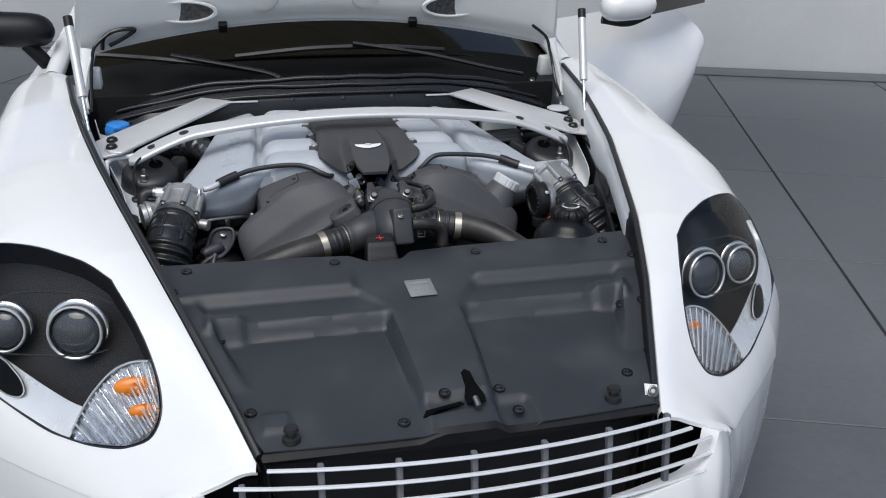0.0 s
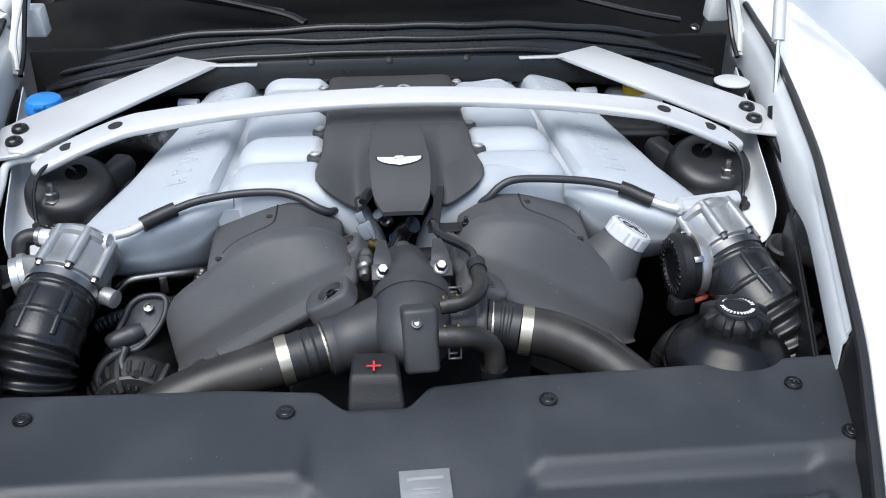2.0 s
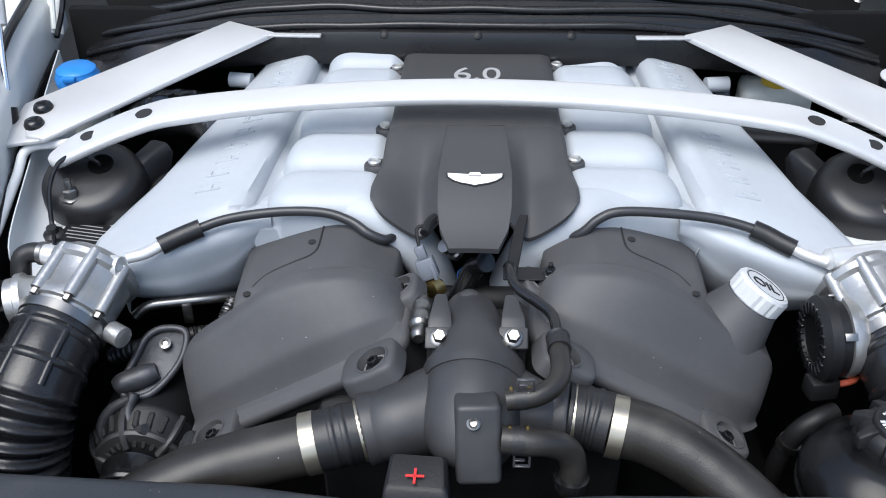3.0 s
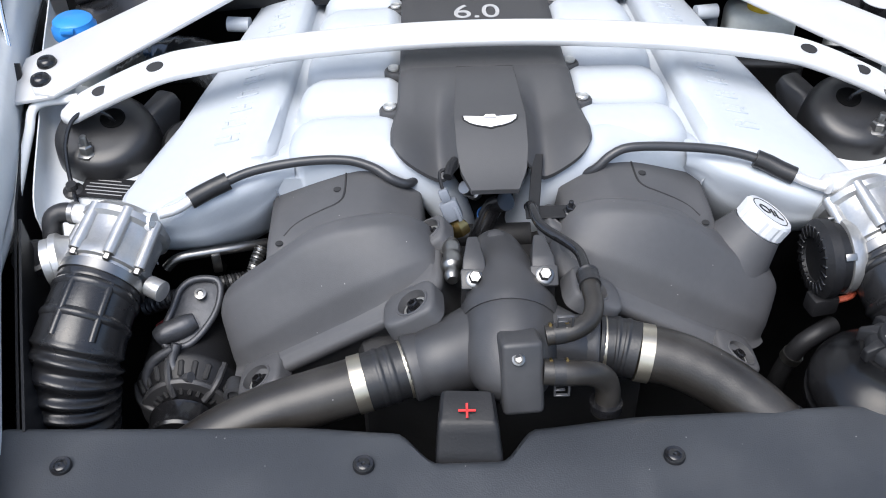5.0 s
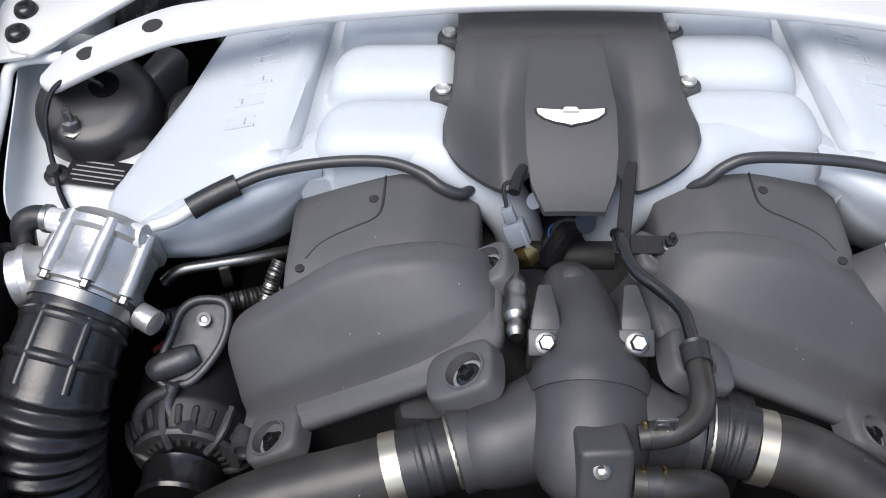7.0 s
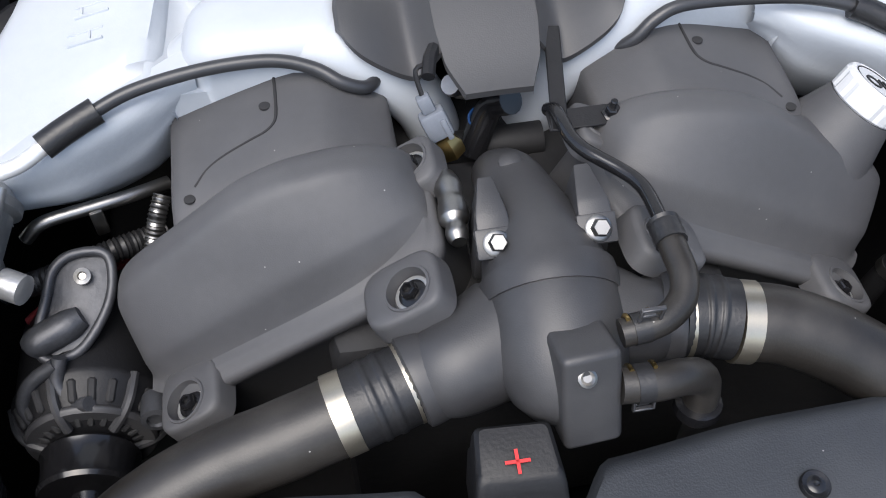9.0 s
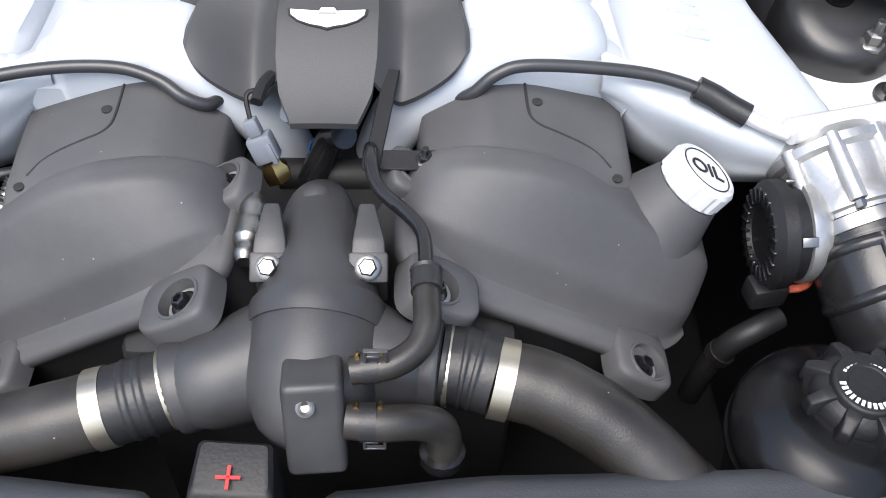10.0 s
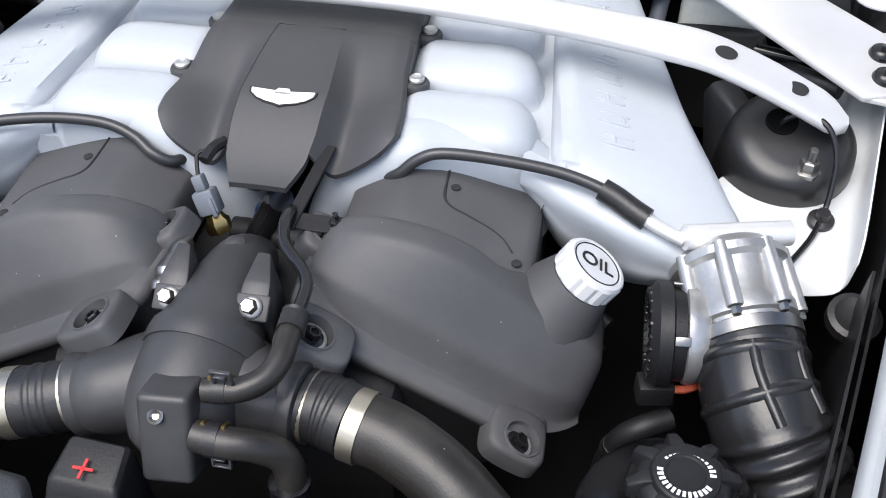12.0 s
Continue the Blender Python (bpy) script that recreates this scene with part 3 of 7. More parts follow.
# ---------------------------------------------------------------- headlamps
def headlamp(sx):
    lamp = part("headlamp", wing_skin(sx, True, 0.001, 100, 50), CLEAR, car, "clear headlamp cover over twin round projectors")
    lamp.visible_shadow = False

    def w(a, s, depth=0.0, back=0.0):
        x, y, z = wing(a, s)
        return V((sx * x, y + depth * 0.80 + back, z - depth * 0.60))
    # dark bowl behind the cover
    mid = V((0.38, 0.60))
    rings = []
    for k, d in ((1.0, 0.0015), (0.99, 0.02), (0.96, 0.05), (0.90, 0.085), (0.6, 0.10), (0.2, 0.105)):
        rings.append([w(mid.x + (a - mid.x) * k, mid.y + (s - mid.y) * k, d) for a, s in LAMP_LOOP])
    bm = bmesh.new()
    grid_faces(bm, rings, True, False)
    bm.faces.new([bm.verts.new(p) for p in rings[-1]])
    bmesh.ops.remove_doubles(bm, verts=bm.verts, dist=0.0002)
    part("housing", bm, LAMP_DARK, lamp, "dark grey lamp housing")
    # slim black gasket round the cover
    part("gasket", tube([w(a, s, 0.0) for a, s in LAMP_LOOP + LAMP_LOOP[:1]], 0.0018, n=150, segs=6), RUBBER, lamp)
    face = V((sx * 0.22, -0.94, 0.20))
    for a, s, r in ((0.378, 0.505, 0.050), (0.462, 0.740, 0.043)):
        at = w(a, s, 0.050)
        f = face.normalized()
        u_ = (V((0, 0, 1)) - f * f.z).normalized()
        v_ = f.cross(u_)

        def round_it(rr, deep, a0, a1, n):
            return [at + f * deep + (u_ * math.cos(radians(g)) + v_ * math.sin(radians(g))) * rr for g in np.linspace(a0, a1, n)]
        part("projector", turned(at - f * 0.05, f, [(0, r * 1.02), (0.05, r * 1.02), (0.056, r * 1.0), (0.05, r * 0.97), (0.040, r * 0.93), (0.039, 0.001)], 40), LAMP_SHELF, lamp, "dark barrel of a round projector")
        part("ring", tube(round_it(r * 1.01, 0.006, 0, 360, 49), 0.0030, n=80, segs=8), RING, lamp, "thin chrome ring")
        part("collar", tube([(*p, 0.0015 + 0.0055 * math.sin(math.pi * k / 30) ** 0.7) for k, p in enumerate(round_it(r * 1.13, -0.012, -105, 105, 31))], n=60, segs=10, flat=0.6), CHROME_SOFT, lamp, "bright stepped collar")
        part("lens", turned(at - face.normalized() * 0.002, face, [(-0.006, r * 0.95), (0.002, r * 0.90), (0.009, r * 0.70), (0.013, r * 0.42), (0.0145, r * 0.15), (0.0146, 0.001)], 28), LENS, lamp, "bulging glass projector lens")
    # ribbed clear turn signal at the nose end
    loop = [(0.263, 0.290), (0.278, 0.363), (0.289, 0.465), (0.289, 0.55), (0.285, 0.64), (0.281, 0.745), (0.272, 0.838), (0.246, 0.812), (0.211, 0.738), (0.187, 0.652), (0.176, 0.560), (0.186, 0.460), (0.210, 0.377), (0.239, 0.320)]
    loop = [tuple(p) for p in cr(loop + loop[:1], 41)[:-1]]
    c = (0.235, 0.55)
    rings = [[w(c[0] + (a - c[0]) * k, c[1] + (s - c[1]) * k, d) for a, s in loop] for k, d in ((1.0, 0.05), (1.0, 0.003), (0.985, 0.012), (0.6, 0.020), (0.2, 0.022), (0.02, 0.022))]
    bm = bmesh.new()
    grid_faces(bm, rings, True, False)
    part("turn_signal", bm, SIGNAL, lamp, "silvery ribbed turn signal with amber bulbs")
    top = cr([(0.276, 0.81), (0.283, 0.70), (0.287, 0.60), (0.287, 0.48), (0.277, 0.375), (0.263, 0.305)], 19)
    bot = cr([(0.252, 0.815), (0.218, 0.750), (0.192, 0.665), (0.180, 0.580), (0.179, 0.520), (0.205, 0.392)], 19)
    for k, (p0, p1) in enumerate(zip(top, bot)):
        # every other rib is bright, painting the clear lens's light stripes
        part("rib", tube([w(lerp(p0[0], p1[0], q), lerp(p0[1], p1[1], q), 0.0025) for q in (0.04, 0.5, 0.97)], 0.0021, n=8, segs=6), RING if k % 2 else GLASS, lamp)
    part("signal_rim", tube([w(a, s, 0.0035) for a, s in top], 0.0022, n=40, segs=8), RING, lamp, "thin bright rim")
    for a, s, r in (((0.250, 0.440, 0.024), (0.214, 0.480, 0.018)) if sx < 0 else ((0.243, 0.385, 0.012),)):
        bm = turned(w(a, s, 0.012), face, [(0.0, r), (0.004, r * 0.98), (0.008, r * 0.75), (0.010, r * 0.3), (0.0105, 0.001)], 20)
        bmesh.ops.scale(bm, vec=(1.55, 1, 0.70), space=Matrix.Translation(-w(a, s, 0.018)), verts=bm.verts)
        part("bulb", bm, AMBER, lamp, "amber bulb behind the ribs")
    # dark shelf line between the lamp's upper bowl and the projectors
    part("shelf", tube([w(a, s, 0.012) for a, s in ((0.372, 0.285), (0.405, 0.348), (0.44, 0.468), (0.475, 0.588), (0.495, 0.67), (0.510, 0.76))], 0.0022, n=30, segs=8), LAMP_SHELF, lamp)
    part("shelf", tube([w(a, s, 0.012) for a, s in ((0.318, 0.44), (0.326, 0.50), (0.35, 0.595), (0.39, 0.70), (0.43, 0.79))], 0.0016, n=30, segs=8), LAMP_SHELF, lamp)
    # bright blade that sweeps round the lower rim
    edge_l = [(0.272, 0.842), (0.300, 0.862), (0.345, 0.878), (0.400, 0.887), (0.470, 0.906), (0.545, 0.898), (0.598, 0.825)]
    edge_i = [(0.283, 0.700), (0.305, 0.725), (0.345, 0.752), (0.400, 0.775), (0.470, 0.822), (0.540, 0.842), (0.588, 0.800)]
    outer = cr([w(a, s, 0.002) for a, s in edge_l], 40)
    inner = cr([w(a, s, 0.016) for a, s in edge_i], 40)
    bm = bmesh.new()
    grid_faces(bm, [[tuple(p) for p in outer], [tuple(lerp(p, q, 0.5) + np.array((0, 0.006, -0.003))) for p, q in zip(outer, inner)], [tuple(p) for p in inner]])
    part("reflector_blade", thicken(bm, 0.002), BLADE, lamp, "bright silver blade in the lamp")
    hole = [w(0.402 + 0.036 * math.cos(g), 0.832 + 0.040 * math.sin(g), 0.004) for g in np.linspace(0, 2 * math.pi, 33)]
    part("side_marker", plate(hole[:-1], 0.006, down=tuple(-face.normalized()), bevel=0.0), VOID, lamp, "dark round side marker")
    part("marker_rim", tube(hole, 0.0016, n=60, segs=6), RING, lamp)
    return lamp


BLADE = mat("pale_satin_reflector", (0.74, 0.76, 0.79), 0.28, metal=0.35, var=0.06, scale=12)
LAMP_SHELF = mat("dark_grey_lamp_shelf", (0.03, 0.028, 0.026), 0.35, var=0.1, scale=8)
LAMP_DARK = mat("dark_lamp_housing", (0.011, 0.0098, 0.009), 0.42, var=0.1, scale=8)
CHROME_SOFT = mat("satin_reflector", (0.80, 0.81, 0.82), 0.20, metal=0.9, var=0.08, scale=30)
SIGNAL = mat("signal_reflector", (0.62, 0.63, 0.65), 0.16, metal=0.9, var=0.3, scale=40, bump=0.4, bscale=60)
# grey-blue base stands in for sky reflections on the dark lens
LENS = mat("projector_glass_painted_sheen", (0.055, 0.060, 0.068), 0.04, metal=0.0, var=0.1, scale=40, spec=0.7)
# half-diffuse pale base paints the chrome's gleam, whatever it mirrors
RING = mat("ring_with_painted_gleam", (0.72, 0.73, 0.74), 0.22, metal=0.6, var=0.05, scale=30)
for sx in SIDES:
    headlamp(sx)


# ---------------------------------------------------------------- grille
grille = thing("grille", (0, -0.55, 0.43), "bright horizontal bar grille with dark grey uprights", "grille")


SLAT_W = (0.352, 0.405, 0.455, 0.462, 0.455)
LIP = mat("black_lip_plastic", (0.004, 0.004, 0.005), 0.5, var=0.2, scale=20, spec=0.3)
# low metal and a white base put the bars' highlights into the colour
BRIGHT = mat("bar_with_painted_highlight", (0.84, 0.84, 0.84), 0.20, metal=0.40, var=0.03, scale=10)
UPRIGHT = mat("grey_upright_plastic", (0.13, 0.135, 0.145), 0.45, var=0.1, scale=20)


def grille_y(x):
    return -0.600 + 0.38 * x * x


def grille_top(x):
    return 0.626 - 0.06 * x * x


for k in range(5):
    w = SLAT_W[k]
    drop = 0.005 + 0.0295 * k
    pts = [(x, grille_y(x) - 0.006 * k, grille_top(x) - drop) for x in np.linspace(-w, w, 25)]
    part("slat", tube(pts, 0.0043, n=60, segs=8, flat=0.75), BRIGHT, grille, "bright polished bar")
for i in range(-4, 5):
    x = i * 0.1245 - 0.019
    if abs(x) < 0.41:
        rings = [(x, grille_y(x) + 0.012, grille_top(x) - (0.040 if abs(x) > 0.38 else 0.004)), (x, grille_y(x) + 0.004, grille_top(x) - 0.06), (x, grille_y(x) - 0.01, grille_top(x) - 0.17)]
        bm = bmesh.new()
        for p, q in zip(rings[:-1], rings[1:]):
            m = frame_of((V(p) + V(q)) / 2, V(q) - V(p), (0, -1, 0))
            block_into(bm, m, ((V(q) - V(p)).length + 0.004, 0.011, 0.014), 0.003)
        part("upright", bm, UPRIGHT, grille, "grey upright")
bm = bmesh.new()
rings = []
for x in np.linspace(-0.356, 0.356, 33):
    rings.append([(x, -0.503 + 0.05 * x * x, panel_z(x, -0.49) - 0.006), (x, -0.512 + 0.05 * x * x, panel_z(x, -0.49) - 0.016), (x, -0.512 + 0.1 * x * x, 0.59), (x, -0.470, 0.57)])
grid_faces(bm, rings)
part("lip", thicken(bm, 0.003), LIP, grille)


# ---------------------------------------------------------------- radiator cover
cover = thing("radiator_cover", (0, -0.2, 0.60), "dark grey moulded plastic radiator cover with press-in fasteners", "panel")


def rear_edge(x):
    """Where the cover ends towards the engine; it steps back round the terminal box."""
    y = 0.060 + 0.012 * (abs(x) / 0.5) ** 2
    k = smooth(-0.125, -0.082, x) * smooth(0.022, -0.018, x)
    return lerp(y - 0.012 * smooth(0.2, 0.05, abs(x + 0.05)), 0.008, k)


NX, NY = 150, 90
bm = bmesh.new()
rows = []
for j in range(NY + 1):
    v = j / NY
    row = []
    for i in range(NX + 1):
        u = -1 + 2 * i / NX
        y = lerp(-0.497, 0.062, v)
        x = u * (edge(min(y, 0.03))[0] - 0.015)
        y = lerp(-0.497 - 0.012 * (1 - u * u), rear_edge(x), v)
        x = u * (edge(min(y, 0.03))[0] - 0.015)
        z = panel_z(x, y)
        # small pressed boxes and the latch bay at the nose
        for bx, by, bw, bl, h in ((-0.395, -0.185, 0.045, 0.030, 0.014), (0.395, -0.185, 0.045, 0.030, 0.014)):
            z += h * smooth(bw, bw * 0.55, abs(x - bx)) * smooth(bl, bl * 0.5, abs(y - by))
        z -= 0.010 * smooth(0.105, 0.085, abs(x - 0.03)) * smooth(-0.425, -0.44, y)
        z += 0.007 * smooth(0.030, 0.018, abs(x + 0.325)) * smooth(0.030, 0.018, abs(y + 0.43))
        # rounded rear lip
        z -= 0.010 * smooth(0.975, 1.0, v) ** 2
        row.append((x, y, z))
    rows.append(row)
grid_faces(bm, rows)
deck = part("deck", thicken(bm, 0.003), PANEL, cover)


def fastener(x, y, r=0.011):
    z = panel_z(x, y) + 0.0005
    f = part("fastener", turned((x, y, z), (0, -0.12, 1), [(0, r), (0.003, r), (0.0045, r * 0.9), (0.004, r * 0.62), (0.0045, r * 0.55), (0.0048, r * 0.2), (0.0035, 0.001)], 20), GLOSS_BLACK, cover, "black plastic push fastener")
    return f


for x, y in ((-0.459, 0.012), (-0.156, 0.0), (0.155, -0.002), (0.459, 0.004), (0.488, -0.090), (-0.488, -0.090), (0.448, -0.230), (-0.452, -0.217), (0.405, -0.221), (-0.406, -0.202),
             (0.41, -0.351), (-0.41, -0.351), (0.338, -0.406), (-0.366, -0.398), (-0.028, -0.432), (0.082, -0.409), (-0.11, -0.469), (0.098, -0.472)):
    fastener(x, y)
for x, y in ((-0.305, -0.477), (0.28, -0.473)):
    part("bump_stop", turned((x, y, panel_z(x, y)), (0, 0, 1), [(0, 0.016), (0.008, 0.015), (0.010, 0.009), (0.018, 0.009), (0.020, 0.013), (0.026, 0.012), (0.028, 0.006)], 18), RUBBER, cover, "black rubber bonnet stop")
# latch opening, a dark keyhole with its slot
bm = plate([(x, y, panel_z(x, y) + 0.0022) for x, y in ((0.014, -0.388), (0.022, -0.380), (0.031, -0.388), (0.033, -0.415), (0.042, -0.448), (0.040, -0.462), (0.006, -0.462), (0.004, -0.448), (0.013, -0.42))], 0.002, bevel=0)
part("latch_opening", bm, VOID, cover, "dark keyhole for the bonnet latch")
bm = plate([(x, y, panel_z(x, y) + 0.0012) for x, y in ((-0.075, -0.463), (-0.068, -0.457), (-0.005, -0.455), (0.0, -0.462), (-0.05, -0.468), (-0.070, -0.468))], 0.002, bevel=0)
part("latch_slot", bm, VOID, cover)
part("latch_pin", tube([(0.022, -0.452, panel_z(0.022, -0.45) + 0.002), (0.024, -0.472, panel_z(0.022, -0.45) - 0.006)], 0.006, n=6, segs=10), STEEL, cover, "bright steel latch pin")
# build plate with unreadable writing
p0 = V((-0.0, -0.130, panel_z(0, -0.13) + 0.0022))
pm = frame_of(p0, (1, 0.02, 0), (0, -0.16, 1))
pl = part("build_plate", block(pm, (0.056, 0.062, 0.0022), 0.001), PLATE, cover, "brushed metal maker's plate")
bm = bmesh.new()
for k, (wd, off) in enumerate(((0.040, 0.018), (0.030, 0.004), (0.030, -0.002), (0.034, -0.010), (0.030, -0.016), (0.036, -0.022))):
    block_into(bm, pm @ Matrix.Translation((0, off, 0.0014)), (wd, 0.0022 if k else 0.004, 0.0005), 0)
part("print", bm, GREY_PRINT, pl)
bm = plate([(0.345, -0.464, 0.637), (0.372, -0.464, 0.631), (0.371, -0.482, 0.588), (0.345, -0.474, 0.612)], 0.003, down=(0.2, 0.9, -0.3), bevel=0.001)
bracket = part("corner_bracket", bm, INNER_WHITE, cover, "white corner bracket with its bolt")
part("bolt", turned((0.359, -0.470, 0.622), (-0.2, -0.75, 0.6), [(0, 0.0115), (0.003, 0.0115), (0.004, 0.0085), (0.009, 0.0080), (0.010, 0.006), (0.008, 0.004), (0.008, 0.001)], 20), STEEL, bracket, "steel bolt")
bm = plate([(-0.370, -0.460, 0.606), (-0.359, -0.460, 0.611), (-0.357, -0.462, 0.602), (-0.364, -0.464, 0.590)], 0.003, down=(-0.2, 0.9, -0.3), bevel=0.001)
block_into(bm, pose(-0.374, -0.432, 0.617, 20, 0, -15), (0.009, 0.006, 0.012), 0.001)
part("corner_bracket", bm, INNER_WHITE, cover, "small white corner bracket")


# ---------------------------------------------------------------- engine
engine = thing("engine", (0, 0.5, 0.36), "large V-shaped petrol engine with pale intake manifolds", "engine")
bm = block(pose(0, 0.50, 0.56), (0.34, 0.66, 0.34), 0.02)
part("block", bm, DARK, engine, "dark engine block")


def manifold(sx):
    """One bank's intake: a long tapered plenum, ribbed runners towards the valley, and the arched front leg."""
    def P(x, y, z):
        return V((sx * x, y, z))
    # plenum: sections from front to rear, each round from the inner foot over the top plate to the outer foot;
    # its front edge runs back towards the valley
    rings = []
    for y, xi, xo, zt, zo, zb in ((0.352, 0.285, 0.460, 0.808, 0.784, 0.745), (0.368, 0.285, 0.472, 0.818, 0.792, 0.742), (0.40, 0.290, 0.475, 0.826, 0.798, 0.74), (0.445, 0.288, 0.462, 0.838, 0.803, 0.74),
                                   (0.60, 0.278, 0.409, 0.856, 0.826, 0.75), (0.76, 0.266, 0.364, 0.872, 0.848, 0.77), (0.875, 0.256, 0.334, 0.882, 0.864, 0.78)):
        q = [(xi - 0.006, zb), (xi - 0.010, zt - 0.02), (xi, zt - 0.003), (xi + 0.012, zt), (lerp(xi, xo, 0.5), lerp(zt, zo, 0.45) + 0.001), (xo - 0.012, zo + 0.002), (xo, zo - 0.008), (xo + 0.002, zo - 0.03), (xo - 0.01, zb)]
        rings.append([P(x, y + 0.050 * smooth(0.43, 0.27, x) * smooth(0.47, 0.352, y), z) for x, z in q])
    bm = loft(rings, 46, 6)
    # rolled front edge and the belly under it
    cols = []
    for x, yf, zt, ym, zm, yb, zb in ((0.252, 0.408, 0.838, 0.422, 0.800, 0.470, 0.750), (0.270, 0.402, 0.835, 0.412, 0.790, 0.470, 0.735), (0.300, 0.386, 0.830, 0.398, 0.760, 0.460, 0.695), (0.335, 0.370, 0.824, 0.386, 0.745, 0.452, 0.678),
                                      (0.370, 0.357, 0.817, 0.368, 0.745, 0.440, 0.680), (0.405, 0.350, 0.808, 0.358, 0.752, 0.42, 0.695), (0.440, 0.348, 0.797, 0.352, 0.755, 0.40, 0.715), (0.458, 0.352, 0.788, 0.358, 0.758, 0.40, 0.725), (0.464, 0.372, 0.782, 0.376, 0.758, 0.41, 0.735)):
        cols.append([P(x, yf + 0.034, zt - 0.0035), P(x, yf + 0.014, zt - 0.005), P(x, yf + 0.003, zt - 0.011), P(x, yf, zt - 0.022), P(x, lerp(yf, ym, 0.45), lerp(zt - 0.022, zm, 0.5)), P(x, ym, zm), P(x, lerp(ym, yb, 0.45), lerp(zm, zb, 0.6)), P(x, yb, zb)])
    join(bm, loft(cols, 40, 6))
    man = part("intake_manifold", bm, MANIFOLD, engine, "pale silver-blue intake manifold with raised lettering", sharp=50)
    # top skin over the runners: flat-backed lobes with narrow valleys between, rounded off towards the plenum
    def lobes(x, y):
        k = min(max(round((y - 0.452) / 0.097), 0), 4)
        dy = abs(y - (0.452 + 0.097 * k)) / 0.0485
        xi = float(np.interp(y, (0.40, 0.60, 0.76, 0.875), (0.290, 0.278, 0.266, 0.256)))
        z0 = float(np.interp(y, (0.40, 0.60, 0.875), (0.856, 0.868, 0.892)))
        end = max((x - (xi - 0.075)) / 0.052, 0)
        side = min(dy, 1.0)
        h = max(1 - side ** 3.0 - end ** 2.6, 0) ** 0.45
        z = z0 - 0.042 * (1 - h)
        z -= 0.035 * smooth(0.135, 0.085, x)
        # the channel floor rises to the plenum's foot
        return max(z, z0 - 0.042 + 0.014 * smooth(xi - 0.022, xi + 0.004, x))
    for k in range(5):
        rows = []
        c = 0.452 + 0.097 * k
        for y in np.linspace(c - 0.0485, c + 0.0485, 31):
            xi = float(np.interp(y, (0.40, 0.60, 0.76, 0.875), (0.290, 0.278, 0.266, 0.256)))
            rows.append([P(x, y + (0.018 if sx > 0 else 0), lobes(x, y)) for x in np.linspace(0.085, xi + 0.006, 56)])
        if k == 0:
            rows.insert(0, [q + V((0, 0.002, -0.03)) for q in rows[0]])
        bm = bmesh.new()
        grid_faces(bm, rows)
        part("runner", bm, MANIFOLD, man, sharp=75)
    # the front runner bends down into the valley
    pts = [(0.300, 0.452, 0.772), (0.262, 0.454, 0.798), (0.232, 0.454, 0.810), (0.200, 0.453, 0.815), (0.165, 0.448, 0.818), (0.135, 0.438, 0.820), (0.110, 0.429, 0.815), (0.088, 0.422, 0.801), (0.068, 0.417, 0.778), (0.053, 0.415, 0.750), (0.045, 0.415, 0.72), (0.043, 0.415, 0.68)]
    rad = [0.028, 0.034, 0.039, 0.042, 0.043, 0.042, 0.039, 0.0355, 0.032, 0.030, 0.030, 0.030]
    part("front_leg", tube([(*P(*q), r) for q, r in zip(pts, rad)], n=54, segs=34, flat=0.85), MANIFOLD, man)
    part("leg_flange", plate([P(0.012, 0.385, 0.722), P(0.040, 0.375, 0.722), P(0.078, 0.388, 0.722), P(0.078, 0.44, 0.722), P(0.012, 0.44, 0.722)], 0.012, bevel=0.003), MANIFOLD, man)
    # raised maker's lettering, as plain strokes in the same paint
    for k in range(12):
        if k == (5 if sx > 0 else 6):
            continue
        y = lerp(0.475, 0.845, k / 11)
        xi, xo = np.interp(y, (0.445, 0.60, 0.76, 0.875), (0.288, 0.278, 0.266, 0.256)), np.interp(y, (0.445, 0.60, 0.76, 0.875), (0.462, 0.409, 0.364, 0.334))
        zt, zo = np.interp(y, (0.445, 0.60, 0.76, 0.875), (0.838, 0.856, 0.872, 0.882)), np.interp(y, (0.445, 0.60, 0.76, 0.875), (0.803, 0.826, 0.848, 0.864))
        q = 0.36
        w = 0.034 * (1 - 0.25 * k / 11)
        m = frame_of(P(lerp(xi, xo, q), y, lerp(zt, zo, 0.45 * q / 0.5) + 0.0012), (sx * (xo - xi), 0, zo - zt))
        bm = block(m @ Matrix.Translation((0, -0.0070, 0)), (w, 0.0036, 0.0048), 0.0012, 2)
        block_into(bm, m @ Matrix.Translation((0, 0.0070, 0)), (w, 0.0036, 0.0048), 0.0012, 2)
        block_into(bm, m @ Matrix.Translation((w * (0.30 if k % 2 else -0.12), 0, 0)), (0.0036, 0.013, 0.0048), 0.0012, 2)
        part("raised_stroke", bm, MANIFOLD, man)
    # small port stub on the outer flank
    part("port", tube([P(0.355, 0.80, 0.845), P(0.390, 0.805, 0.845)], 0.012, n=4, segs=14), MANIFOLD, man)
    return man


for sx in SIDES:
    manifold(sx)


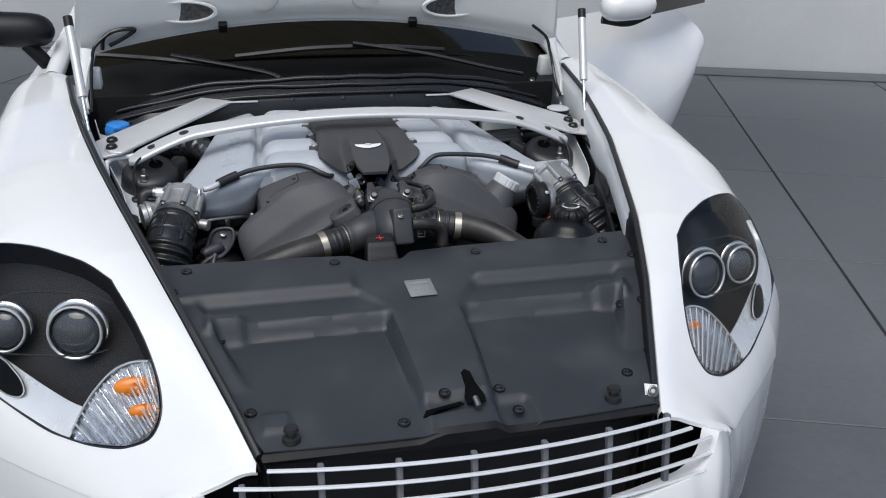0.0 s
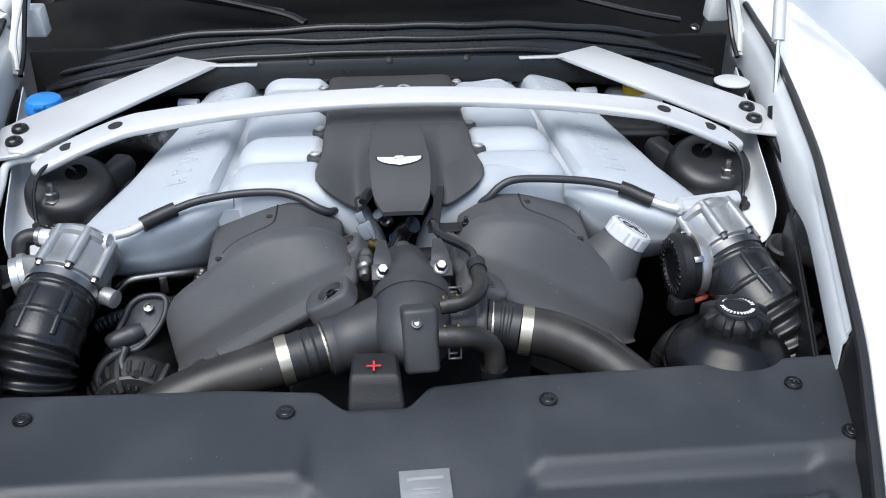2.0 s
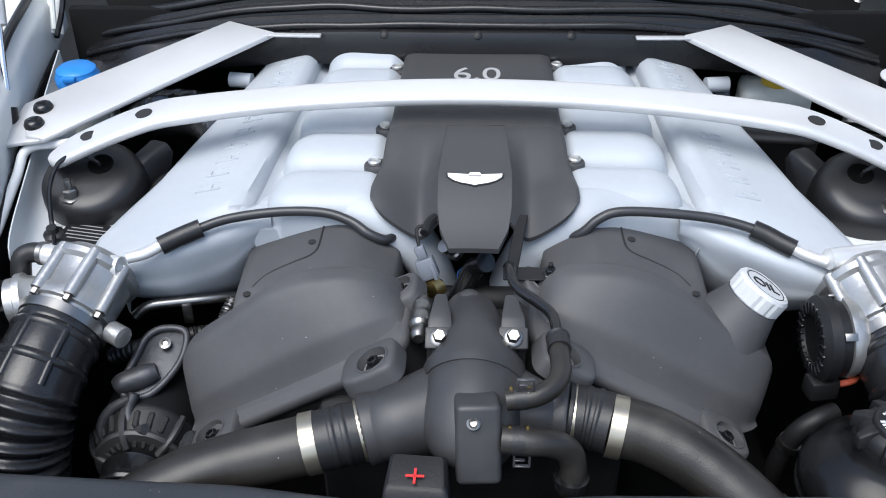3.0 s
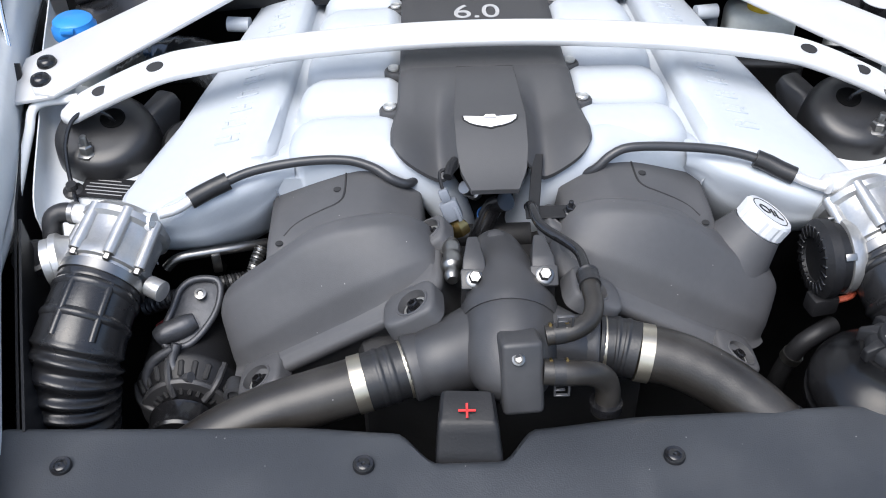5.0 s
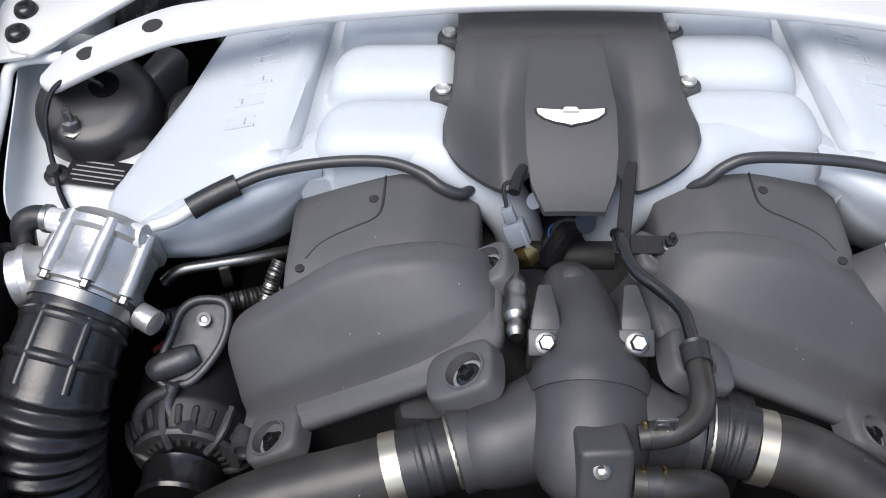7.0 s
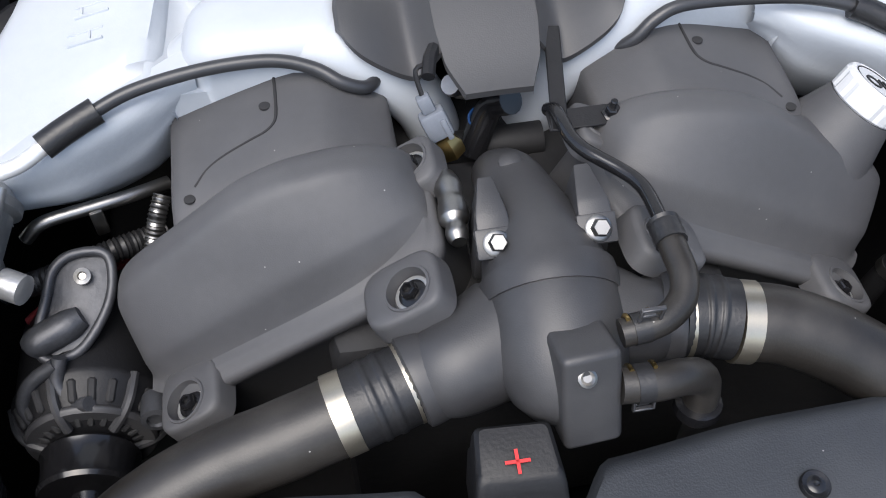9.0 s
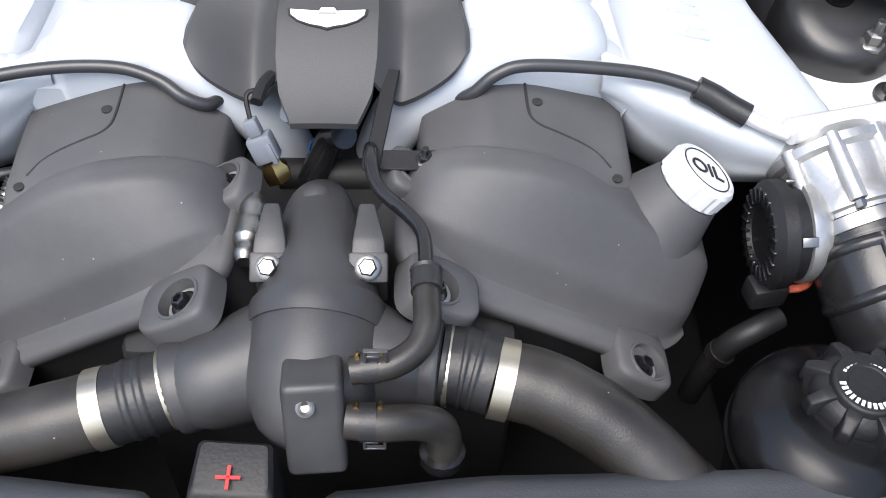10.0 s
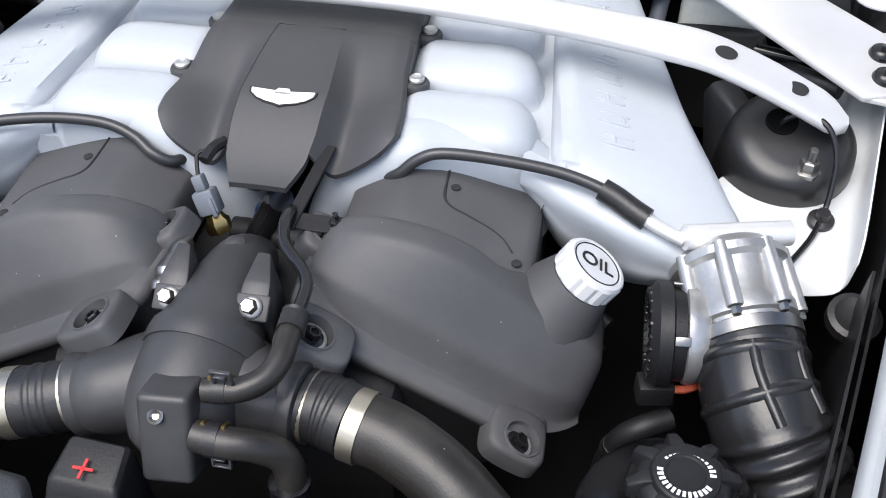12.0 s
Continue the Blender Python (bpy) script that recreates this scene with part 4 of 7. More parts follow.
def cam_cover(sx):
    """The dark cam cover, square to its leaning bank: a tall rounded cap in front, the flat coil cover behind."""
    off = V((0, 0, 0)) if sx < 0 else V((-0.006, 0.012, 0.003))

    def P(x, y, z):
        return V((sx * x, y, z)) + off

    def B(u, y, w):
        """A place on the bank: u outwards along the lean, w square to it."""
        return P(0.873 * u + 0.487 * w, y, -0.487 * u + 0.873 * w)
    up = V((sx * 0.487, 0, 0.873))

    def outline(u0, u1, y0, y1, r_in, r_out, w, bulge):
        pts = []
        rr = min(0.02, (y1 - y0) * 0.45)
        r_in, r_out = min(r_in, y1 - y0 - rr), min(r_out, y1 - y0 - rr)
        for cu, cy, r, a0 in ((u1 - r_out, y0 + r_out, r_out, -90), (u1 - rr, y1 - rr, rr, 0), (u0 + rr, y1 - rr, rr, 90), (u0 + r_in, y0 + r_in, r_in, 180)):
            for k in range(9):
                a = radians(a0 + 90 * k / 8)
                pts.append((cu + r * math.cos(a), cy + r * math.sin(a)))
        full = []
        for k in range(len(pts)):
            p, q = pts[k], pts[(k + 1) % len(pts)]
            n = 10 if k % 9 == 8 else 1
            full += [(lerp(p[0], q[0], t / n), lerp(p[1], q[1], t / n)) for t in range(n)]
        um, hw = -0.185, 0.125
        return [B(u, y, w + bulge * (1 - ((u - um) / hw) ** 2) - 0.10 * bulge * (y < 0.23)) for u, y in full]
    rings = [outline(*q) for q in ((-0.318, -0.056, 0.205, 0.318, 0.040, 0.030, 0.64, 0), (-0.322, -0.050, 0.194, 0.316, 0.040, 0.030, 0.716, 0), (-0.325, -0.047, 0.187, 0.316, 0.040, 0.030, 0.720, 0), (-0.325, -0.047, 0.186, 0.316, 0.040, 0.030, 0.730, 0),
                                   (-0.322, -0.050, 0.190, 0.315, 0.040, 0.030, 0.733, 0), (-0.319, -0.052, 0.196, 0.314, 0.040, 0.032, 0.735, 0), (-0.318, -0.053, 0.198, 0.312, 0.040, 0.034, 0.738, 0))]
    bm = bmesh.new()
    grid_faces(bm, rings, True, False)
    bm.faces.new([bm.verts.new(p) for p in rings[-1]])
    # the cap: an arch over the two timing wheels, tallest towards the valley, with a sloped brow and a steep front
    arch = ((-0.322, 0.730), (-0.3205, 0.752), (-0.314, 0.773), (-0.301, 0.790), (-0.282, 0.804), (-0.260, 0.814), (-0.235, 0.822), (-0.200, 0.825), (-0.160, 0.820),
            (-0.120, 0.814), (-0.090, 0.810), (-0.066, 0.803), (-0.049, 0.789), (-0.038, 0.764), (-0.032, 0.730))
    cap_rings = []
    for y, h, k in ((0.306, 0.70, 0.995), (0.299, 0.87, 1.0), (0.291, 0.96, 1.0), (0.282, 0.995, 1.0), (0.273, 1.0, 1.0), (0.2635, 0.995, 1.0), (0.2565, 0.955, 1.0), (0.248, 0.850, 0.999), (0.238, 0.715, 0.998),
                    (0.228, 0.565, 0.996), (0.221, 0.455, 0.994), (0.2175, 0.380, 0.992), (0.213, 0.230, 0.990), (0.208, 0.095, 0.988), (0.203, 0.030, 0.987), (0.193, 0.0, 0.988)):
        row = []
        for u, w in arch:
            q = min(abs(u + 0.177) / 0.145, 1)
            wide = 0.020 * smooth(-0.15, -0.06, u) if sx > 0 else 0
            back = 0.045 * smooth(-0.16, -0.09, u) * smooth(0.262, 0.300, y) if sx > 0 else 0
            front = max(0.300 - y, 0) / 0.107
            row.append(B(-0.177 + (u + 0.177) * k + wide, y + back + (0.036 * q ** 4 if u < -0.177 else 0.022 * q ** 6 if sx < 0 else 0.045 * q ** 4) * front, 0.730 + (w - 0.730) * h))
        cap_rings.append(row)
    join(bm, loft(cap_rings, 64, 4))
    bmesh.ops.remove_doubles(bm, verts=bm.verts, dist=0.0002)
    cc = part("cam_cover", bm, WRINKLE, engine, "dark grey crackle-painted cam cover", sharp=70)
    # coil cover behind: flat top, square shoulders
    rings = []
    for y, dz in ((0.285, -0.020), (0.31, -0.006), (0.36, 0.0), (0.50, 0.006), (0.66, 0.012)):
        rings.append([P(0.287, y, 0.66), P(0.284, y, 0.765 + dz), P(0.281, y, 0.779 + dz), P(0.272, y, 0.786 + dz), P(0.205, y, 0.8115 + dz), P(0.165, y, 0.8205 + dz), P(0.140, y, 0.8200 + dz), P(0.098, y, 0.800 + dz), P(0.090, y, 0.788 + dz), P(0.086, y, 0.74)])
    part("coil_cover", loft(rings, 64, 5), WRINKLE, cc, sharp=60)
    def coil(x, y):
        """A place on the coil cover's top."""
        dz = float(np.interp(y, (0.285, 0.31, 0.36, 0.50, 0.66), (-0.020, -0.006, 0.0, 0.006, 0.012)))
        c = cr([(0.284, 0, 0.765), (0.281, 0, 0.779), (0.272, 0, 0.786), (0.205, 0, 0.8115), (0.165, 0, 0.8205), (0.140, 0, 0.8200), (0.098, 0, 0.800)], 80)[::-1]
        return P(x, y, float(np.interp(x, c[:, 0], c[:, 2])) + dz + 0.0003)
    s = [coil(x, y) for x, y in ((0.186, 0.46), (0.186, 0.42), (0.186, 0.385), (0.187, 0.362), (0.190, 0.352), (0.198, 0.346), (0.212, 0.343), (0.235, 0.338), (0.250, 0.331), (0.261, 0.319))]
    part("lid_gap", tube(s, 0.0015, n=60, segs=6), JOINT, cc)
    part("screw", turned(coil(0.266, 0.309), (0, 0, 1), [(0, 0.005), (0.0015, 0.005), (0.002, 0.003)], 12), JOINT, cc)
    part("screw", turned(coil(0.196, 0.374), (0, 0, 1), [(0, 0.005), (0.0015, 0.005), (0.002, 0.003)], 12), JOINT, cc)

    # flat ears with sunk bolts; reach(angle) is the ear's half width that way
    def ear(u, y, w, reach, r=0.0175):
        n = 48
        e1, e2 = (B(1, 0, 0) - B(0, 0, 0)), V((0, 1, 0))
        o = B(u, y, w)
        ang = [2 * math.pi * k / n for k in range(n)]

        def ring(f, h):
            return [o + (e1 * math.cos(a) + e2 * math.sin(a)) * f(a) + up * h for a in ang]
        loops = [ring(lambda a: reach(a) + 0.003, -0.022), ring(lambda a: reach(a) + 0.001, -0.006), ring(reach, -0.002), ring(lambda a: reach(a) - 0.003, 0.0), ring(lambda a: r + 0.0025, 0.0), ring(lambda a: r + 0.002, 0.0012), ring(lambda a: r, 0.0012), ring(lambda a: r - 0.001, -0.010), ring(lambda a: 0.0005, -0.010)]
        bm = bmesh.new()
        grid_faces(bm, loops, True, False)
        e = part("bolt_ear", bm, WRINKLE, cc, sharp=50)
        bm = turned_into(bmesh.new(), o - up * 0.0095, up, [(0, 0.0115), (0.002, 0.0115), (0.003, 0.008)], 20)
        turned_into(bm, o - up * 0.008, up, [(0, 0.0072), (0.007, 0.0072), (0.0085, 0.006), (0.0085, 0.0042), (0.004, 0.0040), (0.004, 0.0005)], 6)
        part("bolt", bm, GLOSS_BLACK, cc, "black sunk socket bolt")
        # bright ring added for the thin bright arc inside each recess
        part("washer", turned(o - up * 0.0098, up, [(0, 0.0150), (0.0014, 0.0150), (0.0018, 0.0142), (0.0016, 0.0120), (0, 0.0120)], 28), ALU_SCREW, e, "thin bright ring in the bolt recess")

    def pad(out, inn, back, front):
        """A rounded oblong round the bolt."""
        return lambda a: 1 / ((abs(math.cos(a)) / (out if math.cos(a) > 0 else inn)) ** 4 + (abs(math.sin(a)) / (back if math.sin(a) > 0 else front)) ** 4) ** 0.25
    ear(-0.297, 0.176, 0.7475, pad(0.038, 0.026, 0.030, 0.0235))
    ear(-0.078, 0.180, 0.7400, pad(0.026, 0.032, 0.034, 0.0225))
    ear(-0.3165, 0.300, 0.7440, pad(0.030, 0.0225, 0.0225, 0.028), 0.0165)
    return cc


cam_covers = [cam_cover(sx) for sx in SIDES]

# oil filler on the further bank
neck_d = V((0.52, 0.06, 0.85)).normalized()
n0 = V((0.306, 0.312, 0.754))
part("filler_neck", turned(n0, neck_d, [(-0.03, 0.058), (-0.012, 0.050), (0.002, 0.044), (0.014, 0.040), (0.026, 0.036), (0.034, 0.0335)], 32), WRINKLE, cam_covers[1])
cap0 = n0 + neck_d * 0.034
bm = bmesh.new()
segs = 48
prof = [(0.0, 0.031), (0.002, 0.0335), (0.020, 0.0335), (0.0235, 0.031), (0.0245, 0.0275), (0.0235, 0.0265), (0.0235, 0.001)]
u = neck_d.orthogonal().normalized()
w = neck_d.cross(u)
rings = []
for h, r in prof:
    rings.append([cap0 + neck_d * h + (u * math.cos(a) + w * math.sin(a)) * (r * (0.955 if (k % 4 == 0 and 0.001 < h < 0.021) else 1)) for k, a in ((k, 2 * math.pi * k / segs) for k in range(segs))])
grid_faces(bm, rings, True, True)
oil_cap = part("oil_cap", bm, LIGHT_CAP, engine, "light grey ribbed oil filler cap", sharp=25)
bm = bmesh.new()
grid_faces(bm, [[cap0 + neck_d * h + (u * math.cos(a) + w * math.sin(a)) * r for a in (2 * math.pi * k / 40 for k in range(40))] for h, r in ((0.0236, 0.0258), (0.0242, 0.0256), (0.0242, 0.0246), (0.0236, 0.0244))], True)
part("ring_line", bm, BLACK, oil_cap, "dark ring round the word")
oil_x = V((0.84, 0.0, -0.50))
oil_m = frame_of(cap0 + neck_d * 0.0240, oil_x - neck_d * oil_x.dot(neck_d), neck_d)
writing("OIL", oil_m, 0.0235, BLACK, oil_cap)

stub = thing("breather_stub", (0.345, 0.345, 0.68), "short pipe stub with a braided metal end", "pipe")
part("pipe", tube([(0.322, 0.368, 0.700), (0.345, 0.352, 0.697), (0.358, 0.343, 0.694)], 0.0085, n=12, segs=14), RUBBER, stub)
part("braided_end", tube([(0.333, 0.338, 0.706), (0.342, 0.328, 0.694), (0.350, 0.318, 0.682)], 0.0075, n=30, segs=12, shape=lambda s: 1 + 0.10 * math.sin(s * 70)), STEEL, stub, "braided bright metal end")

# central cover with its wings badge
top = thing("engine_cover", (0, 0.6, 0.86), "charcoal plastic engine cover with a silver wings badge", "engine cover")


def cover_z(x, y):
    """A flat plate behind; in front a raised middle band with a scoop on each side."""
    ax = abs(x)
    band = 0.887 + 0.004 * smooth(0.50, 0.86, y) - 0.016 * smooth(0.55, 0.41, y) - 0.040 * smooth(0.45, 0.33, y)
    deep = 0.026 * smooth(0.560, 0.43, y)
    bh = float(np.interp(y, (0.340, 0.346, 0.37, 0.40, 0.45, 0.56), (0.029, 0.031, 0.041, 0.045, 0.046, 0.038)))
    wall = math.sin(min(max((ax - bh) / 0.026, 0), 1) * math.pi / 2)
    far = smooth(0.060, 0.122, ax)
    z = band - deep * wall * (1 - 0.55 * far)
    z += 0.012 * far * smooth(0.47, 0.40, y)
    z -= 0.0035 * smooth(0.555, 0.565, y)
    z -= 0.006 * smooth(0.095, 0.122, ax) * smooth(0.45, 0.5, y)
    return z


def cover_half(y):
    return float(np.interp(y, (0.340, 0.346, 0.388, 0.393, 0.399, 0.406, 0.418, 0.435, 0.50, 0.60, 0.85), (0.031, 0.034, 0.040, 0.056, 0.080, 0.102, 0.120, 0.128, 0.119, 0.115, 0.113)))


def band_half(y):
    return float(np.interp(y, (0.340, 0.346, 0.37, 0.40, 0.45, 0.56), (0.029, 0.031, 0.041, 0.045, 0.046, 0.038)))


bm = bmesh.new()
# flat plate behind
rows = []
for y in np.linspace(0.558, 0.855, 24):
    h = cover_half(y)
    z1 = cover_z(h, y)
    rows.append([(-h, y, z1 - 0.022)] + [(h * k, y, cover_z(h * k, y) - 0.003 * smooth(0.955, 1.0, abs(k)) ** 2) for k in np.linspace(-1, 1, 61)] + [(h, y, z1 - 0.022)])
grid_faces(bm, rows)
# raised middle band down to the tip
rows = []
for y in np.linspace(0.340, 0.558, 50):
    h = band_half(y)
    rows.append([(-h, y, cover_z(0, y) - 0.007)] + [(h * k, y, cover_z(0, y) - 0.0006 * k * k) for k in np.linspace(-1, 1, 13)] + [(h, y, cover_z(0, y) - 0.007)])
rows.insert(0, [(x, y + 0.001, z - 0.007) for x, y, z in rows[0]])
grid_faces(bm, rows)
# scooped side wings with a curved lower rim
for sx in SIDES:
    rows = []
    for u in np.r_[np.linspace(0, 0.9, 28), np.linspace(0.92, 1.0, 8)]:
        y0 = 0.380 + 0.004 * u + 0.032 * u ** 8
        row = []
        for v in np.linspace(0, 1, 36):
            y = lerp(y0, 0.558, v)
            x = lerp(band_half(y), cover_half(max(y, 0.435)), u)
            row.append((sx * x, y, cover_z(x, y) - 0.004 * smooth(0.93, 1.0, u) ** 2))
        rows.append([(row[0][0], row[0][1] + 0.001, row[0][2] - 0.006)] + row)
    rows.append([(x * 0.998, y, z - lerp(0.007, 0.020, k / 36)) for k, (x, y, z) in enumerate(rows[-1])])
    grid_faces(bm, rows)
bmesh.ops.remove_doubles(bm, verts=bm.verts, dist=0.0002)
shell = part("shell", bm, COVER, top, sharp=28)
for sx in SIDES:
    for y in ((0.490, 0.595, 0.693, 0.785) if sx < 0 else (0.504, 0.605, 0.702, 0.800)):
        x = sx * (cover_half(y) + 0.006)
        z = 0.8685 + 0.012 * smooth(0.50, 0.86, y)
        bm = turned(( x + sx * 0.002, y, z - 0.022), (0, 0, 1), [(0, 0.0150), (0.014, 0.0150), (0.0165, 0.0135), (0.017, 0.001)], 24)
        block_into(bm, pose(x - sx * 0.012, y, z - 0.013), (0.030, 0.030, 0.016), 0.003, 2)
        tab = part("tab", bm, COVER, top)
        part("screw", turned((x + sx * 0.003, y, z - 0.004), (0, -0.05, 1), [(0, 0.0085), (0.003, 0.0085), (0.0045, 0.006), (0.003, 0.003), (0.003, 0.001)], 16), ALU_SCREW, tab, "bright screw with washer")
BADGE = mat("bright_badge_enamel", (0.85, 0.85, 0.85), 0.3, metal=0.2, var=0.04, scale=40)
# badge as a plain winged shape
half = [(0.0, 0.008), (0.006, 0.008), (0.008, 0.004), (0.034, 0.006), (0.033, 0.000), (0.026, -0.006), (0.016, -0.010), (0.006, -0.012), (0.0, -0.014)]
loop = half + [(-x, y) for x, y in half[::-1][1:-1]]
by = 0.439
bm = plate([(x, by + y * 0.95, cover_z(x, by + y) + 0.0022) for x, y in loop], 0.0022, bevel=0.0005, segs=1)
part("badge", bm, BADGE, top, "silver winged badge")
bm = plate([(x * 1.07, by + 0.0003 + y * 1.12, cover_z(x, by + y) + 0.0012) for x, y in loop], 0.0012, bevel=0)
part("badge_rim", bm, JOINT, top)
bm = bmesh.new()
block_into(bm, frame_of((0, by + 0.001, cover_z(0, by) + 0.0024), (1, 0, 0)), (0.016, 0.003, 0.0006), 0)
part("badge_bar", bm, GREY_PRINT, top)
NUMERAL = mat("satin_grey_numeral", (0.36, 0.36, 0.36), 0.4, var=0.06, scale=40)
num_m = frame_of((0, 0.732, cover_z(0, 0.732) + 0.0006), (1, 0, 0), (0, -0.05, 1))
writing("6.0", num_m, 0.060, NUMERAL, top)
writing("V12", frame_of((0, 0.685, cover_z(0, 0.685) + 0.0006), (1, 0, 0), (0, -0.05, 1)), 0.026, NUMERAL, top)

# ---------------------------------------------------------------- coolant outlet in the valley
outlet = thing("thermostat_housing", (0, 0.15, 0.68), "dark grey cast thermostat housing with bright bolts", "housing")
part("body", tube([(-0.004, 0.318, 0.752, 0.024), (-0.003, 0.285, 0.775, 0.030), (-0.001, 0.25, 0.782, 0.036), (0.002, 0.205, 0.784, 0.045), (0.003, 0.165, 0.776, 0.0525), (0.001, 0.127, 0.765, 0.0525), (-0.003, 0.102, 0.753, 0.046), (-0.007, 0.088, 0.742, 0.032), (-0.008, 0.083, 0.735, 0.008)], n=50, segs=28), CASTING, outlet)
part("collar", tube([(0.003, 0.178, 0.7785, 0.0545), (0.003, 0.168, 0.7765, 0.0555), (0.0025, 0.158, 0.774, 0.0548)], n=6, segs=28), CASTING, outlet)
part("knob", turned((-0.004, 0.278, 0.806), (0, -0.1, 1), [(0, 0.010), (0.004, 0.010), (0.006, 0.007), (0.007, 0.001)], 14), CASTING, outlet)
bm = block(pose(0.007, 0.083, 0.779, -20, 0, 4), (0.044, 0.042, 0.082), 0.006, 3)
boss = part("front_boss", bm, CASTING, outlet)
part("plug", turned((0.003, 0.0705, 0.8085), (0, -0.6, 0.8), [(-0.004, 0.0068), (0.0015, 0.0068), (0.0025, 0.005), (0.0005, 0.003), (0.0005, 0.001)], 16), STEEL, boss, "bright plug screw")
for at, tip in ((V((-0.034, 0.194, 0.822)), V((-0.034, 0.240, 0.838))), (V((0.043, 0.191, 0.826)), V((0.041, 0.240, 0.838)))):
    # wedge tower: a square pad in front, tapering up to a narrow tip behind
    f = [at + V(q) for q in ((-0.0135, 0.004, -0.004), (0.0135, 0.004, -0.004), (0.0150, 0.006, -0.060), (-0.0150, 0.006, -0.060))]
    m_ = [at + V(q) for q in ((-0.0125, 0.018, 0.004), (0.0125, 0.018, 0.004), (0.0150, 0.018, -0.060), (-0.0150, 0.018, -0.060))]
    b = [tip + V(q) for q in ((-0.006, 0, 0), (0.006, 0, 0), (0.010, 0.010, -0.065), (-0.010, 0.010, -0.065))]
    bm = bmesh.new()
    grid_faces(bm, [f, m_, b], True, True)
    bmesh.ops.recalc_face_normals(bm, faces=bm.faces)
    bmesh.ops.bevel(bm, geom=bm.edges[:], offset=0.0022, segments=2, affect="EDGES", profile=0.5)
    block_into(bm, frame_of(at + V((0, 0.001, -0.0105)), (1, 0, 0), (0, -0.6, 0.8)), (0.031, 0.024, 0.008), 0.0025, 2)
    fin = part("bolt_tower", bm, CASTING, outlet)
    ax_ = V((0, -0.6, 0.8))
    o_ = at + V((0, -0.002, -0.007))
    bm = turned_into(bmesh.new(), o_, ax_, [(0, 0.0104), (0.0015, 0.0104), (0.003, 0.0082)], 20)
    turned_into(bm, o_ + ax_ * 0.002, ax_, [(0, 0.0072), (0.0085, 0.0072), (0.010, 0.006), (0.010, 0.003)], 6)
    part("bolt", bm, STEEL, fin, "bright flanged hex bolt")
# side necks with their clamps
for sx, c0, c1 in ((-1, V((-0.035, 0.150, 0.752)), V((-0.112, 0.130, 0.740))), (1, V((0.040, 0.150, 0.756)), V((0.100, 0.142, 0.756)))):
    mid = c0.lerp(c1, 0.5) + V((0, -0.006, 0.004))
    part("side_neck", tube([(*c0, 0.047), (*mid, 0.0405 if sx < 0 else 0.0345), (*c0.lerp(c1, 0.72), 0.0365 if sx < 0 else 0.0335), (*c0.lerp(c1, 0.80), 0.0378), (*c0.lerp(c1, 0.97), 0.0378), (*c1, 0.034)], n=40, segs=30), CASTING, outlet)


def hose_set(name, label, path, clamp_a, clamp_b, sleeve, r=0.031):
    h = thing(name, path[0], label, "hose", group="coolant hoses")
    part("hose_wall", tube([(*p, r) for p in path], n=60, segs=26, shape=lambda s: 1 + 0.004 * math.sin(s * 300)), HOSE, h)
    part("sleeve", tube([(*p, r * 1.03) for p in sleeve], n=48, segs=28, shape=lambda s: 1 + 0.035 * (smooth(0.36, 0.40, s) * smooth(0.50, 0.46, s)) + 0.035 * (smooth(0.60, 0.64, s) * smooth(0.74, 0.70, s)) + 0.03 * smooth(0.14, 0.08, s)), RUBBER, h, "black rubber coupling")
    for c, wd in ((clamp_a, 0.015), (clamp_b, 0.004)):
        a, d = V(c[0]), V(c[1]).normalized()
        bm = tube([(*(a - d * wd / 2), r * 1.06), (*(a + d * wd / 2), r * 1.06)], n=3, segs=32)
        part("clamp", bm, CLAMP, h, "bright band clamp")
    return h


hose_set("coolant_hose", "dark woven coolant hose with bright band clamps",
          [(-0.150, 0.1195, 0.735), (-0.205, 0.108, 0.726), (-0.270, 0.098, 0.710), (-0.330, 0.078, 0.690), (-0.40, 0.035, 0.660), (-0.45, -0.02, 0.62)],
                   ((-0.164, 0.117, 0.733), (-1, -0.2, -0.16)), ((-0.113, 0.130, 0.740), (-1, -0.25, -0.15)),
                   [(-0.108, 0.131, 0.741), (-0.130, 0.125, 0.738), (-0.158, 0.118, 0.734)])
lower_r = hose_set("coolant_hose", "dark woven coolant hose with bright band clamps",
                   [(0.145, 0.132, 0.753), (0.185, 0.122, 0.748), (0.235, 0.098, 0.732), (0.285, 0.060, 0.705), (0.330, 0.015, 0.67), (0.36, -0.04, 0.62)],
                   ((0.149, 0.131, 0.752), (1, -0.2, -0.1)), ((0.106, 0.141, 0.756), (1, -0.15, 0)),
                   [(0.100, 0.142, 0.757), (0.120, 0.139, 0.756), (0.142, 0.133, 0.754)])
part("end_seam", tube([(0.286, 0.059, 0.7045, 0.0325), (0.292, 0.054, 0.701, 0.0325)], n=3, segs=26), RUBBER, lower_r)

CLIP = mat("dark_spring_steel", (0.10, 0.10, 0.105), 0.35, metal=0.6, var=0.15, scale=50)
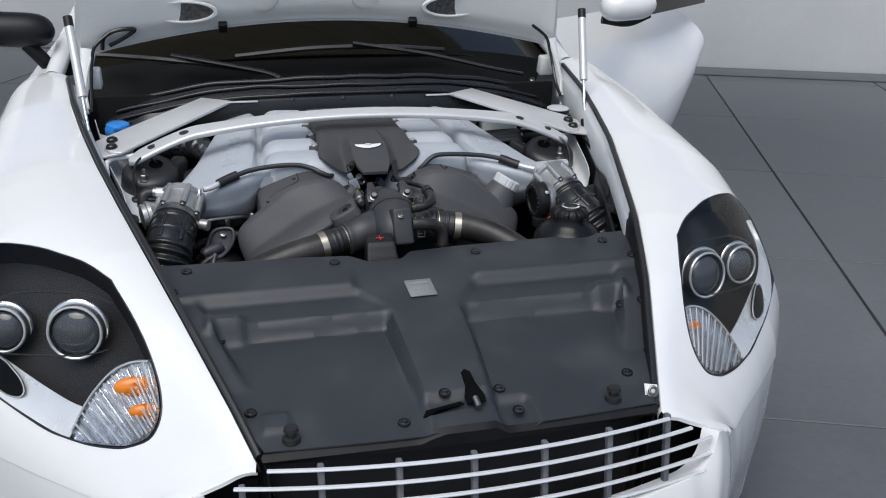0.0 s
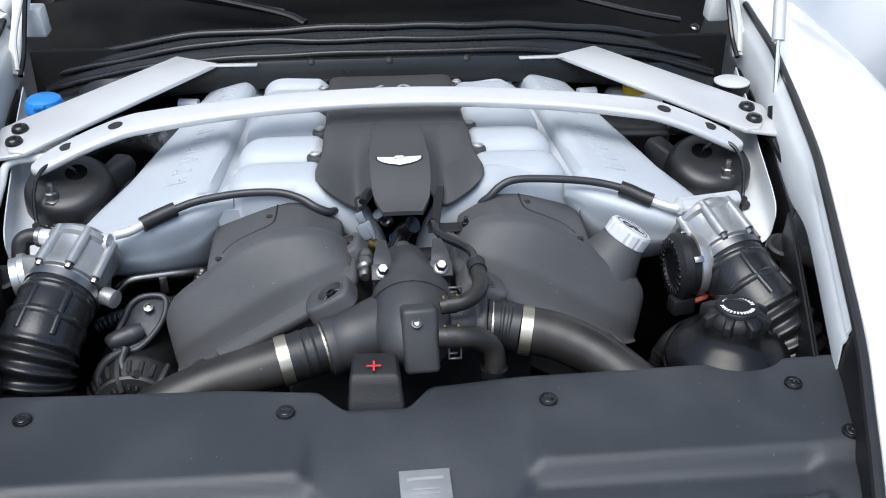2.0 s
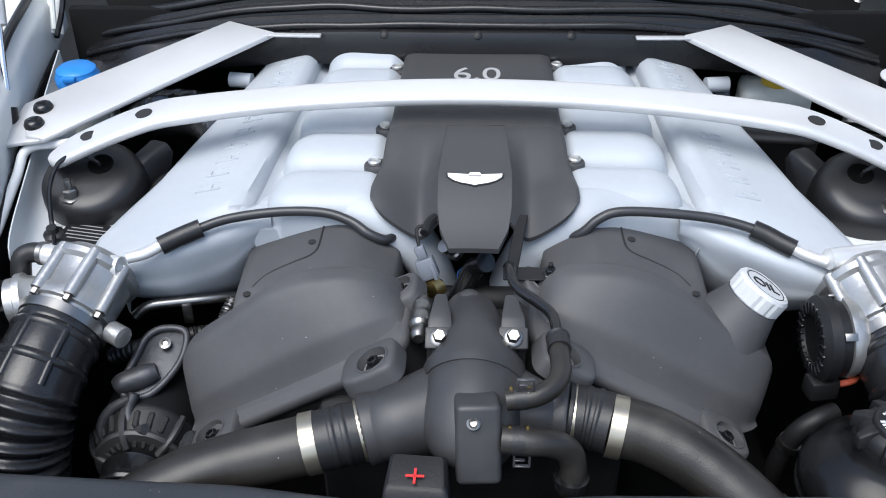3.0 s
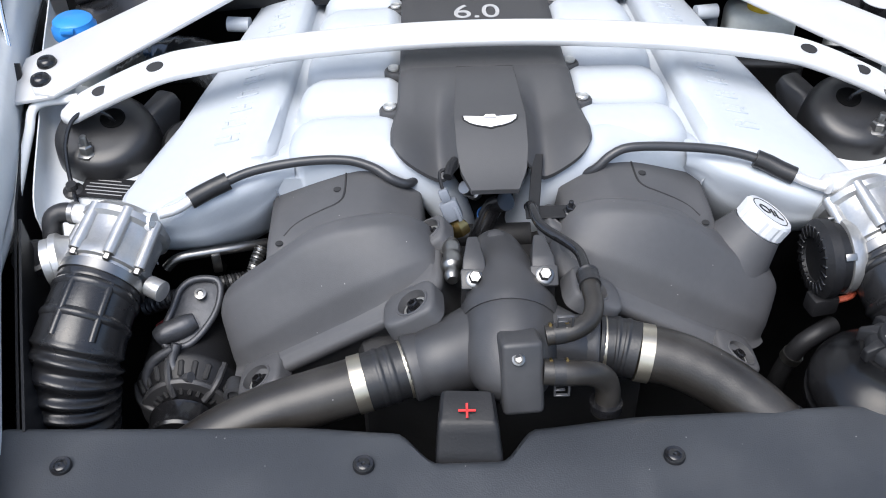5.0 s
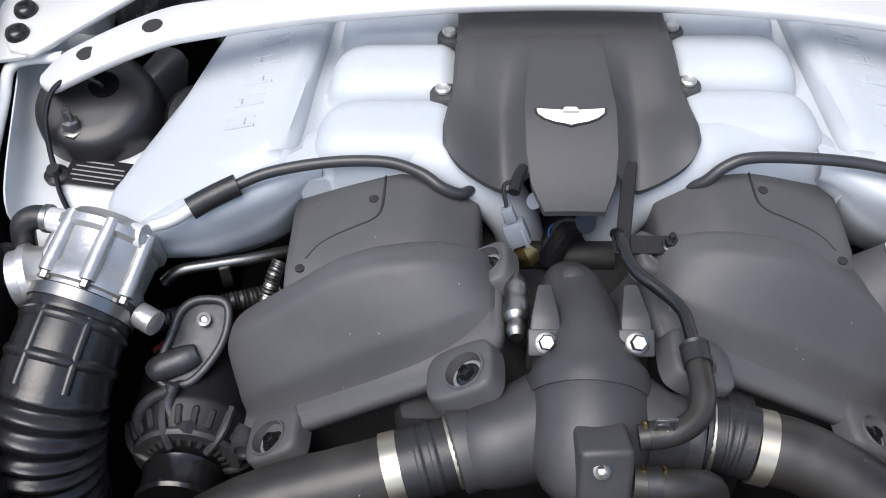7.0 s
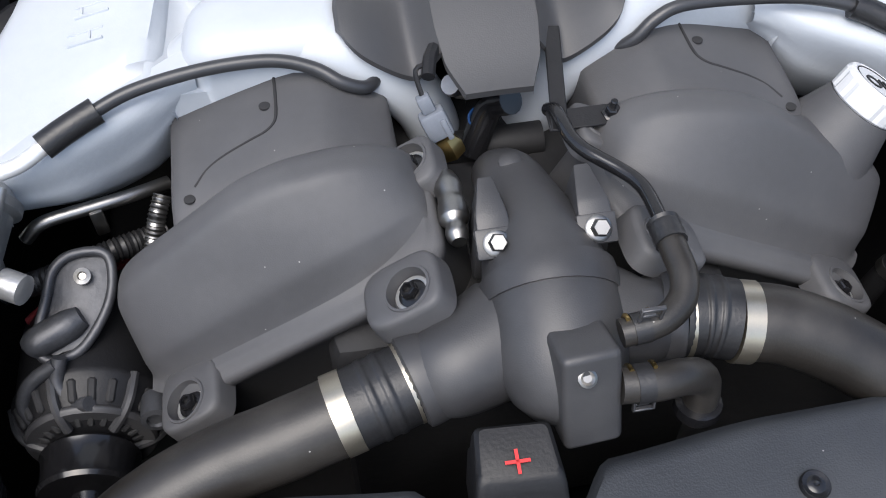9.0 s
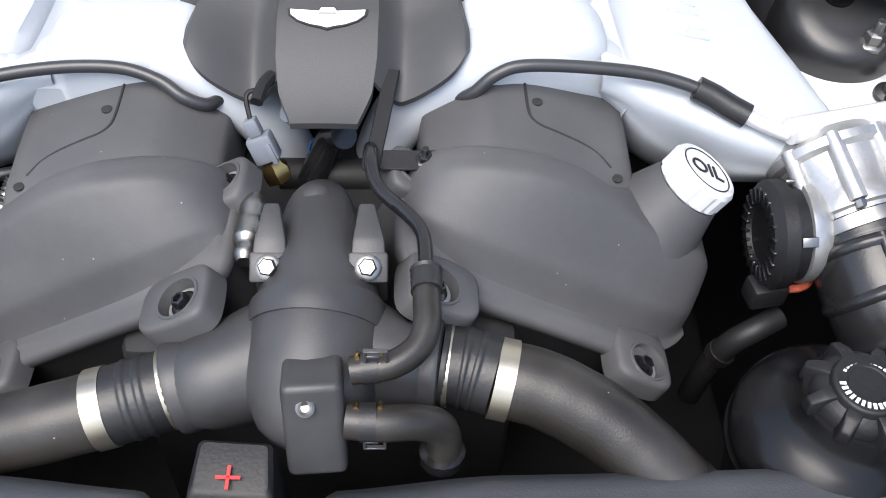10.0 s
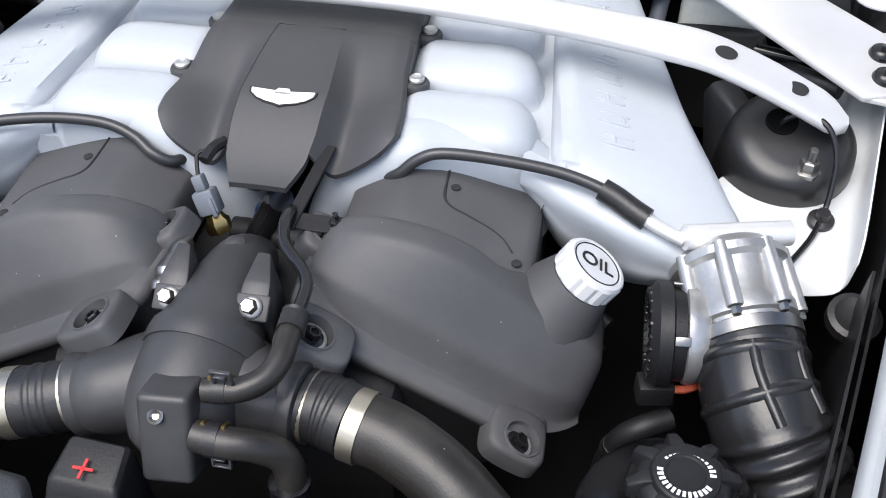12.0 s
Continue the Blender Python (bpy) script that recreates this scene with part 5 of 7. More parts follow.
# small heater hoses and the thin pipe
thin = thing("breather_pipe", (0.05, 0.1, 0.80), "thin black steel pipe running into a rubber hose", "pipe")
part("pipe", tube([(0.040, 0.330, 0.812), (0.041, 0.316, 0.824), (0.042, 0.300, 0.828), (0.045, 0.280, 0.827), (0.053, 0.262, 0.827), (0.074, 0.238, 0.826), (0.083, 0.224, 0.826), (0.0868, 0.206, 0.827), (0.088, 0.158, 0.829)], 0.0060, n=70, segs=14), PIPE_BLACK, thin, "glossy black thin pipe")
part("hose_wall", tube([(0.0875, 0.175, 0.8295), (0.088, 0.150, 0.828), (0.088, 0.130, 0.826), (0.081, 0.112, 0.822), (0.062, 0.100, 0.818), (0.034, 0.098, 0.814)], 0.0105, n=40, segs=14), HOSE, thin, "ribbed black rubber hose")
part("sleeve", tube([(0.0875, 0.178, 0.8296), (0.088, 0.158, 0.829)], 0.012, n=8, segs=14, shape=lambda s: 1 + 0.05 * math.cos(s * 20)), RUBBER, thin)
low = thing("heater_hose", (0.08, 0.08, 0.70), "short bent black rubber hose with spring clips", "hose")
part("hose_wall", tube([(0.030, 0.074, 0.786), (0.055, 0.072, 0.785), (0.078, 0.076, 0.780), (0.096, 0.082, 0.764), (0.102, 0.082, 0.742), (0.100, 0.078, 0.715)], 0.0135, n=40, segs=16), HOSE, low)
part("lower_clip", turned((0.1005, 0.079, 0.722), (0.02, 0.1, 1), [(0, 0.018), (0.010, 0.018), (0.011, 0.014)], 16), GLOSS_BLACK, low)
for host, c, r, d in ((thin, V((0.048, 0.099, 0.816)), 0.0115, V((1, 0.05, 0.1))), (low, V((0.046, 0.073, 0.7855)), 0.0145, V((1, 0, 0)))):
    d.normalize()
    clip = part("spring_clip", tube([(*(c - d * 0.006), r), (*(c + d * 0.006), r)], n=3, segs=20), RUBBER, host, "black spring clip")
    for e in (-1, 1):
        k_ = d.cross(V((0, 0.6, -0.8))).normalized()
        m_ = k_.cross(d)
        arc = [c + d * (e * 0.0085) + (k_ * math.cos(g) + m_ * math.sin(g)) * (r * 0.96) for g in np.linspace(-0.7, 0.7, 9)]
        part("band", tube([tuple(p) for p in arc], 0.0018, n=16, segs=6), BRASS, clip, "brassy band end")
    s = 1 if host is thin else -1
    p = c + V((0.004, -0.002, s * (r + 0.001)))
    bm = bmesh.new()
    for q0, q1 in (((-0.0075, 0, 0), (-0.0075, -0.002, s * 0.014)), ((-0.0075, -0.002, s * 0.014), (0.0075, -0.002, s * 0.014)), ((0.0075, -0.002, s * 0.014), (0.0075, 0, 0)), ((-0.0075, -0.001, s * 0.007), (0.002, -0.001, s * 0.007))):
        a_, b_ = p + V(q0), p + V(q1)
        block_into(bm, frame_of(a_.lerp(b_, 0.5), b_ - a_, (0, -1, 0.01)), ((b_ - a_).length + 0.002, 0.0022, 0.0035), 0.0005, 1)
    part("ear", bm, CLIP, clip)

# bracket behind the cover
bm = bmesh.new()
block_into(bm, frame_of((0.069, 0.309, 0.818), (1, 0.0, 0.0), (0, -0.25, 1)), (0.070, 0.020, 0.003), 0.001, 1)
block_into(bm, frame_of((0.050, 0.350, 0.829), (0.16, 1, 0.22)), (0.11, 0.014, 0.003), 0.001, 1)
br = tagged(part("pipe_bracket", bm, BLACK), "flat black steel bracket holding a thin pipe", "bracket")
bm = hexbolt_into(bmesh.new(), (0.088, 0.308, 0.819), (0, -0.25, 1), 0.006, 0.010)
turned_into(bm, (0.088, 0.308, 0.826), (0, -0.25, 1), [(0, 0.003), (0.009, 0.003), (0.010, 0.002)], 8)
part("bolt", bm, GLOSS_BLACK, br)

# temperature sensor with its brass nut
sensor = thing("temperature_sensor", (-0.046, 0.325, 0.775), "grey plugged sensor with a brass nut", "sensor")
sd = V((-0.36, 0.28, 0.86)).normalized()
s0 = V((-0.042, 0.330, 0.773))
part("nut", turned(s0, sd, [(0, 0.012), (0.004, 0.0135), (0.012, 0.0135), (0.016, 0.010), (0.020, 0.009)], 6), BRASS, sensor, "brass hex nut")
bm = block(frame_of(s0 + sd * 0.034, sd, (0, -1, 0.3)), (0.026, 0.023, 0.018), 0.003)
block_into(bm, frame_of(s0 + sd * 0.034 + V((0.008, -0.008, 0)), sd, (0, -1, 0.3)), (0.020, 0.005, 0.006), 0.001)
block_into(bm, frame_of(s0 + sd * 0.055, sd, (0, -1, 0.3)), (0.016, 0.012, 0.012), 0.002)
part("plug", bm, GREY_PLASTIC, sensor, "grey plastic plug")
part("wire", tube([s0 + sd * 0.06, s0 + sd * 0.08 + V((0.004, 0.01, 0)), V((-0.055, 0.37, 0.845)), V((-0.045, 0.40, 0.84))], 0.0022, n=16, segs=6), BLACK, sensor)
part("wire_boot", tube([V((-0.058, 0.355, 0.842)), V((-0.054, 0.372, 0.846)), V((-0.048, 0.388, 0.844))], 0.006, n=8, segs=8), BLACK, sensor)
sender = thing("pressure_sender", (-0.057, 0.24, 0.77), "bare metal threaded sender", "sensor")
part("shaft", tube([(-0.0565, 0.285, 0.797, 0.007), (-0.057, 0.272, 0.797, 0.0115), (-0.057, 0.258, 0.797, 0.0105), (-0.057, 0.25, 0.797, 0.012), (-0.058, 0.236, 0.796, 0.012), (-0.058, 0.232, 0.796, 0.008), (-0.058, 0.222, 0.795, 0.0095), (-0.058, 0.214, 0.795, 0.006)], n=30, segs=12), STEEL, sender)
# dark clutter in the valley
valley = thing("valley_plumbing", (0, 0.36, 0.70), "dark pipes and fittings down in the engine valley", "pipes")
part("pipe", tube([(0.015, 0.36, 0.80), (0.0, 0.375, 0.78), (-0.02, 0.36, 0.74)], 0.013, n=14), GLOSS_BLACK, valley)
part("fitting", turned((-0.020, 0.392, 0.790), (-0.5, -0.5, 0.7), [(0, 0.009), (0.010, 0.010), (0.012, 0.007), (0.022, 0.007), (0.024, 0.010), (0.032, 0.009)], 12), STEEL, valley, "bright threaded fitting")
part("blue_ring", turned((-0.010, 0.372, 0.772), (-0.3, -0.5, 0.8), [(0, 0.010), (0.003, 0.0105), (0.004, 0.0085), (0.002, 0.008), (0.001, 0.002)], 18), mat("dark_blue_plastic", (0.01, 0.05, 0.16), 0.35), valley)
part("cross_pipe", tube([(-0.05, 0.375, 0.735), (0.05, 0.375, 0.735)], 0.016, n=8), DARK, valley)
part("oily_pan", block(pose(0, 0.345, 0.700), (0.09, 0.09, 0.02), 0.004), mat("oily_tan_metal", (0.040, 0.027, 0.013), 0.4, metal=0.4, var=0.5, scale=40), valley)

# battery terminal box
box = thing("terminal_box", (-0.05, 0.045, 0.70), "black plastic jump-start terminal box marked with a red cross", "terminal box")
b0 = [(-0.083, 0.012), (-0.017, 0.008), (-0.020, 0.066), (-0.078, 0.070)]
bm = bmesh.new()
rings = []
for z, g in ((0.690, 0.002), (0.738, 0.0015), (0.742, 0.0), (0.762, -0.001), (0.7705, -0.0028), (0.7735, -0.0065)):
    c = V((-0.05, 0.038))
    rr = []
    for k in range(4):
        p, q, n_ = V(b0[k - 1]), V(b0[k]), V(b0[(k + 1) % 4])
        for t in np.linspace(0, 1, 6):
            a = q.lerp(p, 0.10)
            e = q.lerp(n_, 0.10)
            w_ = a.lerp(q, t).lerp(q.lerp(e, t), t)
            w_ = c + (w_ - c) * (1 + g / 0.035)
            rr.append((w_.x, w_.y + 0.012 * (z - 0.74) / 0.03 * (w_.y < 0.032), z - 0.006 * (w_.y < 0.022) * (z > 0.76)))
    rings.append(rr)
grid_faces(bm, rings, True, True)
part("lid", bm, BLACK, box)
bm = bmesh.new()
for a in (0, 90):
    block_into(bm, frame_of((-0.051, 0.036, 0.7735), (1, -0.03, 0), (0, -0.12, 1)) @ Matrix.Rotation(radians(a), 4, "Z"), (0.0175, 0.0024, 0.0010), 0)
part("plus_mark", bm, RED, box, "red plus sign")
part("catch", block(pose(-0.05, 0.004, 0.722, -30), (0.030, 0.006, 0.010), 0.002), BLACK, box)

# ---------------------------------------------------------------- throttle bodies, air hoses
def throttle(sx):
    dy = 0.0 if sx < 0 else 0.008

    def P(x, y, z):
        return V((sx * (x + 0.006), y + dy - 0.008, z - 0.008))
    tb = thing("throttle_body", P(0.465, 0.33, 0.72), "bare cast aluminium throttle body with clamp and ribs", "throttle body", group="throttle bodies")
    a, b = P(0.452, 0.365, 0.795), P(0.476, 0.282, 0.760)
    d = (b - a).normalized()
    bm = turned(a, d, [(-0.004, 0.044), (0.004, 0.050), (0.008, 0.056), (0.016, 0.056), (0.020, 0.050), (0.055, 0.049), (0.060, 0.052), (0.072, 0.052), (0.074, 0.047), (0.094, 0.047)], 36)
    barrel = part("barrel", bm, ALU, tb)
    up = V((0, 0, 1)) - d * d.z
    up.normalize()
    side = d.cross(up)
    for ang in (-70, -25, 25, 70):
        q = up * math.cos(radians(ang)) + side * math.sin(radians(ang))
        part("rib", tube([a + d * 0.006 + q * 0.050, a + d * 0.070 + q * 0.052], 0.008, n=6, segs=10), ALU, barrel)
        bm = hexbolt_into(bmesh.new(), a + d * 0.068 + q * 0.052, d, 0.005, 0.010)
        part("bolt", bm, STEEL, barrel)
    part("worm_clamp", tube([(*(a + d * 0.080), 0.0528), (*(a + d * 0.092), 0.0528)], n=3, segs=36), STEEL, tb, "bright worm clamp")
    # cross tube on top that takes the breather rod
    t0, t1 = (P(0.515, 0.360, 0.815), P(0.412, 0.336, 0.814)) if sx < 0 else (P(0.408, 0.350, 0.826), P(0.508, 0.380, 0.821))
    part("cross_tube", tube([t0, t1], 0.0125, n=6, segs=18), ALU_PALE, tb, "pale machined cross tube")
    if sx < 0:
        part("motor", turned(P(0.512, 0.325, 0.775), (-1, -0.25, -0.1), [(0, 0.026), (0.012, 0.030), (0.016, 0.034), (0.024, 0.034), (0.026, 0.030), (0.036, 0.030), (0.038, 0.020)], 28), ALU, tb)
        part("elbow", tube([P(0.512, 0.360, 0.815), P(0.530, 0.362, 0.815), P(0.542, 0.358, 0.808), P(0.545, 0.350, 0.785)], 0.0125, n=16, segs=14), RUBBER, tb, "black rubber elbow")
        part("elbow_band", tube([P(0.512, 0.360, 0.815), P(0.518, 0.361, 0.815)], 0.0145, n=3, segs=18), STEEL, tb)
        part("sensor_stub", turned(P(0.418, 0.285, 0.757), (0.8, -0.45, -0.1), [(0, 0.013), (0.02, 0.013), (0.022, 0.008)], 16), ALU, tb)
    else:
        m = part("motor", turned(P(0.424, 0.290, 0.758), (-1, -0.04, -0.05), [(0, 0.034), (0.008, 0.044), (0.018, 0.045), (0.020, 0.050), (0.032, 0.050), (0.040, 0.042), (0.0405, 0.030), (0.036, 0.028), (0.036, 0.004)], 40), BLACK, tb, "black slotted actuator housing")
        part("motor_ring", turned(P(0.432, 0.292, 0.758), (-1, -0.04, -0.05), [(-0.006, 0.040), (0.006, 0.0475), (0.014, 0.0475), (0.016, 0.042)], 36), ALU, tb, "bright actuator ring")
        md = V((-1, -0.04, -0.05)).normalized()
        mu = (V((0, 0, 1)) - md * md.z).normalized()
        ms = md.cross(mu)
        for k in range(22):
            q = mu * math.cos(k * 2 * math.pi / 22) + ms * math.sin(k * 2 * math.pi / 22)
            part("fin", block(frame_of(P(0.424, 0.290, 0.758) + md * 0.0385 + q * 0.036, q, md), (0.015, 0.0040, 0.006), 0.001, 1), GLOSS_BLACK, m)
        for e in (0.55, -0.9, 2.6):
            q = mu * math.cos(e) + ms * math.sin(e)
            part("clip", block(frame_of(P(0.424, 0.290, 0.758) + md * 0.012 + q * 0.049, md, q), (0.014, 0.009, 0.003), 0.001), STEEL, m, "bright spring clip")
        part("plug", block(pose(0.404, 0.262, 0.700, 0, 0, 10), (0.035, 0.025, 0.026), 0.004), BLACK, tb)
        part("plug_wire", tube([(0.418, 0.260, 0.704), (0.436, 0.258, 0.712), (0.462, 0.29, 0.70)], 0.004, n=10, segs=8), mat("dull_red_wire", (0.30, 0.06, 0.03), 0.5), tb, "dull red wire")
    # the air hose
    h = thing("air_hose", P(0.49, 0.14, 0.50), "black rubber air intake hose with bellows", "hose", group="air intake hoses")
    c1 = a + d * 0.078
    lean = 0 if sx < 0 else 0.026
    path = [(*c1, 0.0485), (*(c1 + d * 0.02), 0.0500), (*P(0.485, 0.244, 0.744), 0.0510), (*P(0.494 + lean * 0.3, 0.212, 0.722), 0.0535), (*P(0.504 + lean * 0.7, 0.188, 0.690), 0.055), (*P(0.513 + lean, 0.172, 0.640), 0.0555), (*P(0.522 + lean, 0.165, 0.560), 0.0555)]
    part("hose_wall", tube(path, n=180, segs=36, shape=lambda s: 1 + (0.075 * math.sin((s - 0.33) / 0.67 * 11 * 2 * math.pi) * smooth(0.33, 0.37, s) if s > 0.33 else 0.02 * (smooth(0.03, 0.05, s) * smooth(0.10, 0.08, s)))), RUBBER_GLOSS, h, "bellows and elbow of shiny black rubber", sharp=80)
    # moulded ribs on the elbow
    cc = cr(path, 60)
    for off in (-0.70, 0.20):
        line = []
        for i in range(6, 20):
            dd = V(cc[i + 1, :3] - cc[i - 1, :3]).normalized()
            uu = V((0, -0.3, 1))
            uu = (uu - dd * uu.dot(dd)).normalized()
            ss = dd.cross(uu)
            line.append(V(cc[i, :3]) + (uu * math.cos(off) + ss * math.sin(off)) * (cc[i, 3] - 0.0022))
        part("moulded_rib", tube(line, 0.0052, n=24, segs=10), RUBBER_GLOSS, h)
    for i in (7, 14):
        dd = V(cc[i + 1, :3] - cc[i - 1, :3]).normalized()
        o = V(cc[i, :3])
        r_ = cc[i, 3]
        part("moulded_ring", tube([(*(o - dd * 0.008), r_ - 0.002), (*(o - dd * 0.004), r_ + 0.0015), (*o, r_ + 0.003), (*(o + dd * 0.004), r_ + 0.0015), (*(o + dd * 0.008), r_ - 0.002)], n=13, segs=36), RUBBER_GLOSS, h)
    return tb


TOWER_BLACK = mat("satin_black_moulding", (0.016, 0.016, 0.017), 0.36, var=0.25, scale=14, bump=0.05, bscale=400)
ALU_PALE = mat("pale_machined_aluminium", (0.74, 0.74, 0.74), 0.35, metal=0.5, var=0.06, scale=30, bump=0.1, bscale=200)
RUBBER_GLOSS = mat("shiny_black_rubber", (0.013, 0.013, 0.014), 0.27, var=0.2, scale=16, bump=0.1, bscale=200)
for sx in SIDES:
    throttle(sx)

ROD = mat("dark_grey_nylon_pipe", (0.030, 0.031, 0.034), 0.35, var=0.15, scale=20)
# breather rods along the front of the manifolds
for sx, pts, sl in ((-1, [(-0.412, 0.336, 0.813), (-0.392, 0.343, 0.815), (-0.370, 0.358, 0.821), (-0.341, 0.372, 0.829), (-0.300, 0.388, 0.838), (-0.240, 0.398, 0.843), (-0.185, 0.400, 0.842), (-0.150, 0.393, 0.834), (-0.128, 0.382, 0.824), (-0.108, 0.383, 0.815), (-0.095, 0.40, 0.812)], 1),
                    (1, [(0.415, 0.352, 0.812), (0.394, 0.360, 0.816), (0.365, 0.374, 0.824), (0.335, 0.388, 0.834), (0.29, 0.398, 0.842), (0.23, 0.400, 0.848), (0.175, 0.398, 0.850), (0.150, 0.394, 0.842), (0.132, 0.390, 0.826), (0.118, 0.396, 0.815), (0.105, 0.412, 0.812)], 1)):
    rod = thing("breather_rod", pts[0], "thin black breather pipe with a rubber joining sleeve", "pipe", group="breather pipes")
    part("rod", tube(pts, 0.0060, n=70, segs=12), ROD, rod)
    part("metal_end", tube(pts[:3], 0.0068, n=12, segs=12), ALU_PALE, rod, "bright metal pipe end")
    q = cr(pts, 60)
    part("sleeve", tube([tuple(q[i]) for i in (7, 10, 13, 16)], 0.0115, n=18, segs=14), RUBBER, rod, "black rubber sleeve")

# ---------------------------------------------------------------- strut braces
brace = thing("strut_brace", (0, 0.58, 0.82), "silver curved bar braced across the strut towers", "brace")


def bar_c(x):
    return V((x, 0.588 - 0.10 * x * x, 0.921 - 0.155 * x * x - 0.45 * max(abs(x) - 0.42, 0) ** 1.35))


rings = []
for x in np.linspace(-0.585, 0.585, 91):
    c = bar_c(x)
    hw = 0.0225 + 0.004 * smooth(0.25, 0.5, abs(x))
    hw *= math.sqrt(max(1 - max((abs(x) - 0.555) / 0.031, 0) ** 2, 0.02))
    du, dn = V((0, 0.95, 0.30)), V((0, -0.30, 0.95))
    rings.append([c + du * (hw * math.copysign(abs(math.cos(a)) ** 0.45, math.cos(a))) + dn * (0.009 * math.copysign(abs(math.sin(a)) ** 0.8, math.sin(a))) for a in (2 * math.pi * k / 20 for k in range(20))])
bm = bmesh.new()
grid_faces(bm, rings, True, True)
part("bar", bm, SILVER, brace, "satin silver bar")
for sx in SIDES:
    for x in (0.526, 0.447):
        c = bar_c(sx * x) + V((0, -0.0027, 0.0086))
        # flat dark discs paint the shade seen through the slotted holes
        bm = turned(c, (sx * 0.3, -0.3, 0.95), [(-0.002, 0.0088), (0.0008, 0.0088), (0.0009, 0.006)], 18)
        bmesh.ops.scale(bm, vec=(1.45, 1, 1), space=Matrix.Translation(-c), verts=bm.verts)
        part("bolt_hole", bm, JOINT, brace, "dark disc in place of a slotted bolt hole")
for sx in SIDES:
    leg = thing("diagonal_brace", (sx * 0.64, 0.65, 0.84), "flat silver diagonal brace bolted to the inner wing", "brace", group="diagonal braces")

    def P(x, y, z):
        return V((sx * x, y, z))
    top_o = [P(0.602, 0.582, 0.848), P(0.315, 0.822, 0.918), P(0.395, 0.862, 0.922), P(0.640, 0.690, 0.866), P(0.650, 0.660, 0.861), P(0.646, 0.620, 0.853), P(0.632, 0.592, 0.848)]
    bm = plate(top_o, 0.009, bevel=0.003)
    arm = part("arm", bm, SILVER, leg, "satin silver flat arm")
    bm = plate([P(0.672, 0.598, 0.838), P(0.660, 0.585, 0.836), P(0.598, 0.585, 0.846), P(0.598, 0.68, 0.862), P(0.640, 0.705, 0.862), P(0.672, 0.690, 0.852)], 0.006, bevel=0.0015)
    part("foot", bm, SILVER, leg)
    for y, z in ((0.615, 0.8535), (0.653, 0.8615)):
        bm = turned(P(0.627, y, z - 0.002), (0, -0.1, 1), [(0, 0.0145), (0.004, 0.0145), (0.009, 0.012), (0.011, 0.008), (0.0115, 0.001)], 20)
        part("bolt", bm, GLOSS_BLACK, leg, "black capped bolt")
    bm = block(frame_of(P(0.285, 0.818, 0.914), (1, 0.02 * sx, 0.0)), (0.085, 0.012, 0.004), 0.0015)
    part("tongue", bm, SILVER, leg)

# ---------------------------------------------------------------- strut towers and inner wing sheet
for sx in SIDES:
    def P(x, y, z):
        return V((sx * x, y, z))
    sheet = []
    for y, xi, zi, zo in ((0.398, 0.455, 0.715, 0.72), (0.410, 0.455, 0.732, 0.735), (0.45, 0.456, 0.742, 0.745), (0.53, 0.462, 0.750, 0.754), (0.60, 0.530, 0.757, 0.762), (0.70, 0.585, 0.765, 0.79), (0.86, 0.605, 0.78, 0.82)):
        ex = edge(y)[0] - 0.058
        sheet.append([P(xi - 0.003, y, zi - 0.03), P(xi, y, zi - 0.008), P(xi + 0.007, y, zi), P(lerp(xi, ex, 0.5), y, lerp(zi, zo, 0.5)), P(ex - 0.03, y, zo), P(ex - 0.006, y, zo + 0.012), P(ex, y, zo + 0.05)])
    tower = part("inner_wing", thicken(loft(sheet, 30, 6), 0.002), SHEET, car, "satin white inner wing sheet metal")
    cap = thing("strut_tower_cover", P(0.52, 0.525, 0.75), "glossy black domed strut tower cover", "cover", group="strut tower covers")
    bm = turned(P(0.536, 0.554, 0.810), (sx * -0.02, -0.38, 0.92), [(-0.085, 0.078), (-0.060, 0.075), (-0.030, 0.072), (-0.014, 0.069), (-0.005, 0.063), (0.000, 0.055), (0.002, 0.040), (0.0028, 0.001)], 48)
    dome = part("dome", bm, TOWER_BLACK, cap)
    part("hole", turned(P(0.522, 0.566, 0.8165), (sx * -0.05, -0.36, 0.93), [(-0.004, 0.0175), (0.002, 0.0175), (0.003, 0.015), (0.002, 0.013), (0.0015, 0.001)], 24), VOID, cap)
    bm = plate([P(0.455, 0.585, 0.70), P(0.440, 0.640, 0.80), P(0.450, 0.645, 0.815), P(0.478, 0.600, 0.80), P(0.470, 0.560, 0.74)], 0.03, down=(sx * 0.9, 0.4, 0), bevel=0.006)
    part("tower_wall", bm, TOWER_BLACK, cap, "dark moulded wall behind the tower")
    st = P(0.550, 0.516, 0.789)
    part("stud_nut", hexbolt_into(bmesh.new(), st, (0, -0.1, 1), 0.010, 0.018), STEEL, cap, "bright stud with flanged nut")
    part("stud", turned(st, (0, -0.1, 1), [(0, 0.005), (0.03, 0.005), (0.032, 0.004)], 12), STEEL, cap)
    wire = thing("sensor_wire", P(0.58, 0.495, 0.74), "thin black wire looping from the strut tower to a grommet", "wire", group="sensor wires")
    part("lead", tube([P(0.520, 0.562, 0.806), P(0.522, 0.555, 0.826), P(0.540, 0.545, 0.842), P(0.562, 0.530, 0.838), P(0.574, 0.512, 0.812), P(0.574, 0.494, 0.778), P(0.569, 0.480, 0.760), P(0.556, 0.450, 0.752), P(0.53, 0.41, 0.744)], 0.0032, n=50, segs=8), GLOSS_BLACK, wire)
    part("grommet", turned(P(0.569, 0.480, 0.752), (0, -0.2, 1), [(0, 0.014), (0.005, 0.014), (0.008, 0.008), (0.016, 0.007)], 18), RUBBER, wire)

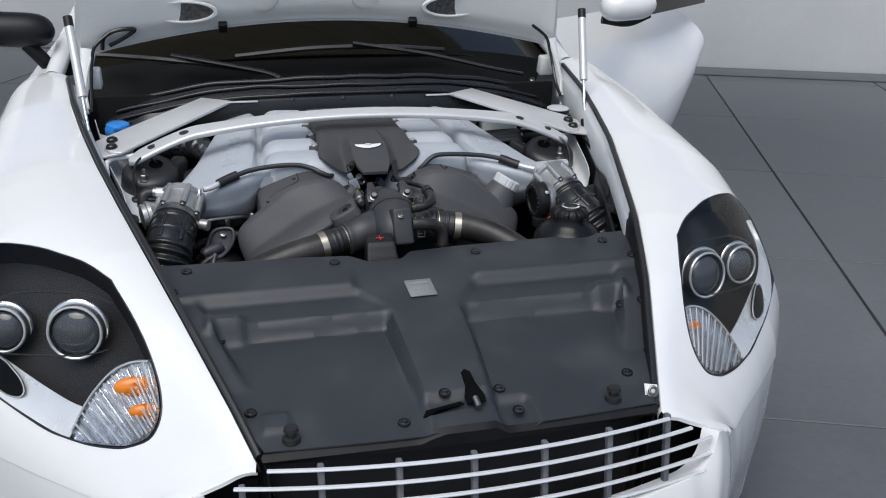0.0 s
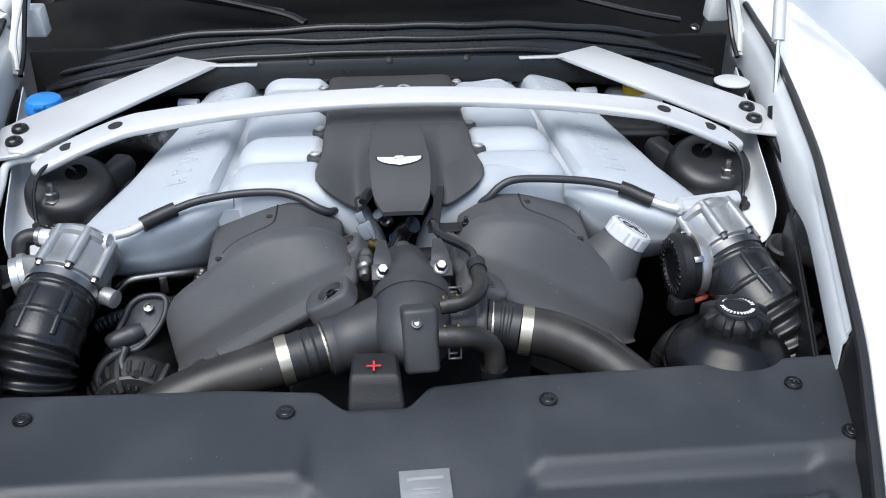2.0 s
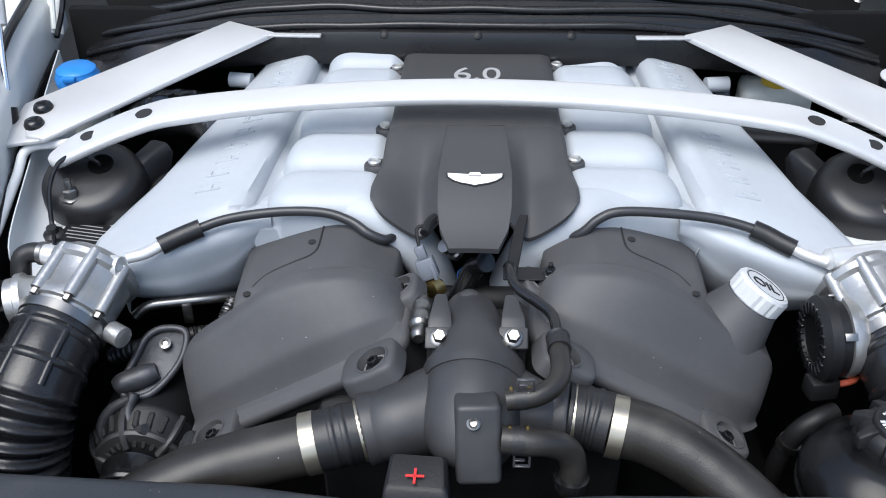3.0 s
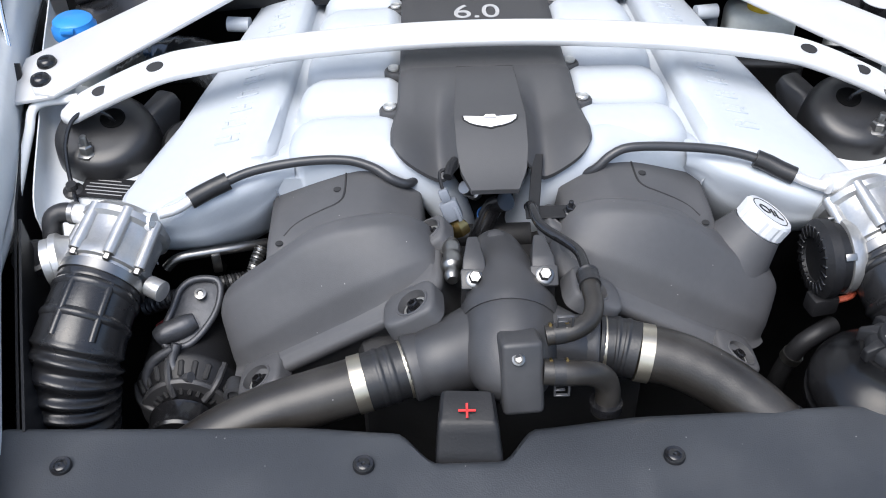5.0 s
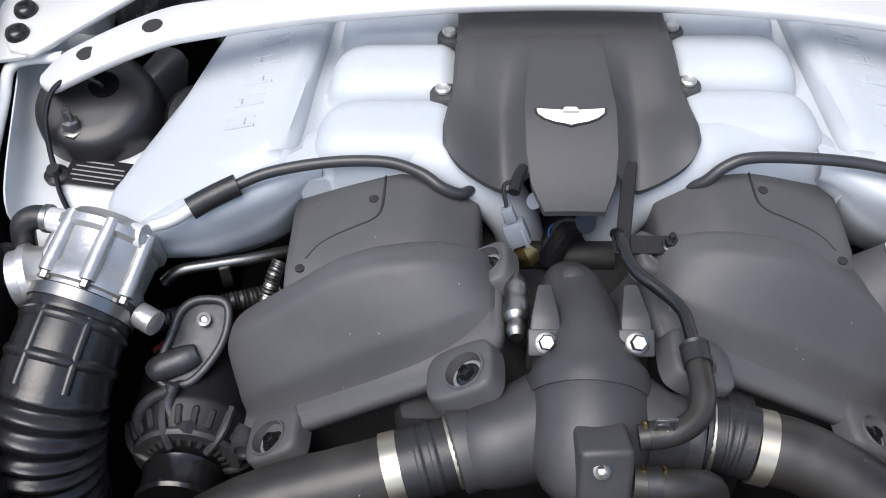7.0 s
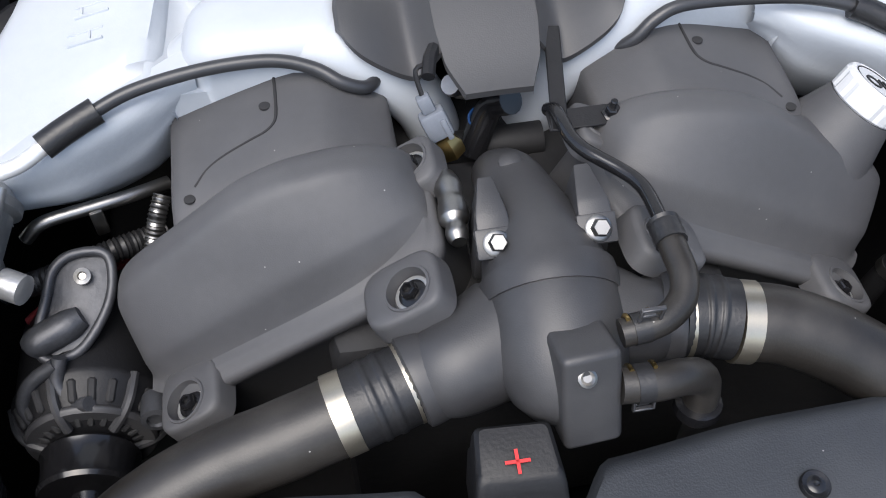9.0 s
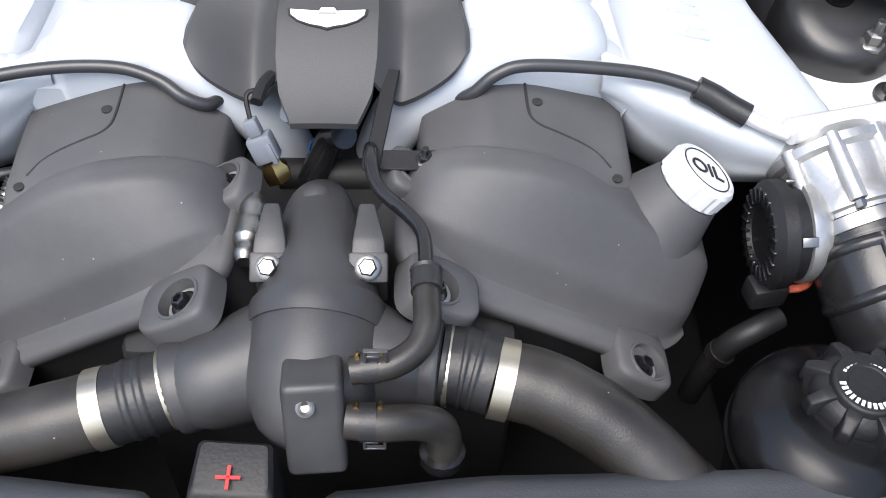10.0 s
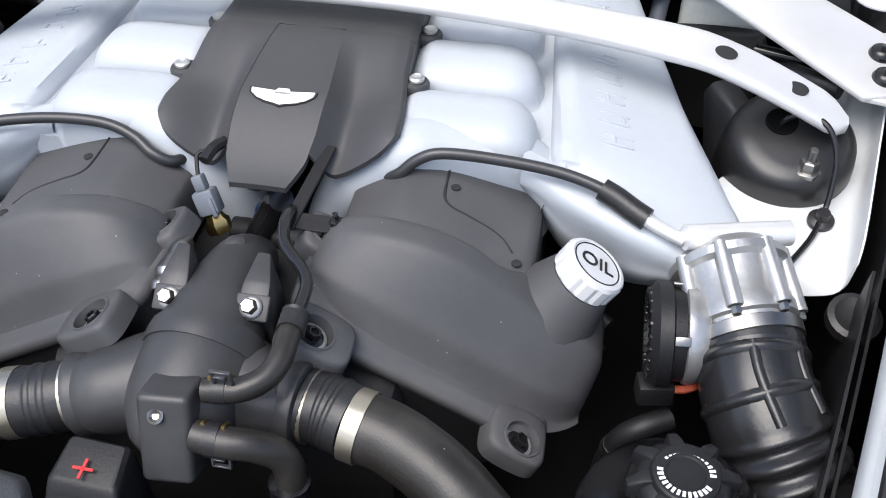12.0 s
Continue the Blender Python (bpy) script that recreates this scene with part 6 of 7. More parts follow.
# warning label on the left tower sheet
lab = thing("warning_label", (-0.527, 0.425, 0.735), "black warning sticker with white print", "label")
lm = frame_of((-0.522, 0.482, 0.7555), (1, -0.16, -0.03), (0, -0.10, 1))
part("sticker", block(lm, (0.075, 0.040, 0.0012), 0), BLACK, lab)
bm = bmesh.new()
for k, wd in enumerate((0.034, 0.058, 0.062, 0.060, 0.050)):
    block_into(bm, lm @ Matrix.Translation(((0.065 - wd) / 2 * (0 if k else -0.2), 0.014 - 0.007 * k, 0.0009)), (wd, 0.0017, 0.0004), 0)
part("print", bm, GREY_PRINT, lab)

# ---------------------------------------------------------------- tanks, alternator and other neighbours
RES_BLACK = mat("deep_black_reservoir_plastic", (0.006, 0.006, 0.0065), 0.24, var=0.2, scale=14, spec=0.30)
ps = thing("steering_fluid_reservoir", (0.41, 0.13, 0.52), "glossy black round fluid reservoir with a ribbed cap", "reservoir")
c = V((0.416, 0.110, 0.584))
part("bowl", turned(c, (0, -0.05, 1), [(0, 0.058), (0.08, 0.072), (0.104, 0.077), (0.107, 0.081), (0.113, 0.0815), (0.116, 0.079), (0.119, 0.0785), (0.122, 0.081), (0.127, 0.0815), (0.136, 0.080), (0.147, 0.075), (0.156, 0.067), (0.163, 0.058), (0.169, 0.050), (0.176, 0.045), (0.184, 0.043), (0.190, 0.042)], 56), RES_BLACK, ps)
cap_at = c + V((0, -0.009, 0.186))
cap_up = V((0, -0.05, 1)).normalized()
cap = part("cap", turned(cap_at, cap_up, [(0, 0.034), (0.004, 0.037), (0.012, 0.036), (0.016, 0.032), (0.019, 0.0275), (0.0235, 0.0265), (0.025, 0.0255), (0.0255, 0.024), (0.0245, 0.0155), (0.0235, 0.0145), (0.0235, 0.001)], 48), BLACK, ps, "black ribbed screw cap")
for k in range(8):
    a = 2 * math.pi * k / 8 + 0.2
    q = V((math.cos(a), math.sin(a), 0))
    w_ = V((-q.y, q.x, 0))
    bm = bmesh.new()
    grid_faces(bm, [[cap_at + q * r - w_ * hw, cap_at + q * r + w_ * hw, cap_at + q * r + w_ * (hw * 0.7) + V((0, 0, zt)), cap_at + q * r - w_ * (hw * 0.7) + V((0, 0, zt))] for r, hw, zt in ((0.022, 0.0085, 0.0215), (0.034, 0.0080, 0.0195), (0.045, 0.0055, 0.0135))], True, True)
    bmesh.ops.recalc_face_normals(bm, faces=bm.faces)
    bmesh.ops.bevel(bm, geom=bm.edges[:], offset=0.0016, segments=2, affect="EDGES", profile=0.5)
    part("grip", bm, BLACK, cap)
bm = bmesh.new()
for k in range(30):
    if k % 15 in (13, 14):
        continue
    a = 2 * math.pi * k / 30
    block_into(bm, frame_of(cap_at + cap_up * 0.0252 + V((0.0200 * math.cos(a), 0.0200 * math.sin(a), 0)), (math.cos(a), math.sin(a), 0)), (0.0048, 0.0024, 0.0008), 0)
part("print", bm, WHITE_PRINT, cap, "white print round the cap")

bypass = thing("bypass_hose", (0.375, 0.23, 0.58), "black rubber hose standing beside the cam cover", "hose")
part("hose_wall", tube([(0.366, 0.250, 0.54), (0.370, 0.245, 0.60), (0.380, 0.240, 0.645), (0.398, 0.242, 0.664), (0.424, 0.255, 0.668)], 0.012, n=36, segs=14), BLACK, bypass)
part("clip", tube([(0.374, 0.243, 0.622, 0.0138), (0.377, 0.2415, 0.632, 0.0138)], n=3, segs=18), STEEL, bypass, "steel hose clip")

alt = thing("alternator", (-0.37, 0.25, 0.55), "dark alternator with a slotted metal housing", "alternator")
ALT_METAL = mat("dusty_dark_aluminium", (0.060, 0.062, 0.068), 0.45, metal=0.5, var=0.3, scale=25, bump=0.3, bscale=120)
ac = V((-0.390, 0.0, 0.606))
def A_(a, r, y):
    """A place on the alternator: angle from the top, radius, distance along the shaft."""
    return V((ac.x + r * math.sin(a), y, ac.z + r * math.cos(a)))


house = part("housing", turned((ac.x, 0.32, ac.z), (0, -1, 0), [(0, 0.062), (0.01, 0.067), (0.080, 0.067), (0.084, 0.069), (0.090, 0.069), (0.094, 0.066), (0.102, 0.0625), (0.112, 0.055), (0.116, 0.052), (0.120, 0.046), (0.124, 0.030), (0.125, 0.001)], 48), BLACK, alt, "dark cast housing")
for k in range(24):
    a = 2 * math.pi * k / 24
    if k % 4 != 3:
        p, q = A_(a, 0.0665, 0.2265), A_(a, 0.0560, 0.2075)
        # black blocks on the shell stand in for shade inside its open slots
        part("vent", block(frame_of(p.lerp(q, 0.5), q - p, A_(a, 1, 0) - A_(a, 0, 0)), (0.021, 0.0075, 0.005), 0.002, 1), JOINT, house)
        p, q = A_(a, 0.050, 0.2035), A_(a, 0.034, 0.1965)
        part("vent", block(frame_of(p.lerp(q, 0.5), q - p, (0, -1, 0.1)), (0.015, 0.0060, 0.004), 0.0015, 1), JOINT, house)
    else:
        part("housing_rib", tube([A_(a, 0.068, 0.235), A_(a, 0.062, 0.214), A_(a, 0.052, 0.202), A_(a, 0.036, 0.195)], 0.0045, n=12, segs=8), CASTING, house)
part("front_ring", tube([(ac.x, 0.207, ac.z, 0.0545), (ac.x, 0.203, ac.z, 0.0565), (ac.x, 0.199, ac.z, 0.0535)], n=7, segs=44), CASTING, house)
part("pulley", turned((ac.x - 0.002, 0.192, ac.z - 0.006), (0, -1, 0), [(0, 0.040), (0.004, 0.043), (0.010, 0.041), (0.030, 0.041), (0.036, 0.043), (0.040, 0.041), (0.041, 0.014), (0.050, 0.012)], 40), GLOSS_BLACK, alt, "black belt pulley")
ear = [(-0.407, 0.298, 0.698), (-0.400, 0.317, 0.708), (-0.383, 0.327, 0.714), (-0.355, 0.325, 0.713), (-0.350, 0.306, 0.702), (-0.358, 0.281, 0.688), (-0.381, 0.255, 0.673), (-0.407, 0.249, 0.669), (-0.419, 0.262, 0.677)]
ear = [V(p) for p in cr(ear + ear[:1], 41)]
ear_n = V((0.05, -0.5, 0.86)).normalized()
bracket = part("bracket_plate", plate([tuple(p) for p in ear[:-1]], 0.012, down=tuple(-ear_n), bevel=0.002), ALT_METAL, alt, "cast bracket plate")
part("bracket_rim", tube([tuple(p + ear_n * 0.003) for p in ear], 0.0045, n=70, segs=10), ALT_METAL, bracket)
part("bracket_boss", tube([(-0.424, 0.259, 0.678, 0.011), (-0.416, 0.262, 0.682, 0.014), (-0.390, 0.271, 0.688, 0.014), (-0.378, 0.276, 0.691, 0.010)], n=16, segs=16), ALT_METAL, bracket, "cast bolt boss")
part("arm_bolt", turned((-0.374, 0.306, 0.708), tuple(ear_n), [(0, 0.0075), (0.004, 0.0075), (0.005, 0.004), (0.003, 0.003), (0.003, 0.001)], 14), STEEL, bracket)
part("support_leg", tube([(-0.396, 0.240, 0.686), (-0.402, 0.226, 0.668), (-0.392, 0.212, 0.655), (-0.376, 0.204, 0.664)], 0.0065, n=20, segs=10), ALT_METAL, alt)
part("support_leg", tube([(-0.400, 0.236, 0.682), (-0.425, 0.230, 0.668), (-0.436, 0.220, 0.648), (-0.425, 0.208, 0.630)], 0.0065, n=20, segs=10), ALT_METAL, alt)
part("lug", turned((-0.326, 0.196, 0.640), (0, -1, 0.2), [(-0.02, 0.014), (0.004, 0.013), (0.005, 0.008), (0.002, 0.007), (0.002, 0.001)], 18), ALT_METAL, alt)

steelpipe = thing("heater_pipe", (-0.37, 0.37, 0.726), "bright steel heater pipe under the intake", "pipe")
part("pipe", tube([(-0.425, 0.352, 0.715), (-0.407, 0.358, 0.727), (-0.37, 0.368, 0.727), (-0.332, 0.380, 0.724), (-0.30, 0.40, 0.715)], 0.0065, n=24, segs=12), STEEL, steelpipe)
part("clip", block(pose(-0.362, 0.366, 0.712, 0, 0, 15), (0.012, 0.010, 0.030), 0.002), STEEL, steelpipe)
loom = thing("wiring_loom", (-0.42, 0.30, 0.62), "black corrugated wiring loom with a red lead", "wires")
part("loom", tube([(-0.46, 0.34, 0.66), (-0.41, 0.33, 0.685), (-0.36, 0.345, 0.690), (-0.31, 0.37, 0.68)], 0.011, n=90, segs=12, shape=lambda s: 1 + 0.10 * math.sin(s * 220)), RUBBER, loom)
part("red_lead", tube([(-0.44, 0.31, 0.650), (-0.415, 0.32, 0.662), (-0.38, 0.335, 0.666), (-0.35, 0.36, 0.660)], 0.005, n=24, segs=8), mat("dark_red_lead", (0.12, 0.008, 0.010), 0.5), loom, "dark red lead")
part("foil_end", tube([(-0.300, 0.365, 0.735), (-0.308, 0.350, 0.722), (-0.318, 0.335, 0.695)], 0.008, n=40, segs=12, shape=lambda s: 1 + 0.10 * math.sin(s * 90)), STEEL, loom, "silver braided end")

washer = thing("washer_bottle", (-0.618, 0.767, 0.72), "milky washer bottle with a blue flip cap", "bottle")
part("bottle_neck", turned((-0.618, 0.77, 0.74), (0, 0, 1), [(0, 0.034), (0.05, 0.034), (0.09, 0.031), (0.115, 0.030)], 26), MILKY, washer)
part("cap", turned((-0.618, 0.767, 0.853), (0, -0.05, 1), [(0, 0.033), (0.004, 0.034), (0.014, 0.034), (0.018, 0.031), (0.024, 0.030), (0.028, 0.025), (0.029, 0.001)], 30), BLUE, washer, "blue plastic flip cap")
part("cap_tab", block(pose(-0.618, 0.735, 0.872, 0, 0, 5), (0.020, 0.014, 0.008), 0.002), BLUE, washer)

tank = thing("brake_fluid_tank", (0.47, 0.83, 0.74), "milky brake fluid tank with a yellow cap", "tank")
part("tank_body", block(pose(0.475, 0.840, 0.785, 0, 0, -10), (0.11, 0.085, 0.10), 0.016, 3), MILKY, tank)
part("cap", turned((0.475, 0.835, 0.834), (0, 0, 1), [(0, 0.024), (0.012, 0.024), (0.016, 0.020), (0.017, 0.001)], 28), YELLOW, tank, "yellow plastic cap")
canister = thing("coolant_filler", (0.648, 0.80, 0.76), "black filler neck with a pale grey cap", "filler")
part("neck", turned((0.648, 0.79, 0.78), (0, -0.05, 1), [(0, 0.030), (0.06, 0.030), (0.075, 0.034), (0.085, 0.034)], 26), GLOSS_BLACK, canister)
part("cap", turned((0.648, 0.787, 0.864), (0, -0.05, 1), [(0, 0.0335), (0.003, 0.0335), (0.005, 0.030), (0.0052, 0.001)], 26), LIGHT_CAP, canister, "pale grey cap")
abs_unit = thing("black_reservoir_box", (0.47, 0.64, 0.72), "black moulded plastic box with a rubber hose", "box")
lid = [(0.400, 0.728), (0.505, 0.708), (0.520, 0.745), (0.515, 0.782), (0.405, 0.795), (0.394, 0.76)]
lid = [tuple(p) for p in cr(lid + lid[:1], 37)[:-1]]
lc = V((0.455, 0.752))
bm = bmesh.new()
grid_faces(bm, [[(lc.x + (x - lc.x) * k, lc.y + (y - lc.y) * k, z + 0.06 * (x - 0.455)) for x, y in lid] for k, z in ((0.94, 0.70), (0.96, 0.785), (1.02, 0.787), (1.02, 0.794), (0.97, 0.796), (0.97, 0.802), (0.92, 0.808), (0.84, 0.806), (0.78, 0.803), (0.3, 0.802))], True, True)
part("box_body", bm, TOWER_BLACK, abs_unit, sharp=50)
part("box_hose", tube([(0.510, 0.730, 0.800), (0.522, 0.712, 0.806), (0.535, 0.690, 0.812), (0.555, 0.655, 0.822), (0.59, 0.630, 0.826)], 0.0125, n=30, segs=14), RUBBER, abs_unit, "black rubber outlet hose")
part("hose_clip", tube([(0.516, 0.721, 0.803, 0.0145), (0.521, 0.714, 0.805, 0.0145)], n=3, segs=18), STEEL, abs_unit)
part("grey_stub", tube([(0.384, 0.800, 0.70), (0.386, 0.805, 0.77), (0.390, 0.822, 0.815), (0.392, 0.835, 0.822)], 0.011, n=20, segs=14), GREY_PLASTIC, abs_unit, "grey pipe stub")
foilw = thing("wrapped_hose", (-0.45, 0.74, 0.72), "thick hose wrapped in crumpled shiny black film", "hose")
part("film", tube([(-0.56, 0.80, 0.76, 0.03), (-0.49, 0.77, 0.80, 0.038), (-0.42, 0.74, 0.81, 0.036), (-0.37, 0.68, 0.79, 0.03)], n=40, segs=18, shape=lambda s: 1 + 0.08 * noise.noise((s * 30, 0, 0))), FOIL, foilw)
airbox = thing("dark_cylinder", (-0.455, 0.545, 0.70), "dark grey cylindrical damper beside the strut tower", "cylinder")
part("shell", turned((-0.430, 0.60, 0.72), (0.2, -0.5, 0.75), [(0, 0.045), (0.05, 0.046), (0.06, 0.040), (0.065, 0.02)], 28), DARK, airbox)

# chassis rails and covers at the sides of the bay
for sx in SIDES:
    rail = thing("bonnet_release_pipe", (sx * 0.62, 0.3, 0.70), "thin painted pipe running along the inner wing", "pipe")
    if sx < 0:
        part("pipe", tube([(-0.575, 0.60, 0.832), (-0.635, 0.595, 0.825), (-0.640, 0.55, 0.80), (-0.625, 0.40, 0.765), (-0.615, 0.25, 0.735), (-0.59, 0.12, 0.66)], 0.007, n=50, segs=10), INNER_WHITE, rail)
    else:
        part("pipe", tube([(0.50, 0.70, 0.828), (0.60, 0.66, 0.832), (0.648, 0.62, 0.826), (0.655, 0.55, 0.815), (0.640, 0.35, 0.765), (0.625, 0.20, 0.72)], 0.008, n=50, segs=10), GLOSS_BLACK, rail)
    mount = thing("rubber_mount", (sx * 0.59, 0.345, 0.72), "round black rubber mount on a bracket", "mount", group="rubber mounts")
    part("bush", turned((sx * 0.588, 0.350, 0.735), (0, -0.3, 1), [(0, 0.026), (0.012, 0.026), (0.014, 0.020), (0.010, 0.012), (0.012, 0.001)], 24), RUBBER, mount)
    shield = thing("side_shield", (sx * 0.58, 0.2, 0.5), "matt black shield beside the air hose", "shield", group="side shields")
    bm = bmesh.new()
    grid_faces(bm, [[(sx * (edge(y)[0] - 0.045 - 0.02 * k), y, edge(y)[2] - 0.07 - 0.30 * k) for k in (0, 0.3, 1)] for y in np.linspace(0.06, 0.36, 8)])
    part("shield_wall", thicken(bm, 0.003), BLACK, shield)

# ---------------------------------------------------------------- scuttle, wipers, struts
cowl = thing("scuttle_panel", (0, 0.95, 0.86), "black plastic scuttle panel with a ribbed rubber seal", "panel")


def cowl_c(x):
    k = abs(x / 0.66)
    return V((x, 0.878 + 0.08 * k ** 2, 0.945 - 0.085 * k ** 3))


prof = [(-0.066, -0.075), (-0.064, -0.034), (-0.060, -0.026), (-0.050, -0.022), (-0.046, -0.026), (-0.040, -0.010), (-0.034, -0.006), (-0.028, -0.008), (-0.025, -0.014), (-0.020, 0.004), (-0.012, 0.009), (-0.006, 0.006), (-0.003, 0.0), (0.0, 0.012), (0.008, 0.018), (0.016, 0.014), (0.022, 0.002), (0.03, 0.000)]
bm = bmesh.new()
grid_faces(bm, [[cowl_c(x) + V((0, dy, dz)) for dy, dz in prof] for x in np.linspace(-0.66, 0.66, 61)])
part("ribbed_seal", thicken(bm, 0.002), SEAL, cowl, "ribbed black rubber seal", sharp=25)
for dy_, dz_, r_ in ((-0.050, -0.018, 0.006), (-0.026, 0.000, 0.0065), (0.002, 0.016, 0.0075)):
    part("seal_ridge", tube([cowl_c(x) + V((0, dy_ + 0.003 * noise.noise((x * 9, dy_ * 90, 0)), dz_ + 0.006 * noise.noise((x * 7, dy_ * 60, 5)))) for x in np.linspace(-0.655, 0.655, 45)], r_, n=140, segs=10), SEAL, cowl)
# loose folded flaps hang below its ends
for x0, x1 in ((-0.66, -0.43), (0.45, 0.66)):
    rings = []
    for x in np.linspace(x0, x1, 40):
        f = smooth(x1, x0, x) if x0 < 0 else smooth(x0, x1, x)
        wob = 0.010 * noise.noise((x * 14, 2, 0))
        c = cowl_c(x) + V((0, -0.060, -0.030 + wob))
        rings.append([c, c + V((0, -0.012, 0.008 + wob)), c + V((0, -0.022, -0.004)), c + V((0, -0.026 - 0.02 * f, -0.020 - 0.012 * f + wob)), c + V((0, -0.034 - 0.02 * f, -0.014 - 0.014 * f)), c + V((0, -0.036 - 0.03 * f, -0.034 - 0.022 * f + wob))])
    bm = bmesh.new()
    grid_faces(bm, rings)
    part("seal_flap", thicken(bm, 0.002), SEAL, cowl, "folded black rubber flap", sharp=60)
for x in np.linspace(-0.60, 0.60, 9):
    part("seal_clip", turned(cowl_c(x) + V((0.02 * math.sin(x * 40), -0.058, -0.030)), (0, -0.6, 0.7), [(0, 0.008), (0.003, 0.008), (0.005, 0.005), (0.0055, 0.001)], 14), BLACK, cowl)
rings = []
for x in np.linspace(-0.68, 0.68, 41):
    c = cowl_c(x)
    yb = 1.20
    rings.append([c + V((0, 0.028, 0.002)), c + V((0, 0.07, -0.02)), V((x, lerp(c.y + 0.07, yb, 0.5), c.z - 0.02)), V((x * 1.1, yb, 1.00 - 0.06 * (x / 0.68) ** 2))])
bm = bmesh.new()
grid_faces(bm, rings)
part("tray", thicken(bm, 0.003), UNLIT_BLACK, cowl, "matt black scuttle tray")
for x, y, z in ((-0.089, 0.922, 0.953), (0.136, 0.899, 0.955), (0.655, 1.045, 0.905), (-0.40, 0.93, 0.935)):
    bm = turned((x, y, z - 0.004), (0, -0.4, 0.9), [(0, 0.010), (0.004, 0.010), (0.006, 0.006), (0.010, 0.005)], 14)
    part("scuttle_bolt", bm, STEEL, cowl, "small bright bolt")
part("front_lip", tube([cowl_c(x) + V((0, -0.036, -0.045)) for x in np.linspace(-0.64, 0.64, 25)], 0.012, n=60, segs=8), BLACK, cowl)

for pts, arm in (([(-0.69, 1.15, 1.000), (-0.52, 1.11, 0.990), (-0.36, 1.075, 0.975), (-0.205, 1.037, 0.955)], [(-0.16, 0.99, 0.945), (-0.22, 1.02, 0.962), (-0.47, 1.098, 1.002)]),
                 ([(-0.285, 1.070, 0.998), (-0.05, 1.060, 1.018), (0.17, 1.070, 1.016), (0.37, 1.098, 0.998)], [(0.60, 0.985, 0.935), (0.50, 0.985, 0.955), (0.30, 1.02, 0.998), (0.07, 1.055, 1.032)])):
    wp = thing("windscreen_wiper", pts[0], "matt black windscreen wiper lying on the scuttle", "wiper", group="windscreen wipers")
    part("blade", tube(pts, 0.008, n=30, segs=6), RUBBER, wp)
    part("wiper_arm", tube(arm, 0.010, n=30, segs=8, flat=0.6), BLACK, wp)

for sx in SIDES:
    def P(x, y, z):
        return V((sx * x, y, z))
    gs = thing("gas_strut", P(0.705, 0.70, 0.83), "bright gas strut holding the bonnet open", "gas strut", group="gas struts of the bonnet")
    b_, t_ = P(0.676, 0.640, 0.836), P(0.716, 0.815, 1.140)
    part("cylinder", tube([b_.lerp(t_, 0.42), b_.lerp(t_, 0.97)], 0.0115, n=4, segs=18), SILVER, gs, "silver strut cylinder")
    part("piston_rod", tube([b_, b_.lerp(t_, 0.43)], 0.0045, n=4, segs=12), CHROME, gs, "chrome piston rod")
    part("lower_socket", tube([b_.lerp(t_, -0.04), b_.lerp(t_, 0.08)], 0.012, n=6, segs=12), BLACK, gs)
    part("upper_socket", tube([b_.lerp(t_, 0.96), b_.lerp(t_, 1.04)], 0.012, n=6, segs=12), BLACK, gs)
    arm = [P(0.722, 0.935, 0.872), P(0.716, 0.955, 0.915), P(0.704, 0.985, 0.975), P(0.692, 1.005, 1.040)]
    hg = part("bonnet_hinge", tube([(*p, r) for p, r in zip(arm, (0.020, 0.013, 0.015, 0.022))], n=24, segs=12, flat=0.5), INNER_WHITE, car, "white painted bonnet hinge arm")
    part("hinge_hook", tube([P(0.730, 0.930, 0.905), P(0.738, 0.915, 0.880), P(0.728, 0.915, 0.862)], 0.010, n=14, segs=10), INNER_WHITE, hg)
    part("hinge_box", block(frame_of(P(0.690, 1.02, 0.955), (1, 0.1 * sx, 0), (0, -0.2, 1)), (0.046, 0.035, 0.060), 0.006), INNER_WHITE, hg, "white hinge box")
    part("wire", tube([P(0.690, 0.88, 0.885), P(0.690, 0.92, 0.915), P(0.690, 0.955, 0.96), P(0.684, 0.975, 1.01), P(0.672, 0.985, 1.05), P(0.63, 1.0, 1.085)], 0.0048, n=40, segs=8), GLOSS_BLACK, hg, "taped black wire")
    part("pale_wire", tube([P(0.700, 0.90, 0.89), P(0.706, 0.935, 0.94), P(0.696, 0.965, 0.99), P(0.680, 0.985, 1.035)], 0.0045, n=30, segs=8), MILKY, hg)

# ---------------------------------------------------------------- open door and mirrors
dd = V((math.cos(radians(40)), math.sin(radians(40)), 0))
rings = []
for s in np.linspace(0, 0.93, 30):
    o = V((0.943, 1.20, 0)) + dd * s
    bulge = 0.03 * math.sin(s * 2.6)
    n_ = V((dd.y, -dd.x, 0))
    zb = float(np.interp(s, (0, 0.55, 0.73, 0.85, 0.93, 0.97, 1.0), (0.40, 0.49, 0.59, 0.70, 0.83, 0.95, 1.04)))
    zt = 1.05
    zt = max(zt, zb + 0.02)
    rings.append([o + n_ * (bulge + 0.05 * math.sin(k * math.pi) - 0.20 * k * k) + V((0, 0, lerp(zb, zt, k))) for k in np.linspace(0, 1, 14)])
bm = bmesh.new()
grid_faces(bm, rings)
door = part("door", thicken(bm, 0.05), WHITE_PAINT, car, "white door standing wide open")
bm = bmesh.new()
grid_faces(bm, [[V((0.96, 1.20, 0)) + dd * s + V((0, 0, 1.05)), V((0.99, 1.24, 0)) + dd * s * 0.92 + V((0, 0, 1.05 + h))] for s, h in ((0.1, 0.02), (0.3, 0.14), (0.6, 0.27), (0.95, 0.30))])
part("door_glass", thicken(bm, 0.004), SCREEN, door)
